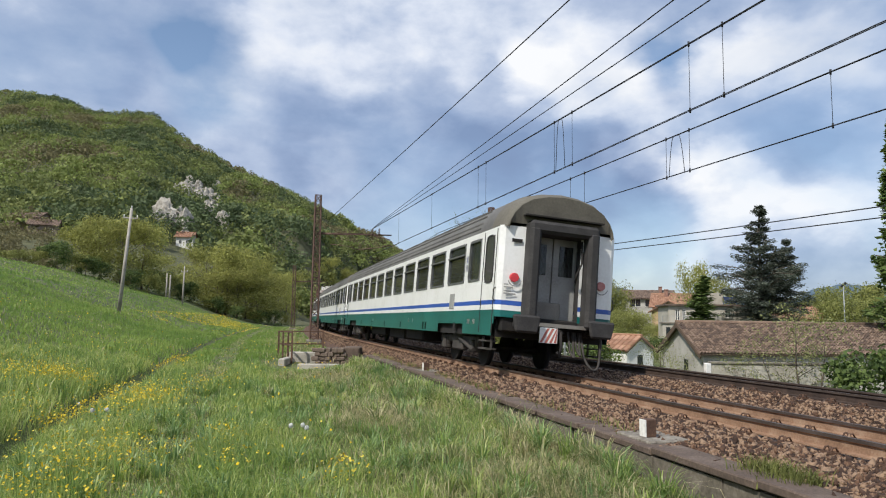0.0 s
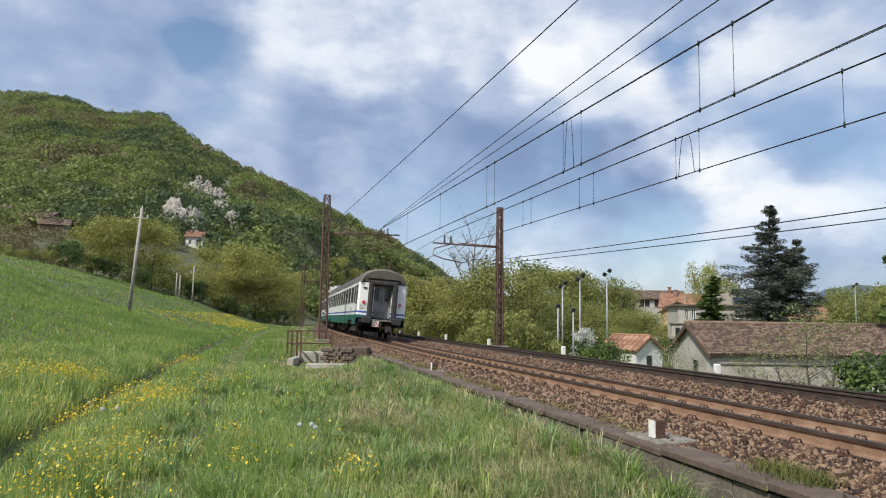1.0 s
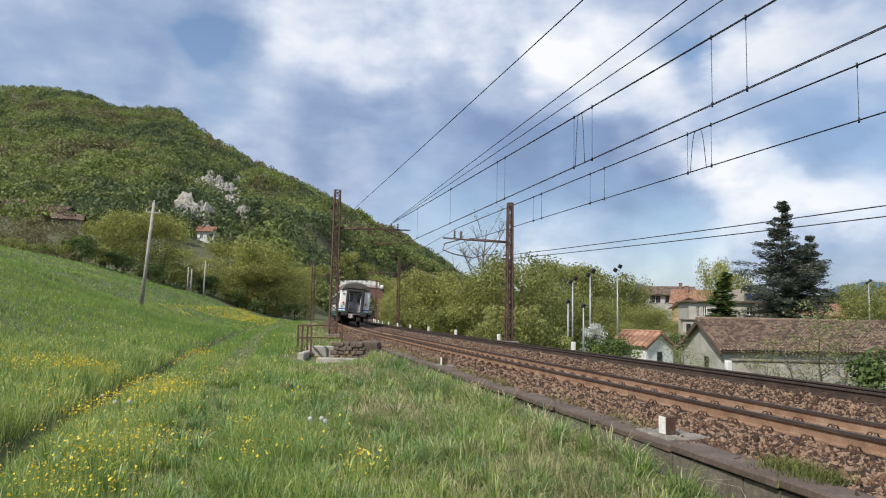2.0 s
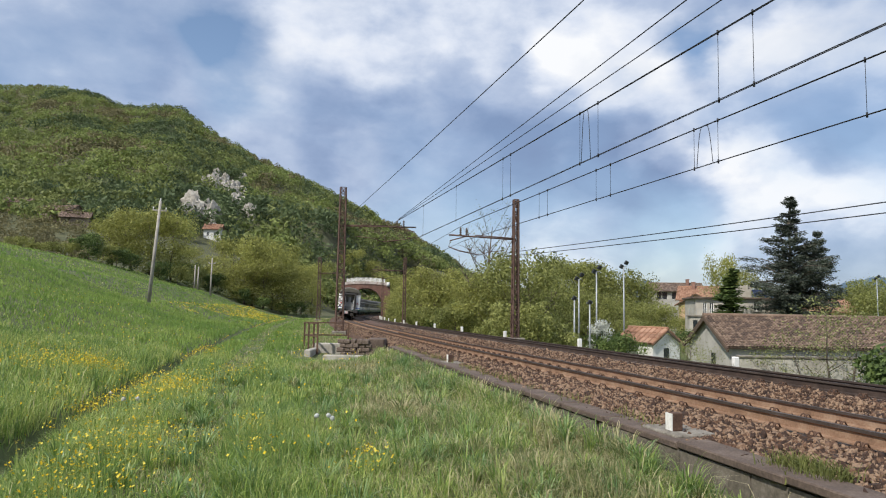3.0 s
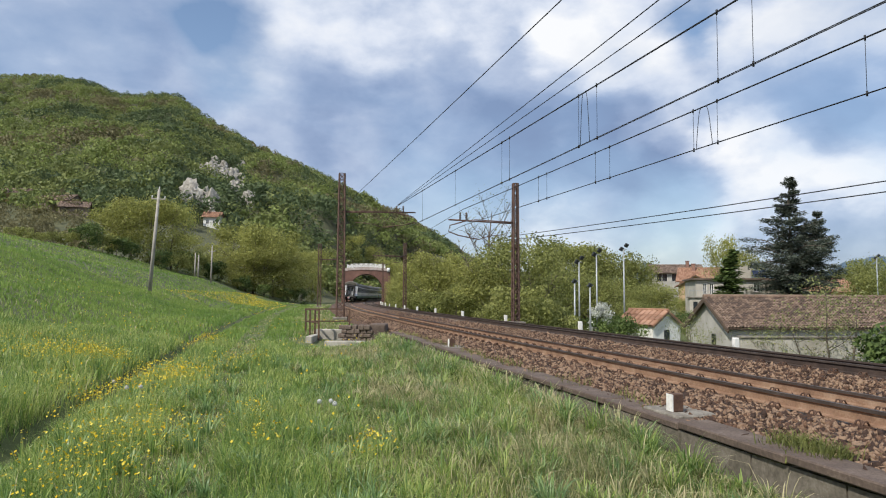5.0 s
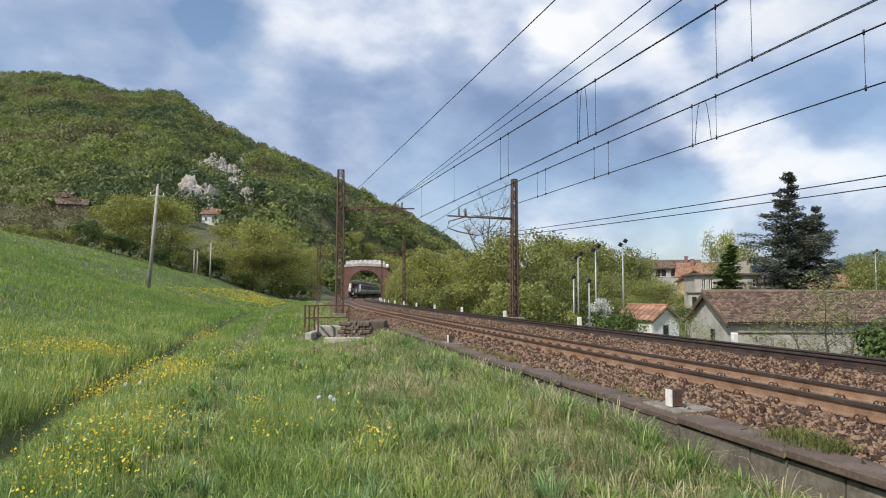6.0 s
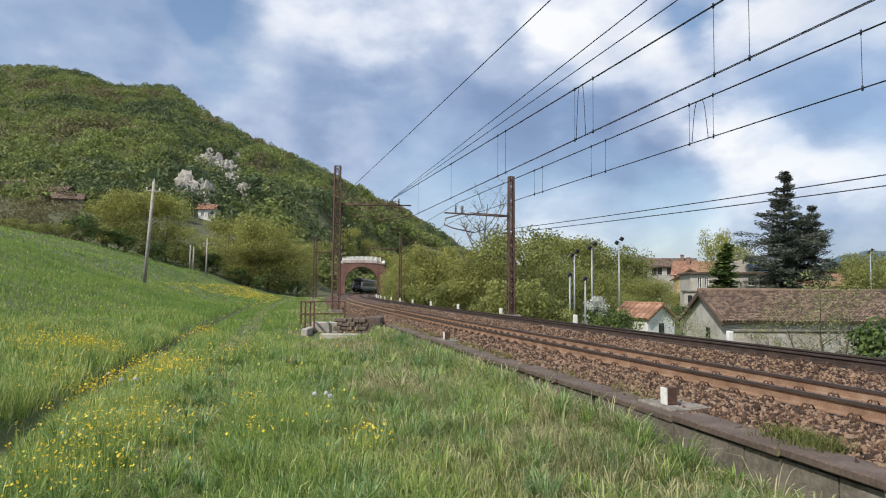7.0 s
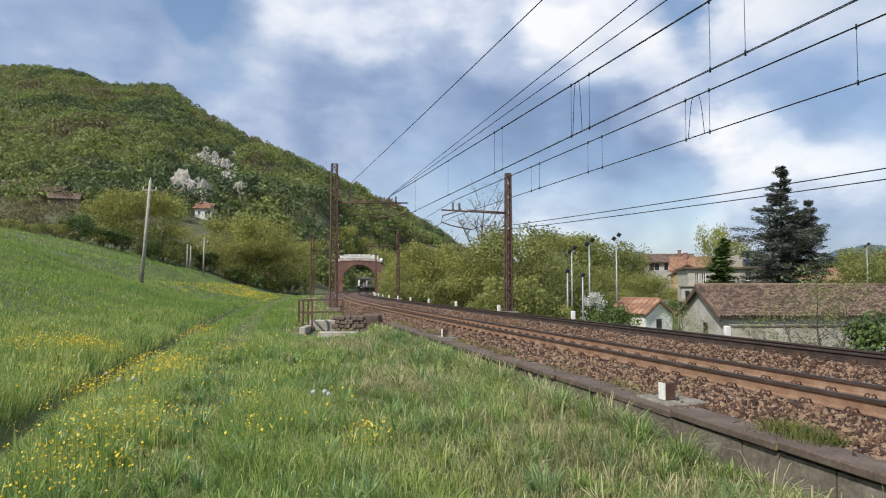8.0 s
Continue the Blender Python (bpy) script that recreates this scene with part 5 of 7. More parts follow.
def plant_all():
    rng = random.Random(11)
    olive = [make_tree("broadleaf_tree", "olive green tree in young spring leaf", 10, 5.2, "olive", 20 + k, 6800, 0.36, 0.2, 28, 0.08) for k in range(3)]
    fresh = [make_tree("broadleaf_tree", "fresh green tree in spring leaf beside the railway", 8, 3.8, "fresh", 30 + k, 5800, 0.29, 0.15, 24, 0.06) for k in range(3)]
    shrub = [make_tree("shrub", "bushy green shrub on the embankment", 3.2, 2.2, "fresh", 40 + k, 2600, 0.28, 0.06, 16, 0.02, "shrubs") for k in range(2)]
    dark = [make_tree("shrub", "dense dark green shrub", 3.4, 2.0, "deep", 50 + k, 3000, 0.26, 0.07, 16, 0.02, "shrubs") for k in range(2)]
    thin = [make_tree("sapling", "thin sapling with sparse pale spring leaves", 4.2, 1.7, "pale", 60 + k, 950, 0.10, 0.05, 14, 0.2, "saplings") for k in range(2)]
    haze = [make_bare("bare_tree", "slender tree with bare twigs and pale buds", 11, 3.0, 70 + k, 2600) for k in range(2)]
    used = set()

    def put(kind, x, y, scale=1.0, wide=None, z=None):
        proto = kind[rng.randrange(len(kind))]
        turn = rng.uniform(0, 360)
        if proto.name not in used:
            used.add(proto.name)
            settle(proto, x, y, scale, turn, wide, z)
        else:
            stand(proto, x, y, scale, turn, wide, z=z)
    # wood edge behind the meadow: bearing, depth, height factor, width factor
    for b, d, hs, ws in ((182, 118, 0.85, 1.0), (215, 116, 1.05, 1.1), (250, 117, 1.1, 1.2), (288, 122, 1.15, 1.05), (400, 138, 1.15, 1.0), (435, 134, 1.35, 1.25), (470, 140, 1.35, 1.15), (498, 150, 1.25, 1.0), (522, 158, 1.1, 0.85),
                         (380, 150, 0.8, 0.8), (320, 150, 0.8, 0.9), (455, 132, 0.9, 1.1), (420, 130, 0.7, 1.0), (490, 138, 0.9, 1.1)):
        put(olive, see(b, d), d, hs, ws)
    for b, d, s in ((15, 98, 0.8), (45, 97, 0.6), (75, 96, 0.7), (108, 98, 0.75), (140, 99, 1.2), (165, 102, 0.9), (190, 104, 0.9), (215, 106, 0.8), (268, 112, 0.9), (300, 118, 1.0), (330, 124, 1.1), (358, 128, 0.9), (345, 140, 1.4)):
        put(dark if int(b) % 3 else shrub, see(b, d), d, s)
    for b, d, s in ((420, 128, 0.9), (455, 128, 0.7), (495, 133, 0.8), (520, 138, 0.9), (310, 130, 1.2), (372, 132, 1.1)):
        put(dark, see(b, d), d, s)
    # beyond and beside the bridge
    for b, d, hs in ((735, 215, 1.2), (762, 225, 1.3), (788, 230, 1.2), (712, 228, 1.2), (772, 205, 1.1), (540, 200, 1.2), (690, 200, 1.3), (720, 190, 1.2), (640, 300, 1.4), (670, 290, 1.5), (610, 280, 1.3)):
        put(olive, see(b, d), d, hs)
    # far slope of the embankment, along the line
    s = 24.0
    while s < 175:
        for lat in (8.6, 11.5, 15.0):
            if lat < 9 and not 40 < s < 140:
                continue
            p = along(s + rng.uniform(-2, 2), lat + rng.uniform(-1, 1) + max(0, s - 150) * 0.02, 0)
            if p.x / p.y > 0.15 - 4.0 / p.y:
                continue
            pick = rng.random()
            kind = shrub if lat < 9 else (fresh if pick < 0.45 else (olive if pick < 0.85 else dark))
            put(kind, p.x, p.y, rng.uniform(0.65, 1.0) if kind is shrub else rng.uniform(0.75, 1.1) * (0.8 if kind is olive else 1.0) * (1.05 if s > 70 else 0.85))
        s += 5.5 if s < 60 else 7.5
    for b, d, hs in ((915, 58, 1.1), (930, 70, 1.35), (975, 84, 1.0), (975, 100, 1.05), (1020, 105, 0.95), (1070, 95, 0.8), (760, 140, 1.1), (800, 150, 1.0), (850, 130, 0.8), (735, 150, 1.1), (1110, 88, 0.7), (1140, 92, 0.78), (1010, 112, 1.6), (1045, 118, 1.65), (985, 108, 1.6), (1080, 116, 1.5), (1115, 120, 1.35), (1170, 90, 0.75), (955, 96, 1.25), (1060, 84, 0.85), (1025, 88, 0.9), (1128, 96, 0.8)):
        put(fresh, see(b, d), d, hs)
    for b, d, hs in ((835, 92, 0.9), (1000, 118, 1.1), (1030, 122, 1.1), (1060, 126, 1.1), (960, 112, 1.15), (1090, 128, 0.95), (1265, 112, 1.1), (1300, 118, 1.15)):
        put(haze, see(b, d), d, hs)
    put(olive, see(1266, 86), 86, 1.2, 0.5)
    put(olive, see(1306, 92), 92, 1.1, 0.5)
    # valley
    for b, d, hs in ((1500, 105, 1.25), (1540, 110, 1.4), (1580, 100, 1.35), (1475, 112, 1.15), (1620, 90, 1.2), (1518, 90, 1.0), (1560, 88, 1.05), (1130, 105, 0.7), (1200, 84, 0.55), (1440, 60, 0.5), (1120, 70, 0.5), (1100, 62, 0.5)):
        put(fresh, see(b, d), d, hs)
    for b, d, s in ((1606, 24.0, 1.0), (1085, 50, 0.8), (1200, 70, 0.9), (1060, 55, 0.9)):
        put(dark, see(b, d), d, s)
    for b, d, s in ((1445, 27.5, 1.25), (1395, 28, 0.95), (1490, 27.5, 1.15), (1350, 28.5, 0.75), (1205, 33, 0.85), (1222, 32, 0.7), (1190, 40, 0.7), (1470, 29, 0.85), (1310, 28.2, 0.4), (1420, 26.5, 0.45), (1375, 26.0, 0.5)):
        put(thin, see(b, d), d, s)
    for b, d, s in ((975, 42, 0.7), (940, 42, 0.8), (905, 44, 0.9), (1090, 58, 0.7), (945, 50, 1.1), (1230, 30, 0.45), (1300, 26, 0.4), (1410, 25, 0.4), (1340, 25, 0.35), (1480, 24, 0.45)):
        put(shrub, see(b, d), d, s)
    bare = make_bare("bare_tree", "dark bare forked tree beside the far track", 17.5, 5.0, 77, 420, twig=13)
    settle(bare, see(853, 72), 72, 0.9, 30)
    bloom = make_tree("blossom_tree", "small fruit tree covered in white blossom", 4.6, 1.25, "bloom", 81, 1500, 0.2, 0.06, 14, 0.35, "fruit trees")
    settle(bloom, see(1050, 54), 54, 0.95)
    stand(bloom, see(92, 100), 100, 0.45)
    cedar = make_cedar("cedar", "large dark blue-green cedar with two tops and level boughs", 19.5, 8.6, 5)
    settle(cedar, see(1384, 72), 72, 0.9, 8)
    spruce = make_cedar("spruce", "narrow dark conifer beside a pale house", 9.5, 1.9, 8, False, "deep", 24)
    settle(spruce, see(1276, 68), 68, 0.98, 0, 1.9)
    stand(spruce, see(1636, 34), 34, 1.6, 40, 1.1)


plant_all()


def build_forest():
    """The wooded hill: many crowns of leaf sprays, one joined mesh."""
    rng = np.random.default_rng(9)
    cs, rs = [], []
    while len(cs) < 7000:
        b = rng.uniform(-0.74, 0.16)
        h, d = crest(b)
        t = rng.uniform(0.015, 1.02)
        y = 150 + t * (d - 150)
        x = b * y
        if y < 215 or (y < 420 and abs(near_line(x, y)[1] - 1.85) < 11):
            continue
        if rng.uniform() > 0.35 + 0.65 * (y / 700):
            continue
        z = height(x, y)
        rise = (z - EYE) / y
        if CLIFF(b, rise) > 0.5 or (b < -0.53 and 0.1 < rise < 0.124 and rng.uniform() < 0.5) or (abs(b + 0.36) < 0.022 and 0.07 < rise < 0.108):
            continue
        r = rng.uniform(2.6, 5.8) * (0.8 if t > 0.93 else 1.0)
        cs.append((x, y, z + r * 0.45, r))
    # the slopes beside the cutting
    while len(cs) < 7500:
        y = rng.uniform(222, 470)
        x = rng.uniform(-0.10, 0.07) * y
        lat = near_line(x, y)[1]
        if lat > 11.5 or lat < (-18 if y < 275 else -8):
            r = rng.uniform(2.2, 4.4)
            cs.append((x, y, height(x, y) + r * 0.5, r))
    # low brown thicket between the meadow and the farm
    while len(cs) < 7760:
        y = rng.uniform(136, 216)
        x = rng.uniform(-0.74, -0.54) * y
        r = rng.uniform(1.2, 2.3)
        cs.append((x, y, height(x, y) + r * 0.5, r))
    C = np.array(cs)
    n, k = len(C), 74
    d = rng.normal(size=(n, k, 3))
    d /= np.linalg.norm(d, axis=2)[:, :, None]
    d[:, :, 2] = np.abs(d[:, :, 2]) * 1.1 - 0.25
    P = C[:, None, :3] + d * C[:, None, 3:4] * rng.uniform(0.72, 1.1, (n, k, 1)) * np.array((1, 1, 1.1))
    v, f = clad(rng, P.reshape(-1, 3), np.repeat(C[:, 3], k) * rng.uniform(0.22, 0.44, n * k), d.reshape(-1, 3), 0.7)
    # stands of one kind of tree, mixed at their borders
    kind = np.array([noise.noise((x * 0.014, y * 0.009, 5)) * 1.9 + noise.noise((x * 0.05, y * 0.04, 9)) * 1.1 for x, y in C[:, :2]]) + rng.normal(size=n) * 0.26
    brown = (C[:, 0] / C[:, 1] < -0.54) & (C[:, 1] < 217)
    kind = np.where(brown, 1.0, kind)
    for name, lo, hi, mat, label in (("hill_wood", -9, -0.42, "hill_dark", "dark green woodland on the hill"), ("hill_wood", -0.42, 0.12, "wood", "mixed spring woodland covering the hill"),
                                     ("hill_wood", 0.12, 0.62, "hill_fresh", "fresh green spring woodland on the hill"), ("hill_wood", 0.62, 9, "hill_brown", "woodland still brown with buds on the hill")):
        pick = np.repeat((kind >= lo) & (kind < hi), k)
        w = v.reshape(-1, 4, 3)[pick].reshape(-1, 3)
        numpy_mesh(name, w, np.arange(len(w)).reshape(-1, 4), L[mat], label, "woodland")


# bare rock on the hill: bearing, rise, spread of both, outcrops, size
FACES = ((-0.386, 0.136, 0.007, 0.012, 11, 1.25), (-0.353, 0.123, 0.010, 0.010, 11, 1.1), (-0.318, 0.142, 0.011, 0.012, 12, 1.1), (-0.322, 0.162, 0.012, 0.009, 10, 1.1), (-0.345, 0.180, 0.024, 0.010, 20, 0.9), (-0.30, 0.130, 0.006, 0.008, 5, 0.8))


def CLIFF(b, rise):
    """Near one where bare rock shows on the hill."""
    return max(math.exp(-((b - u) / su / 1.2) ** 2 - ((rise - w) / sw / 1.2) ** 2) for u, w, su, sw, _, _ in FACES)


def build_cliff():
    """Pale rock faces that stand out of the wooded slope."""
    rng = random.Random(4)
    for u, w_, su, sw, n, big in FACES:
        for _ in range(n):
            b, rise = u + rng.gauss(0, 0.55) * su, w_ + rng.gauss(0, 0.55) * sw
            y = 165.0
            while y < 640 and (height(b * y, y) - EYE) / y < rise:
                y += 3
            x = b * y
            bm = bmesh.new()
            bmesh.ops.create_icosphere(bm, subdivisions=3, radius=1.0)
            w, h = rng.uniform(1.4, 3.4) * big, rng.uniform(2.0, 5.0) * big
            seed = rng.uniform(0, 99)
            for v in bm.verts:
                q = noise.noise((v.co.x * 1.7 + seed, v.co.y * 1.7, v.co.z * 1.7)) * 0.55 + noise.noise((v.co.x * 4.5, v.co.y * 4.5 + seed, v.co.z * 4.5)) * 0.3
                v.co = v.co * (1 + q)
                v.co.x, v.co.y, v.co.z = v.co.x * w, v.co.y * 2.5, v.co.z * h
            ob = tagged(part("rock_outcrop", bm, M["rock"]), "pale grey limestone outcrop on the wooded hill", "rock", "rock outcrops")
            ob.matrix_basis = Matrix.Translation((x, y, height(x, y) + h * 0.25)) @ Matrix.Rotation(rng.uniform(-0.5, 0.5), 4, "Z")


build_forest()
build_cliff()


# ---------------------------------------------------------------- grass and flowers
def blades(rng, P, hgt, wid, bend):
    """Tapered bent blades, three faces each."""
    n = len(P)
    a = rng.uniform(0, 2 * np.pi, n)
    side = np.stack([np.cos(a), np.sin(a), np.zeros(n)], 1)
    c = rng.uniform(0, 2 * np.pi, n)
    out = np.stack([np.cos(c), np.sin(c), np.zeros(n)], 1) * (bend * hgt)[:, None]
    up = np.stack([np.zeros(n), np.zeros(n), hgt], 1)
    w = (wid / 2)[:, None]
    mid = P + up * 0.6 + out * 0.3
    tip = P + up * (1 - 0.35 * bend[:, None]) + out
    v = np.stack([P - side * w, P + side * w, mid - side * w * 0.75, mid + side * w * 0.75, tip], 1)
    f = np.array([(0, 1, 3), (0, 3, 2), (2, 3, 4)])[None] + 5 * np.arange(n)[:, None, None]
    return v.reshape(-1, 3), f.reshape(-1, 3)


def arched(rng, P, turn, length, wid, droop):
    """Long blades that rise and bow over, four joints each."""
    n = len(P)
    out = np.stack([np.cos(turn), np.sin(turn), np.zeros(n)], 1)
    side = np.stack([-np.sin(turn), np.cos(turn), np.zeros(n)], 1)
    rows = []
    for u, w in ((0.0, 1.0), (0.35, 1.0), (0.65, 0.8), (0.85, 0.5)):
        c = P + out * (length * droop * u ** 1.8 * 0.8)[:, None] + np.array((0, 0, 1.0)) * (length * (u - droop * 0.55 * u ** 2.6))[:, None]
        rows += [c - side * (wid * w / 2)[:, None], c + side * (wid * w / 2)[:, None]]
    rows.append(P + out * (length * droop * 0.85)[:, None] + np.array((0, 0, 1.0)) * (length * (1 - droop * 0.68))[:, None])
    v = np.stack(rows, 1)
    f = np.array([(0, 1, 3), (0, 3, 2), (2, 3, 5), (2, 5, 4), (4, 5, 7), (4, 7, 6), (6, 7, 8)])[None] + 9 * np.arange(n)[:, None, None]
    return v.reshape(-1, 3), f.reshape(-1, 3)


def meadow_points(rng, r0, r1, n, lat_lo=-60.0, lat_hi=-2.62, a0=-0.68, a1=0.66):
    out = []
    while len(out) < n:
        r = math.sqrt(rng.uniform(r0 * r0, r1 * r1))
        a = rng.uniform(a0, a1)
        x, y = r * math.sin(a), r * math.cos(a)
        s, lat = near_line(x, y)
        if not lat_lo < lat < lat_hi:
            continue
        if abs(lat + 9.2) < 0.22 and rng.uniform() < 0.9:
            continue
        if -5.6 < x < -2.5 and 23.9 < y < 27.4 and (y > 24.8 or rng.uniform() < 0.7):
            continue
        out.append((x, y, height(x, y) - 0.01, lat))
    return np.array(out)


def gather(name, bag, mat, label):
    off, vs, fs = 0, [], []
    for v, f in bag:
        vs.append(v)
        fs.append(f + off)
        off += len(v)
    numpy_mesh(name, np.concatenate(vs), np.concatenate(fs), L[mat], label, "grass")


def build_grass():
    rng = np.random.default_rng(21)
    green, dry, far = [], [], []
    for r0, r1, n, h0, h1, w0, w1 in ((0.6, 13.0, 16000, 0.12, 0.3, 0.01, 0.022), (1.3, 5.0, 30000, 0.1, 0.3, 0.004, 0.009), (5.0, 11.0, 56000, 0.11, 0.31, 0.005, 0.011), (11.0, 24.0, 56000, 0.11, 0.3, 0.009, 0.02), (24.0, 60.0, 52000, 0.1, 0.26, 0.022, 0.05), (60, 125, 26000, 0.1, 0.26, 0.06, 0.13)):
        Q = meadow_points(rng, r0, r1, n) if r0 != 0.6 else meadow_points(rng, r0, r1, n, a0=0.6, a1=5.65)
        lat = Q[:, 3]
        lumps = np.array([noise.noise((x * 0.7, y * 0.7, 3)) + 0.6 * noise.noise((x * 2.3, y * 2.3, 8)) for x, y in Q[:, :2]])
        h = rng.uniform(h0, h1, n) * np.clip(1 + 0.85 * lumps, 0.3, 2.0)
        rut = np.abs(lat + 9.2)
        h *= np.where(lat > -3.0, 0.75, 1.0) * np.where(np.abs(lat + 7.4) < 0.4, 0.45, 1.0) * np.where(rut < 0.2, 0.4, 1.0) * np.where((lat < -9.45) & (lat > -10.3), 1.35, 1.0) * np.where((lat > -8.95) & (lat < -8.5), 0.75, 1.0)
        h *= 1 - 0.6 * np.exp(-((Q[:, 0] + 4.2) / 1.3) ** 2 - ((Q[:, 1] - 24.0) / 2.4) ** 2)
        w = rng.uniform(w0, w1, n)
        bend = rng.uniform(0.15, 1.1, n)
        pale = np.array([noise.noise((x * 0.45, y * 0.3, 17)) for x, y in Q[:, :2]])
        p_dry = np.clip(0.85 - np.abs(lat + 3.9) * 0.36, 0.02, 0.6) * np.clip(1 + 2.4 * pale, 0.15, 1.8) + np.where(np.abs(lat + 7.4) < 0.4, 0.35, 0)
        is_dry = rng.uniform(size=n) < p_dry
        for sel, bag in ((~is_dry, far if r0 >= 24 else green), (is_dry, dry)):
            bag.append(blades(rng, Q[sel, :3], h[sel], w[sel], bend[sel]))
    gather("meadow_grass", green, "grass", "lush green meadow grass")
    gather("slope_grass", far, "slope", "even green grass of the sloping meadow")
    gather("dry_grass", dry, "straw", "tufts of dry straw-coloured grass")
    # arching tufts on the unmown strip below the wall
    bags = {"grass": [], "blue": [], "straw": []}
    for i in range(980):
        s = 3.0 + 25 * rng.uniform() ** 1.25
        close = rng.uniform() < 0.5
        lat = -2.72 - abs(rng.normal()) * (0.16 if close else 1.1)
        k = rng.uniform(0.6, 1.08) if close else rng.uniform(0.5, 0.95)
        if close and s < 6.0:
            k *= 0.42
        if i >= 600:
            # tussocks out in the meadow
            s, lat, k = rng.uniform(1.5, 17), rng.uniform(-9.0, -3.2), rng.uniform(0.45, 0.8)
        o = along(s, lat, 0)
        m = 46
        c = rng.uniform(0, 6.283, m)
        r = 0.09 * k * np.sqrt(rng.uniform(size=m))
        P = np.stack([o.x + r * np.cos(c), o.y + r * np.sin(c), np.zeros(m)], 1)
        if -5.8 < o.x < -2.5 and 21.5 < o.y < 27.4:
            continue
        z = height(o.x, o.y) - 0.02
        P[:, 2] = z
        ln = rng.uniform(0.3, 0.62, m) * k
        wid = rng.uniform(0.006, 0.013, m) * (1 + 0.03 * s)
        kind = ("blue", "grass", "grass", "straw", "straw")[int(rng.integers(5 if i < 600 else 3))]
        bags[kind].append(arched(rng, P, c + rng.normal(size=m) * 0.5, ln, wid, rng.uniform(0.25, 1.0, m)))
    gather("grass_tufts", bags["grass"], "grass", "long arching green grass tufts in the meadow")
    gather("grass_tufts", bags["blue"], "blue", "blue-green arching grass tufts in the meadow")
    gather("dry_tufts", bags["straw"], "straw", "long dry grass tufts below the wall")
    # dead stems lying in the strip
    stems = []
    for _ in range(260):
        p = along(rng.uniform(4, 24), -2.75 - abs(rng.normal()) * 1.0, 0)
        z = height(p.x, p.y)
        ln = rng.uniform(0.25, 0.7)
        stems.append(blades(rng, np.array([(p.x, p.y, z)]), np.array([ln]), np.array([0.008]), np.array([rng.uniform(0.2, 1.3)])))
    gather("dead_stems", stems, "straw", "thin dead stalks among the grass")
    # weeds on the ballast shoulder by the wall
    P = []
    for _ in range(5200):
        s, lat = rng.uniform(1.5, 5.2) if rng.uniform() < 0.75 else rng.uniform(7, 24), -2.16 + rng.normal() * 0.1
        if noise.noise((s * 1.1, 3.0, 1.0)) < -0.08:
            continue
        p = along(s, lat, -0.17)
        P.append((p.x, p.y, p.z))
    P = np.array(P)
    v, f = blades(rng, P, rng.uniform(0.08, 0.24, len(P)), rng.uniform(0.006, 0.014, len(P)), rng.uniform(0.2, 0.9, len(P)))
    numpy_mesh("verge_weeds", v, f, L["fresh"], "low green weeds between capstones and ballast", "weeds")


# x, y, spread, count
BUTTERCUPS = ((-7.3, 14.0, 0.75, 150), (-5.0, 12.2, 0.9, 190), (-7.6, 12.6, 0.7, 60), (-3.25, 7.2, 0.75, 90), (-2.7, 5.5, 0.4, 26), (-3.2, 5.7, 0.35, 22), (-2.4, 8.5, 0.25, 12), (-1.9, 6.9, 0.2, 12),
              (-0.75, 6.55, 0.22, 20), (-4.7, 15.0, 0.6, 30), (-7.9, 22.0, 0.8, 60), (-4.6, 9.6, 0.8, 50), (-8.5, 15.0, 1.5, 60), (-2.9, 4.6, 0.6, 22), (-5.6, 10.4, 0.5, 40))


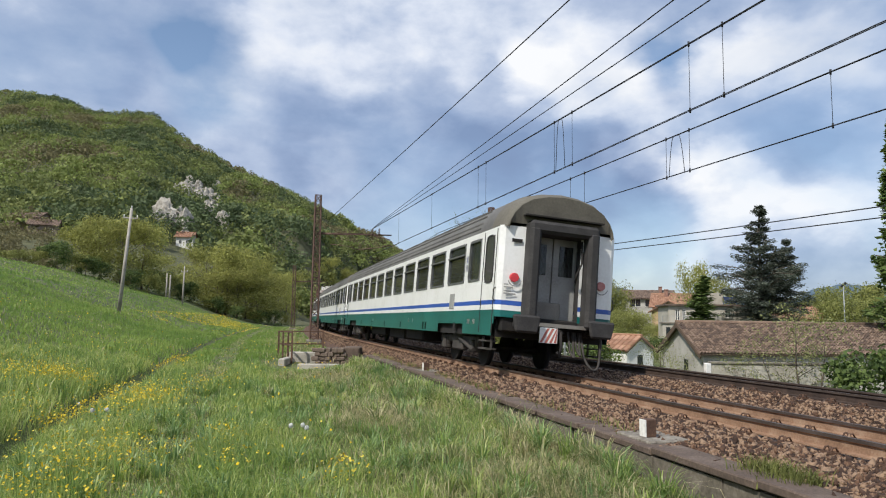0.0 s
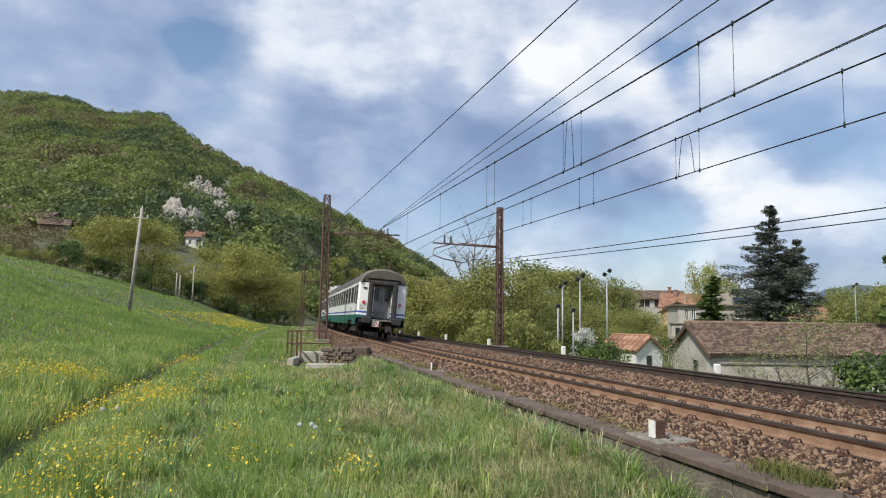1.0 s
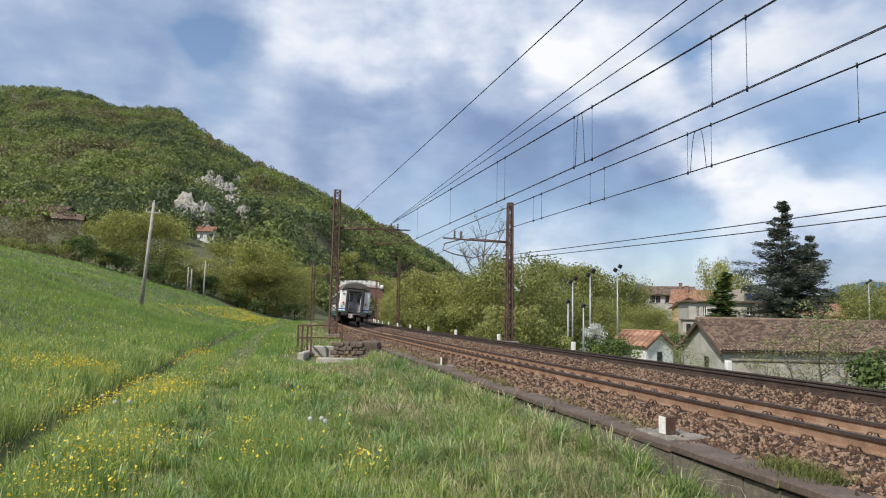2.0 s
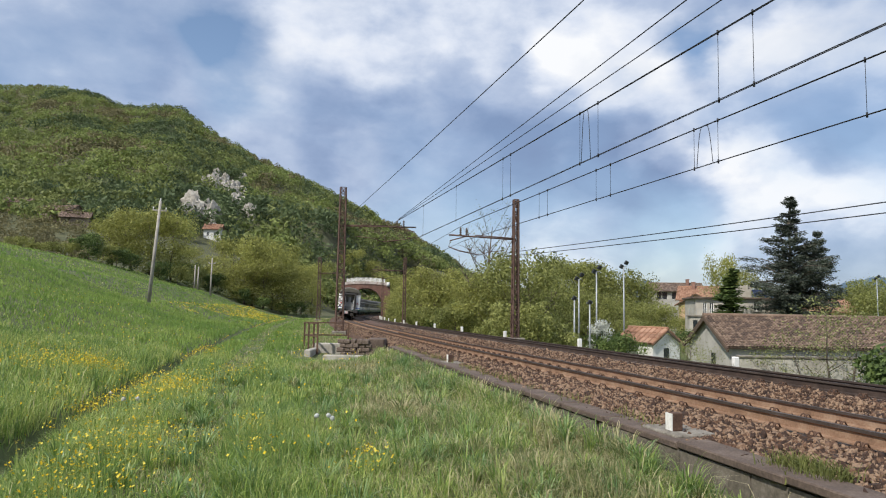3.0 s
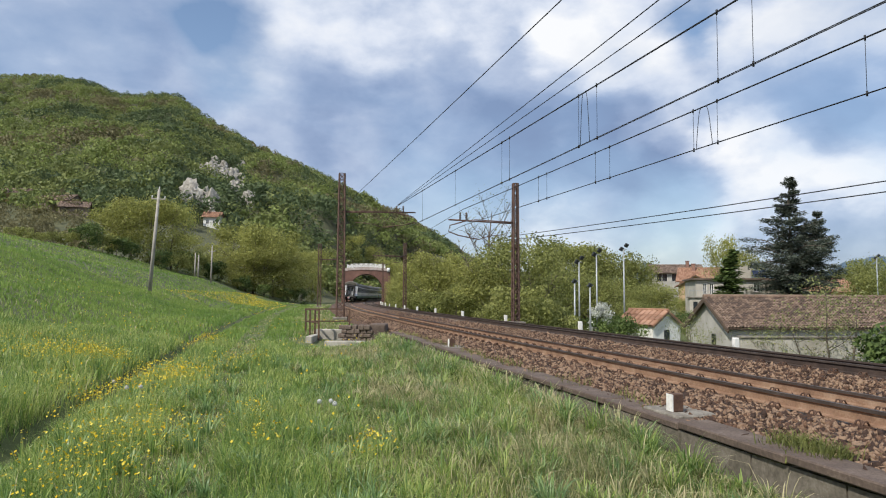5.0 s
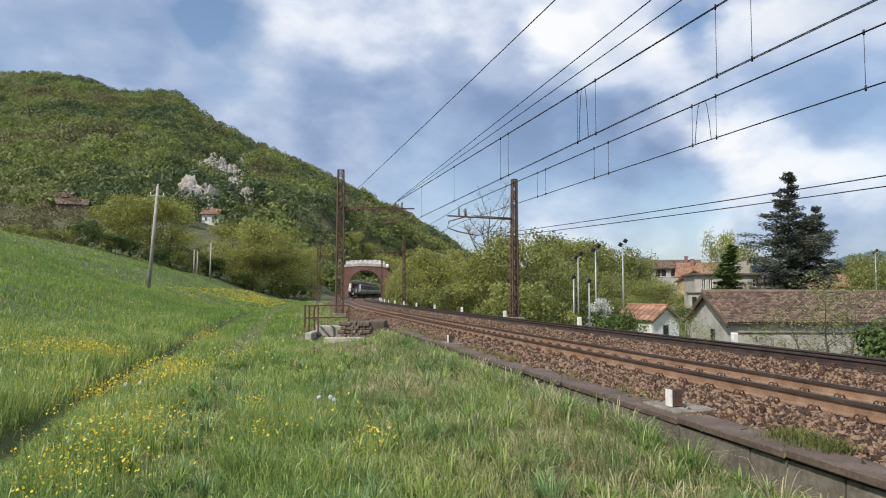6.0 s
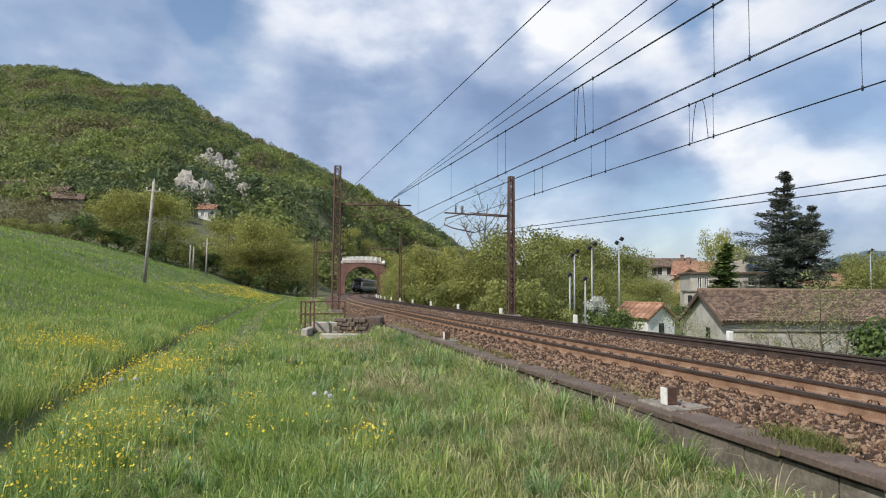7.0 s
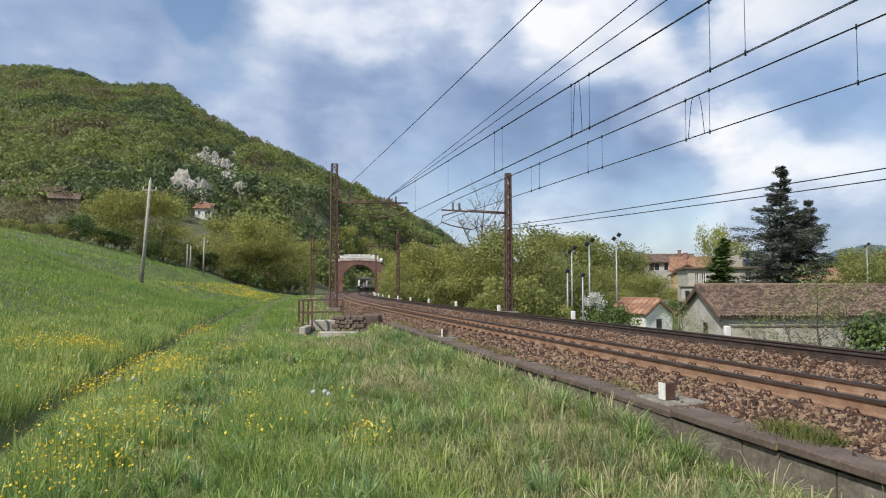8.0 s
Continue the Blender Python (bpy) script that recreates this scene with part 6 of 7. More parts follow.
def build_flowers():
    rng = np.random.default_rng(31)
    P = []
    for x, y, s, n in BUTTERCUPS:
        for _ in range(int(n * 4.2)):
            px_, py_ = x + rng.normal() * s * 0.5, y + rng.normal() * s * 0.75
            P.append((px_, py_, height(px_, py_) + rng.uniform(0.18, 0.38), rng.uniform(0.0065, 0.0095) * (1 + y * 0.03)))
    while len(P) < 5600:
        b, y = rng.uniform(-0.42, -0.22), rng.uniform(58, 120)
        x = b * y
        if noise.noise((x * 0.12, y * 0.05, 1)) < -0.15 or not -17 < near_line(x, y)[1] < -8.8:
            continue
        P.append((x, y, height(x, y) + 0.22, 0.011 + 0.00032 * y))
    while len(P) < 6000:
        b, y = rng.uniform(-0.62, -0.1), rng.uniform(6, 40)
        P.append((b * y, y, height(b * y, y) + 0.3, 0.010 + 0.0004 * y))
    P = np.array(P)
    n = len(P)
    ring = np.array([(math.cos(a), math.sin(a), 0.55 * (i % 2)) for i, a in enumerate(np.linspace(0, 2 * np.pi, 10, endpoint=False))])
    tilt = rng.normal(size=(n, 2)) * 0.5
    v = ring[None] * P[:, None, 3:4]
    v[:, :, 2] += v[:, :, 0] * tilt[:, :1] + v[:, :, 1] * tilt[:, 1:]
    cen = np.concatenate([P[:, None, :3], P[:, None, :3] + v], 1)
    f = np.array([(0, 1 + i, 1 + (i + 1) % 10) for i in range(10)])[None] + 11 * np.arange(n)[:, None, None]
    numpy_mesh("buttercups", cen.reshape(-1, 3), f.reshape(-1, 3), L["yellow"], "small yellow buttercups scattered through the meadow", "flowers")
    near = P[P[:, 1] < 24]
    v, f = blades(rng, near[:, :3] - np.array((0, 0, 0.3)), np.full(len(near), 0.3), np.full(len(near), 0.006), np.full(len(near), 0.03))
    numpy_mesh("flower_stems", v, f, L["grass"], "thin green stems of the buttercups", "flowers")
    for x, y in ((-1.66, 8.75), (-1.52, 8.8), (-1.44, 8.62), (-4.49, 9.5), (-4.35, 9.62), (-5.9, 12.0)):
        t = thing("dandelion", "white dandelion seed head in the grass", "flower", "dandelion clocks", Matrix.Translation((x, y, height(x, y))))
        bm = bmesh.new()
        polytube(bm, [(0, 0, 0), (0.01, 0, 0.14), (0.0, 0.01, 0.27)], 0.005, 5)
        part("stem", bm, L["grass"], t)
        bm = bmesh.new()
        for i in range(70):
            d = Vector((random.gauss(0, 1), random.gauss(0, 1), random.gauss(0, 1))).normalized()
            q = d.orthogonal().normalized() * 0.012
            c = Vector((0, 0.01, 0.29)) + d * 0.028
            r = d.cross(q)
            bm.faces.new([bm.verts.new(c + o) for o in (q, r, -q, -r)])
        part("seed_head", bm, L["puff"], t)


build_grass()
build_flowers()


# ---------------------------------------------------------------- buildings
B = dict(
    plaster=surface("grey_plaster", (0.42, 0.40, 0.36), (0.27, 0.25, 0.22), (0.55, 0.53, 0.49), rough=0.9, scale=0.8, fine=14.0, bump=0.2, bump_dist=0.006),
    cream=surface("cream_plaster", (0.45, 0.42, 0.36), (0.33, 0.3, 0.25), (0.55, 0.52, 0.46), rough=0.9, scale=0.8, fine=14.0, bump=0.2, bump_dist=0.006),
    chalk=surface("whitewash", (0.74, 0.73, 0.69), (0.55, 0.53, 0.49), (0.8, 0.8, 0.78), rough=0.9, scale=0.8, fine=14.0, bump=0.2, bump_dist=0.006),
    stonework=surface("brown_rubble_wall", (0.2, 0.16, 0.125), (0.11, 0.09, 0.07), (0.3, 0.25, 0.2), rough=0.95, scale=1.5, fine=8.0, bump=0.5, bump_dist=0.03),
    ochre=surface("ochre_plaster", (0.52, 0.36, 0.22), (0.38, 0.26, 0.16), (0.6, 0.44, 0.3), rough=0.9, scale=0.8, fine=14.0, bump=0.2, bump_dist=0.006),
    tile=surface("old_clay_tile", (0.165, 0.11, 0.08), (0.095, 0.066, 0.05), (0.26, 0.185, 0.135), rough=0.9, scale=1.2, fine=12.0, bump=0.3, bump_dist=0.01, island=0.5),
    orange=surface("orange_clay_tile", (0.34, 0.18, 0.11), (0.24, 0.125, 0.075), (0.43, 0.25, 0.165), rough=0.9, scale=1.2, fine=12.0, bump=0.3, bump_dist=0.01, island=0.4),
    timber=surface("eave_timber", (0.10, 0.07, 0.05), rough=0.9, scale=3.0, fine=30.0, bump=0.2),
    panel=surface("solar_cell", (0.03, 0.05, 0.12), (0.02, 0.035, 0.09), (0.05, 0.08, 0.16), rough=0.15, scale=2.0, fine=10.0, bump=0.0),
    lamphead=surface("floodlight_black", (0.03, 0.032, 0.035), rough=0.5, scale=3.0, fine=30.0, bump=0.05),
)


def pane_glass():
    g = bpy.data.materials.new("dark_pane")
    g.use_nodes = True
    b = g.node_tree.nodes["Principled BSDF"]
    b.inputs["Base Color"].default_value, b.inputs["Roughness"].default_value = (0.03, 0.035, 0.04, 1), 0.08
    return g


B["pane"] = pane_glass()


def roof_slope(name, parent, mat, a, b, c, d, cols, rows):
    """A tiled slope: eave from a to b, ridge from d to c. Half-round tiles in overlapping courses."""
    a, b, c, d = Vector(a), Vector(b), Vector(c), Vector(d)
    nrm = (b - a).cross(d - a).normalized()
    bm = bmesh.new()
    for p, q, r, s in ((a, b, c, d),):
        lo = [bm.verts.new(v - nrm * 0.08) for v in (p, q, r, s)]
        hi = [bm.verts.new(v) for v in (p, q, r, s)]
        bm.faces.new(hi)
        bm.faces.new(lo[::-1])
        for i in range(4):
            bm.faces.new((lo[i], lo[(i + 1) % 4], hi[(i + 1) % 4], hi[i]))
    bmesh.ops.recalc_face_normals(bm, faces=bm.faces)
    slope = part(name, bm, mat, parent)
    vs, fs = [], []
    rng = random.Random(cols * 7 + rows)
    for j in range(rows):
        v0, v1 = j / rows, min(1.0, (j + 1.18) / rows)
        for i in range(cols):
            u0, u1 = (i + 0.08) / cols, (i + 0.92) / cols
            lift = 0.02 + rng.uniform(-0.008, 0.014)
            base = len(vs)
            for v, extra in ((v0, 0.03), (v1, 0.0)):
                left, right = a.lerp(d, v), b.lerp(c, v)
                for u, hgt in ((u0, 0.0), ((u0 * 2 + u1) / 3, 0.055), ((u0 + u1 * 2) / 3, 0.055), (u1, 0.0)):
                    vs.append(left.lerp(right, u) + nrm * (hgt + lift + extra))
            for k in range(3):
                fs.append((base + k, base + k + 1, base + k + 5, base + k + 4))
            fs.append((base, base + 1, base + 2, base + 3))
    if nrm.z < 0:
        fs = [f[::-1] for f in fs]
    numpy_mesh("roof_tiles", [tuple(v) for v in vs], fs, mat, parent=slope)
    return slope


def wall_block(bm, w, d, z0, z1, holes=()):
    """Four walls of a block; front (y = 0) with openings (x0, x1, za, zb)."""
    xs = sorted({0, w} | {v for h in holes for v in h[:2]})
    zs = sorted({z0, z1} | {v for h in holes for v in h[2:]})
    for xa, xb in zip(xs, xs[1:]):
        for za, zb in zip(zs, zs[1:]):
            if any(h[0] <= xa and xb <= h[1] and h[2] <= za and zb <= h[3] for h in holes):
                continue
            bm.faces.new([bm.verts.new(p) for p in ((xa, 0, za), (xb, 0, za), (xb, 0, zb), (xa, 0, zb))])
    for h in holes:
        x0, x1, za, zb = h
        for p, q in (((x0, za), (x1, za)), ((x1, za), (x1, zb)), ((x1, zb), (x0, zb)), ((x0, zb), (x0, za))):
            bm.faces.new([bm.verts.new(v) for v in ((p[0], 0, p[1]), (q[0], 0, q[1]), (q[0], 0.22, q[1]), (p[0], 0.22, p[1]))])
    for pts in (((0, 0), (0, d)), ((w, 0), (w, d)), ((0, d), (w, d))):
        bm.faces.new([bm.verts.new(v) for v in ((*pts[0], z0), (*pts[1], z0), (*pts[1], z1), (*pts[0], z1))])
    bmesh.ops.remove_doubles(bm, verts=bm.verts, dist=0.001)


def add_window(house, x0, x1, za, zb, panes=2):
    bm = bmesh.new()
    for xa, xb, a, b in ((x0, x0 + 0.07, za, zb), (x1 - 0.07, x1, za, zb), (x0 + 0.07, x1 - 0.07, za, za + 0.07), (x0 + 0.07, x1 - 0.07, zb - 0.07, zb)):
        box(bm, (xa, 0.08, a), (xb, 0.16, b))
    for k in range(1, panes):
        x = x0 + (x1 - x0) * k / panes
        box(bm, (x - 0.035, 0.09, za + 0.07), (x + 0.035, 0.15, zb - 0.07))
    win = part("window", bm, M["white"], house)
    bm = bmesh.new()
    bm.faces.new([bm.verts.new(p) for p in ((x0 + 0.02, 0.13, za + 0.02), (x1 - 0.02, 0.13, za + 0.02), (x1 - 0.02, 0.13, zb - 0.02), (x0 + 0.02, 0.13, zb - 0.02))])
    part("pane", bm, B["pane"], win)
    bm = bmesh.new()
    box(bm, (x0 - 0.08, -0.08, za - 0.08), (x1 + 0.08, 0.1, za), bevel=0.01)
    part("sill", bm, M["concrete"], win)


def gabled(name, label, at, w, d, base, eave, ridge, wall, roof, holes=(), over=0.4, cols=30, rows=12, chimney=None):
    """A house with its ridge along x; front eave at y = 0."""
    h = thing(name, label, "house", "buildings in the valley", at)
    bm = bmesh.new()
    wall_block(bm, w, d, base, eave, holes)
    for x in (0, w):
        bm.faces.new([bm.verts.new(p) for p in ((x, 0, eave), (x, d, eave), (x, d / 2, ridge))])
    bmesh.ops.recalc_face_normals(bm, faces=bm.faces)
    part("wall", bm, wall, h)
    k = (ridge - eave) / (d / 2)
    e = eave - over * k
    roof_slope("roof", h, roof, (-over, -over, e + 0.1), (w + over, -over, e + 0.1), (w + over, d / 2, ridge + 0.1), (-over, d / 2, ridge + 0.1), cols, rows)
    roof_slope("roof", h, roof, (w + over, d + over, e + 0.1), (-over, d + over, e + 0.1), (-over, d / 2, ridge + 0.1), (w + over, d / 2, ridge + 0.1), cols // 2, rows // 2)
    for x in (-over, w + over - 0.08):
        bm = bmesh.new()
        for y0, z0, y1, z1 in ((-over, e - 0.06, d / 2, ridge - 0.06), (d + over, e - 0.06, d / 2, ridge - 0.06)):
            bar(bm, (x + 0.04, y0, z0), (x + 0.04, y1, z1), 0.07, 0.14)
        part("bargeboard", bm, B["timber"], h)
    bm = bmesh.new()
    tube(bm, (-over, d / 2, ridge + 0.14), (w + over, d / 2, ridge + 0.14), 0.11, n=8)
    part("ridge_tiles", bm, roof, h)
    for o in holes:
        add_window(h, *o)
    if chimney:
        cx_, cy_ = chimney
        bm = bmesh.new()
        box(bm, (cx_ - 0.3, cy_ - 0.3, eave), (cx_ + 0.3, cy_ + 0.3, ridge + 0.8), bevel=0.02)
        box(bm, (cx_ - 0.38, cy_ - 0.38, ridge + 0.8), (cx_ + 0.38, cy_ + 0.38, ridge + 0.92))
        part("chimney", bm, M["brick"], h)
    return h


def build_town():
    # long tiled shed beside the line
    shed = gabled("tiled_shed", "long grey plastered shed with a mossy brown tiled roof", Matrix.Translation((13.1, 32.0, 0)) @ Matrix.Rotation(radians(2), 4, "Z"), 13.0, 4.9, -4.0, -0.30, 1.0, B["plaster"], B["tile"], over=0.25, cols=84, rows=20)
    bm = bmesh.new()
    bm.faces.new([bm.verts.new(p) for p in ((-0.02, 1.6, -1.6), (-0.02, 2.1, -1.6), (-0.02, 2.1, -0.7), (-0.02, 1.6, -0.7))])
    part("vent_opening", bm, B["pane"], shed)
    w = thing("garden_wall", "pale rendered garden wall stained and overgrown", "wall")
    bm = bmesh.new()
    box(bm, (12.3, 29.0, -4.0), (18.2, 29.3, -0.62), bevel=0.03)
    part("wall_body", bm, B["cream"], w)
    bm = bmesh.new()
    box(bm, (12.25, 28.95, -0.62), (18.25, 29.35, -0.52), bevel=0.02)
    part("coping", bm, M["concrete"], w)
    # white hut with an orange roof
    hut = gabled("garden_hut", "small whitewashed hut with an orange tiled roof", Matrix.Translation((18.3, 54.4, 0)) @ Matrix.Rotation(radians(118), 4, "Z"), 4.0, 2.9, -4.2, -1.1, -0.1, B["chalk"], B["orange"], over=0.22, cols=16, rows=7)
    bm = bmesh.new()
    box(bm, (-0.03, 1.2, -3.4), (0.0, 1.75, -1.5))
    part("door", bm, B["pane"], hut)
    # houses on the rise
    gabled("village_house", "ochre village house with a weathered tiled roof", Matrix.Translation((41.0, 122.0, 0.9)) @ Matrix.Rotation(radians(-24), 4, "Z"), 8.5, 8.0, -5.0, 3.0, 5.2, B["ochre"], B["orange"], ((0.9, 1.9, 0.6, 2.0), (3.6, 4.6, 0.6, 2.0), (6.4, 7.4, 0.6, 2.0)), 0.6, 30, 12, (2.2, 3.2))
    gabled("village_house", "pale village house with an orange tiled roof", Matrix.Translation((44.5, 114.0, 0.9)) @ Matrix.Rotation(radians(40), 4, "Z"), 7.5, 7.0, -5.0, 2.0, 3.8, B["ochre"], B["orange"], ((1.0, 2.0, 0.9, 2.3), (4.6, 5.6, 0.9, 2.3)), 0.5, 26, 11)
    gabled("village_house", "brown-roofed village house with an open loggia", Matrix.Translation((41.6, 140.0, 0.9)) @ Matrix.Rotation(radians(-8), 4, "Z"), 10.0, 8.0, -5.0, 5.0, 6.6, B["plaster"], B["tile"], ((0.8, 3.0, 3.2, 4.8), (3.8, 6.2, 3.2, 4.8), (7.0, 9.2, 3.2, 4.8)), 0.6, 30, 12, (7.5, 3.0))
    gabled("village_house", "terracotta-roofed house behind the cedar", Matrix.Translation((50.0, 96.0, 0)) @ Matrix.Rotation(radians(12), 4, "Z"), 9.0, 7.0, -5.0, 1.9, 3.6, B["ochre"], B["orange"], ((1.2, 2.2, 0.0, 1.3), (5.4, 6.4, 0.0, 1.3)), 0.5, 26, 11)
    # flat-roofed pale house with terrace
    h = thing("flat_roofed_house", "pale two-storey house with flat roof and solar panels", "house", "buildings in the valley", Matrix.Translation((27.0, 75.0, 0)) @ Matrix.Rotation(radians(-10), 4, "Z"))
    holes = ((0.75, 1.2, 1.3, 2.55), (1.45, 1.9, 1.3, 2.55), (5.95, 6.65, 1.6, 2.65), (3.6, 4.4, 1.2, 2.3))
    bm = bmesh.new()
    wall_block(bm, 8.4, 7.0, -5.0, 2.9, holes)
    bm.faces.new([bm.verts.new(p) for p in ((0, 0, 2.9), (8.4, 0, 2.9), (8.4, 7, 2.9), (0, 7, 2.9))])
    bmesh.ops.recalc_face_normals(bm, faces=bm.faces)
    part("wall", bm, B["cream"], h)
    for o in holes:
        add_window(h, *o)
    bm = bmesh.new()
    box(bm, (-0.3, -0.35, 2.9), (8.7, 7.3, 3.1), bevel=0.02)
    part("roof_slab", bm, M["cap"], h)
    bm = bmesh.new()
    box(bm, (-1.0, -1.4, 0.92), (2.2, 0, 1.08), bevel=0.02)
    part("balcony_slab", bm, M["concrete"], h)
    bm = bmesh.new()
    box(bm, (-0.85, -1.25, -5.0), (2.05, 0, 0.92), bevel=0.02)
    porch = part("porch_wall", bm, B["cream"], h)
    for x in (-0.5, 0.15):
        bm = bmesh.new()
        box(bm, (x, -1.27, -0.5), (x + 0.45, -1.24, 0.55))
        part("pane", bm, B["pane"], porch)
    bm = bmesh.new()
    for k in range(9):
        bar(bm, (-0.85 + k * 0.36, -1.25, 1.06), (-0.85 + k * 0.36, -1.25, 1.75), 0.03)
    bar(bm, (-0.85, -1.25, 1.75), (2.03, -1.25, 1.75), 0.04)
    part("balcony_rail", bm, M["galv"], h)
    bm = bmesh.new()
    box(bm, (4.9, 2.5, 3.1), (6.4, 5.5, 4.5), bevel=0.02)
    part("stair_head", bm, B["cream"], h)
    for k in range(3):
        bm = bmesh.new()
        box(bm, (6.2 + k * 0.75, 0, -0.02), (6.9 + k * 0.75, 1.4, 0.03), Matrix.Translation((0, 0.5, 3.25)) @ Matrix.Rotation(radians(32), 4, "X"))
        part("solar_panel", bm, B["panel"], h)
    # farm on the far side of the meadow and the white house under the cliff
    for b, rise, w, turn, label, wall, roof in ((-0.672, 0.134, 9.0, 10, "low farmhouse with a brown tiled roof", B["ochre"], B["tile"]), (-0.618, 0.122, 13.0, -12, "farmhouse with a wide brown tiled roof", B["stonework"], B["tile"]),
                                                (-0.582, 0.113, 8.0, 20, "farm building with a brown tiled roof", B["stonework"], B["tile"]), (-0.367, 0.098, 5.5, 8, "small white house under the pale cliff", B["chalk"], B["orange"])):
        y = 150.0
        while y < 500 and (height(b * y, y) - EYE) / y < rise:
            y += 2
        x = b * y
        gabled("hill_house", label, Matrix.Translation((x, y, height(x, y))) @ Matrix.Rotation(radians(turn), 4, "Z"), w, 6.0, -3.0, 3.4, 5.2, wall, roof, ((1.0, 1.9, 1.0, 2.2), (w - 2.2, w - 1.3, 1.0, 2.2)), 0.6, 22, 10)
    # ridges at the end of the valley; their blue is distance haze put into the colour
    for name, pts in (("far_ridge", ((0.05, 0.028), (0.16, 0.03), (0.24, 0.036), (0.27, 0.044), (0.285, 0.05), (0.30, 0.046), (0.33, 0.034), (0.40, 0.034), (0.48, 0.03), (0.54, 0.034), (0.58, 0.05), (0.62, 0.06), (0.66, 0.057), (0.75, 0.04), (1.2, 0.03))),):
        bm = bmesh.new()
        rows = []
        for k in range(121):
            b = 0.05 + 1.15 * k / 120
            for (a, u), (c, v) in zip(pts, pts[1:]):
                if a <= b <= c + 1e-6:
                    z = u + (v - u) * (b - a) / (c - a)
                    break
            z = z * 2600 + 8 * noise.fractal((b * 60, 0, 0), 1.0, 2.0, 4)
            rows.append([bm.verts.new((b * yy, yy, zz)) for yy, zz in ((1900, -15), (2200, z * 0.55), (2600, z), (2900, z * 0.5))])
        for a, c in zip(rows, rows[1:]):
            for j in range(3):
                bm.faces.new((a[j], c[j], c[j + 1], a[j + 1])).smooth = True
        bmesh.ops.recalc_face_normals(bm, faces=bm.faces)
        tagged(part(name, bm, surface("haze_blue_ridge", (0.06, 0.105, 0.15), (0.045, 0.08, 0.12), (0.08, 0.13, 0.175), rough=1.0, scale=0.004, fine=0.05, bump=0.0)), "distant wooded ridge beyond the valley, distance haze painted in as blue", "ridge", kind="structure")


build_town()


# ---------------------------------------------------------------- poles, markers and small things
def floodlight(x, y, top, heads=2, label="slim pale floodlight pole with dark lamps"):
    z0 = height(x, y)
    t = thing("floodlight_pole", label, "lamp post", "floodlight poles", Matrix.Translation((x, y, z0)))
    bm = bmesh.new()
    tube(bm, (0, 0, -0.2), (0, 0, top - z0), 0.085, 0.055, 10)
    part("pole", bm, M["galv"], t)
    bm = bmesh.new()
    bar(bm, (-0.25, 0, top - z0), (0.25, 0, top - z0), 0.06)
    part("crossbar", bm, M["galv"], t)
    for k in range(heads):
        bm = bmesh.new()
        box(bm, (-0.17, -0.09, -0.17), (0.17, 0.09, 0.17), pose((-0.18 + 0.42 * k) if heads > 1 else 0, 0, top - z0 + 0.02 + 0.32 * k, 25, 20, 30), bevel=0.03)
        part("lamp_head", bm, B["lamphead"], t)


for _x, _d, _top in ((1091, 58, 5.1), (1012, 56, 3.9), (1043, 54, 4.4), (1535, 86, 6.0)):
    floodlight(see(_x, _d), _d, _top)
for _x, _d, _top in ((1004, 52, 2.2), (1031, 52, 1.9)):
    floodlight(see(_x, _d), _d, _top, 1, "thin pale pole with a single lamp")


def utility_pole(x, y, h, lean, label, cross=1):
    t = thing("utility_pole", label, "utility pole", "utility poles", Matrix.Translation((x, y, height(x, y))) @ pose(0, 0, 0, 0, lean, 0))
    bm = bmesh.new()
    tube(bm, (0, 0, -0.3), (0, 0, h), 0.15, 0.1, 12)
    part("pole", bm, M["polewood"], t)
    if cross:
        bm = bmesh.new()
        bar(bm, (-0.55, 0, h - 0.75), (0.55, 0, h - 0.75), 0.09)
        part("crossarm", bm, M["polewood"], t)
        for dx in (-0.5, 0.5, 0.0):
            bm = bmesh.new()
            z = h if dx == 0 else h - 0.7
            tube(bm, (dx, 0, z), (dx, 0, z + 0.2), 0.05, 0.035, 8)
            part("insulator", bm, M["white"], t)


utility_pole(see(251, 52), 52, 8.0, 3.6, "leaning weathered utility pole standing in the meadow")
utility_pole(see(360, 112), 112, 6.0, 0.5, "weathered utility pole beside the wood")
utility_pole(see(331, 116), 116, 4.2, 0, "twin short weathered post beside the wood", 0)
utility_pole(see(337, 116), 116, 4.0, 0, "twin short weathered post beside the wood", 0)


def marker(s):
    t = thing("marker_post", "short white concrete marker post beside the far track", "marker post", "marker posts", frame_at(s, APART + 2.4, -0.75))
    bm = bmesh.new()
    vs = box(bm, (-0.09, -0.06, -0.2), (0.09, 0.06, 0.86 if s > 20 else 0.78), bevel=0.02)
    part("post", bm, M["white"], t)


for _k in range(13):
    marker(16.7 + 10.3 * _k)


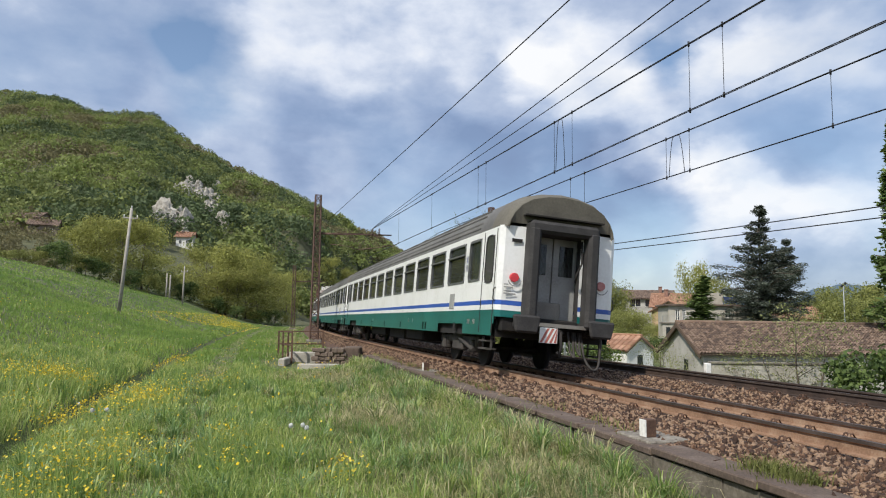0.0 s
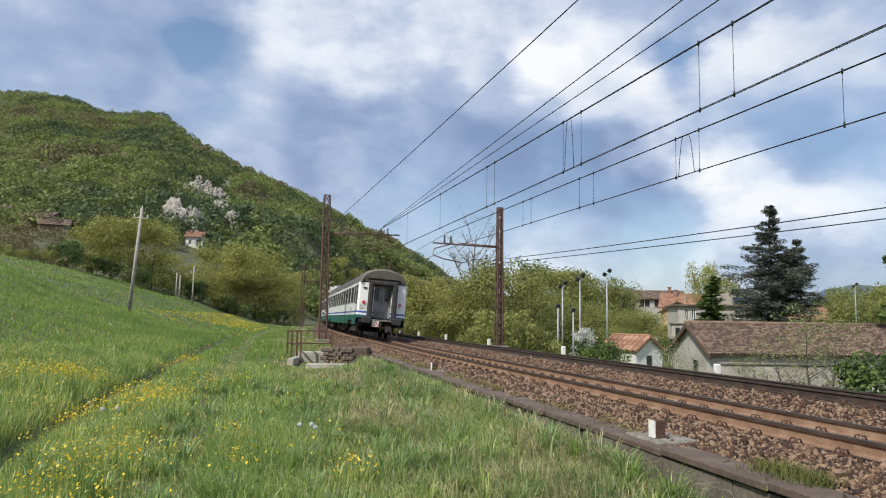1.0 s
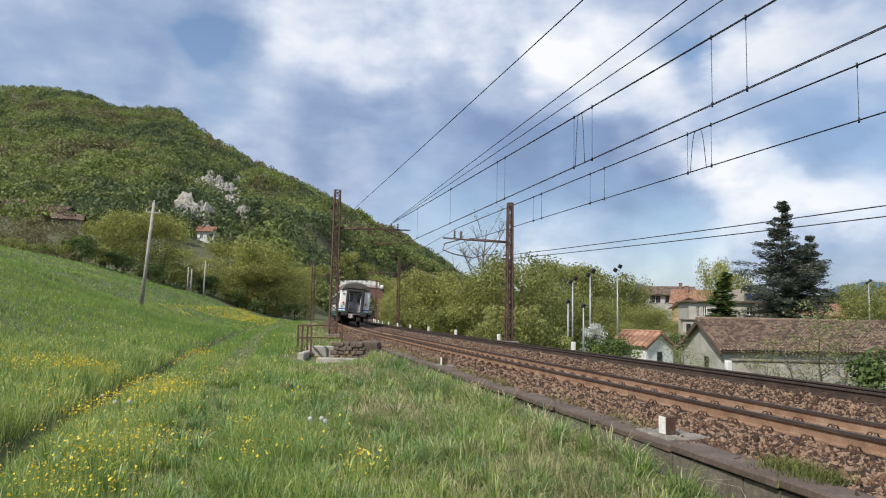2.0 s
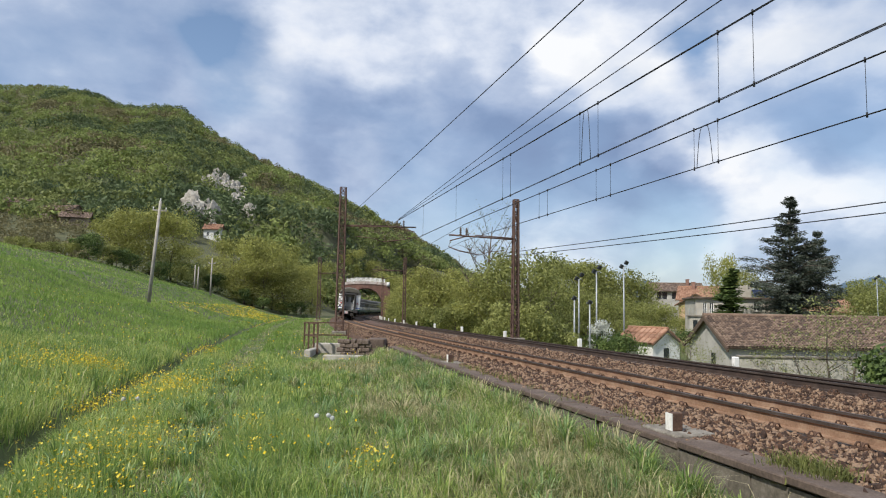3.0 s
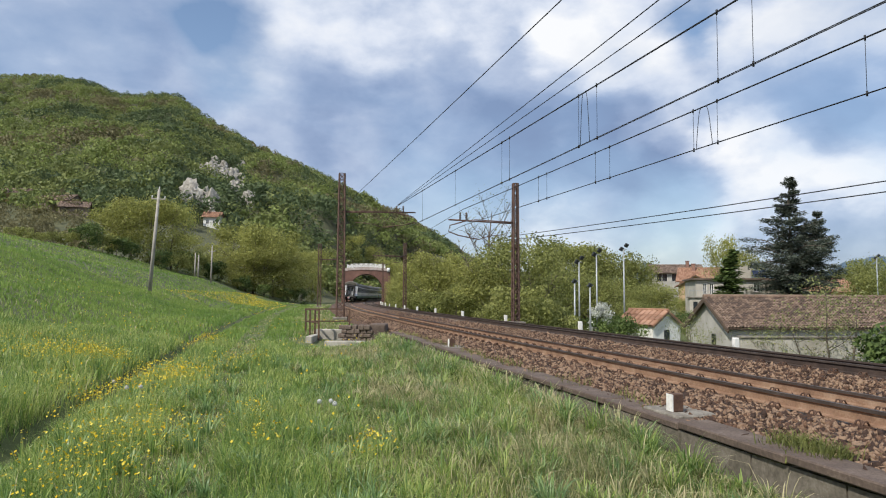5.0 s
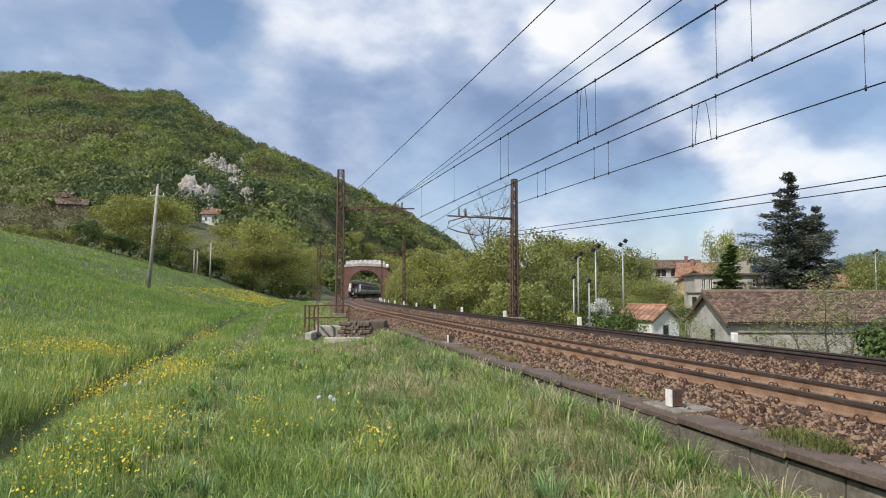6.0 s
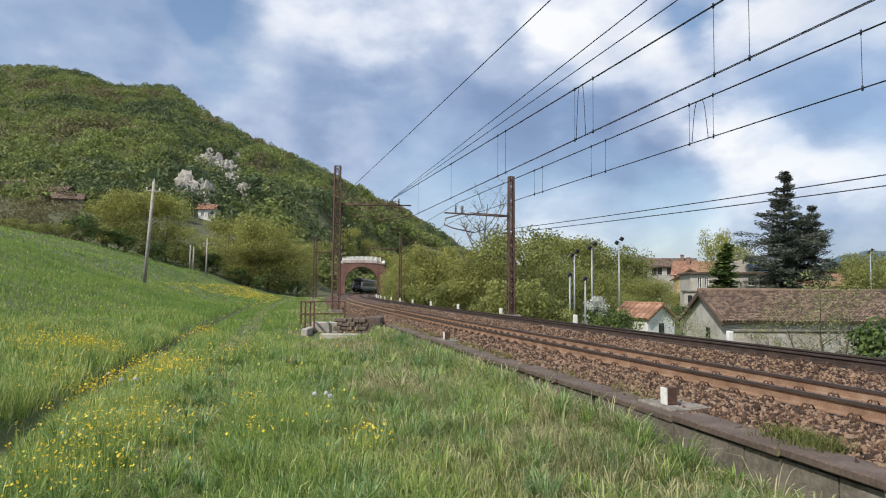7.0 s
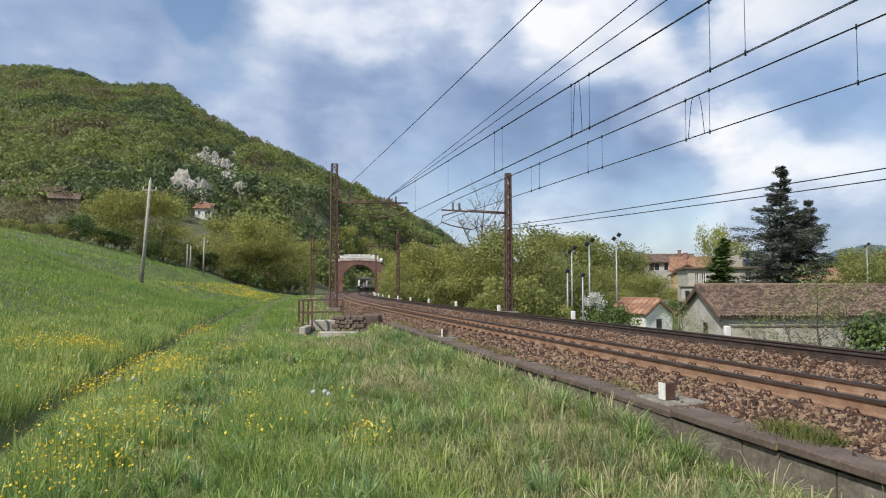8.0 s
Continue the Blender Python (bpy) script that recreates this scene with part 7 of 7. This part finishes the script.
def footing_block(s, lat):
    t = thing("sighting_block", "small concrete block on a slab, left face white, other sides in shade brown", "concrete block", "concrete blocks", frame_at(s, lat, -0.12))
    bm = bmesh.new()
    box(bm, (-0.16, -0.28, -0.06), (0.36, 0.42, 0.02), bevel=0.015)
    part("slab", bm, M["concrete"], t)
    # brown body colour holds the shade of the block's right side; left face white
    bm = bmesh.new()
    box(bm, (-0.06, -0.06, 0.02), (0.07, 0.06, 0.215), bevel=0.01)
    part("block", bm, M["iron"], t)
    bm = bmesh.new()
    box(bm, (-0.072, -0.06, 0.025), (-0.06, 0.06, 0.21))
    part("white_face", bm, M["white"], t)


footing_block(6.74, -2.2)
footing_block(16.6, -2.2)


def build_culvert():
    t = thing("culvert", "old stone culvert beside the line with concrete kerbs", "culvert")
    bm = bmesh.new()
    box(bm, (-5.3, 26.9, -1.0), (-3.95, 27.25, -0.22), bevel=0.03)
    box(bm, (-5.35, 25.3, -1.0), (-5.1, 26.88, -0.4), bevel=0.03)
    part("kerb", bm, M["kerb"], t)
    bm = bmesh.new()
    box(bm, (-4.6, 25.0, -1.0), (-3.1, 25.45, -0.56), bevel=0.03)
    part("kerb", bm, M["kerb"], t)
    rng = random.Random(8)
    for k in range(25):
        bm = bmesh.new()
        w, d, h = rng.uniform(0.2, 0.3), rng.uniform(0.3, 0.4), rng.uniform(0.15, 0.2)
        box(bm, (-w / 2, -d / 2, -h / 2), (w / 2, d / 2, h / 2), bevel=0.035)
        st = part("stone", bm, M["cap"], t)
        st.matrix_basis = pose(-4.1 + (k % 5) * 0.24 + (k // 5 % 2) * 0.1, 26.1 + rng.uniform(-0.05, 0.05), -0.72 + 0.155 * (k // 5), rng.uniform(-3, 3), rng.uniform(-3, 3), rng.uniform(-6, 6))
    bm = bmesh.new()
    box(bm, (-3.1, 26.0, -1.0), (-2.45, 27.2, 0.02), bevel=0.04)
    part("pier", bm, M["cap"], t)
    r = thing("railing", "rusty iron railing round the culvert", "railing")
    posts = ((-5.92, 28.0), (-5.62, 27.4), (-5.32, 26.9), (-5.05, 26.3), (-4.15, 28.2))
    for x, y in posts:
        bm = bmesh.new()
        bar(bm, (x, y, -0.75), (x, y, 0.57), 0.06)
        part("post", bm, M["iron"], r)
    for z in (0.55, 0.05):
        for a, b in (((-5.92, 28.0), (-5.05, 26.3)), ((-5.92, 28.0), (-4.15, 28.2))):
            bm = bmesh.new()
            bar(bm, (*a, z), (*b, z), 0.05)
            part("rail", bm, M["iron"], r)


build_culvert()


motions()
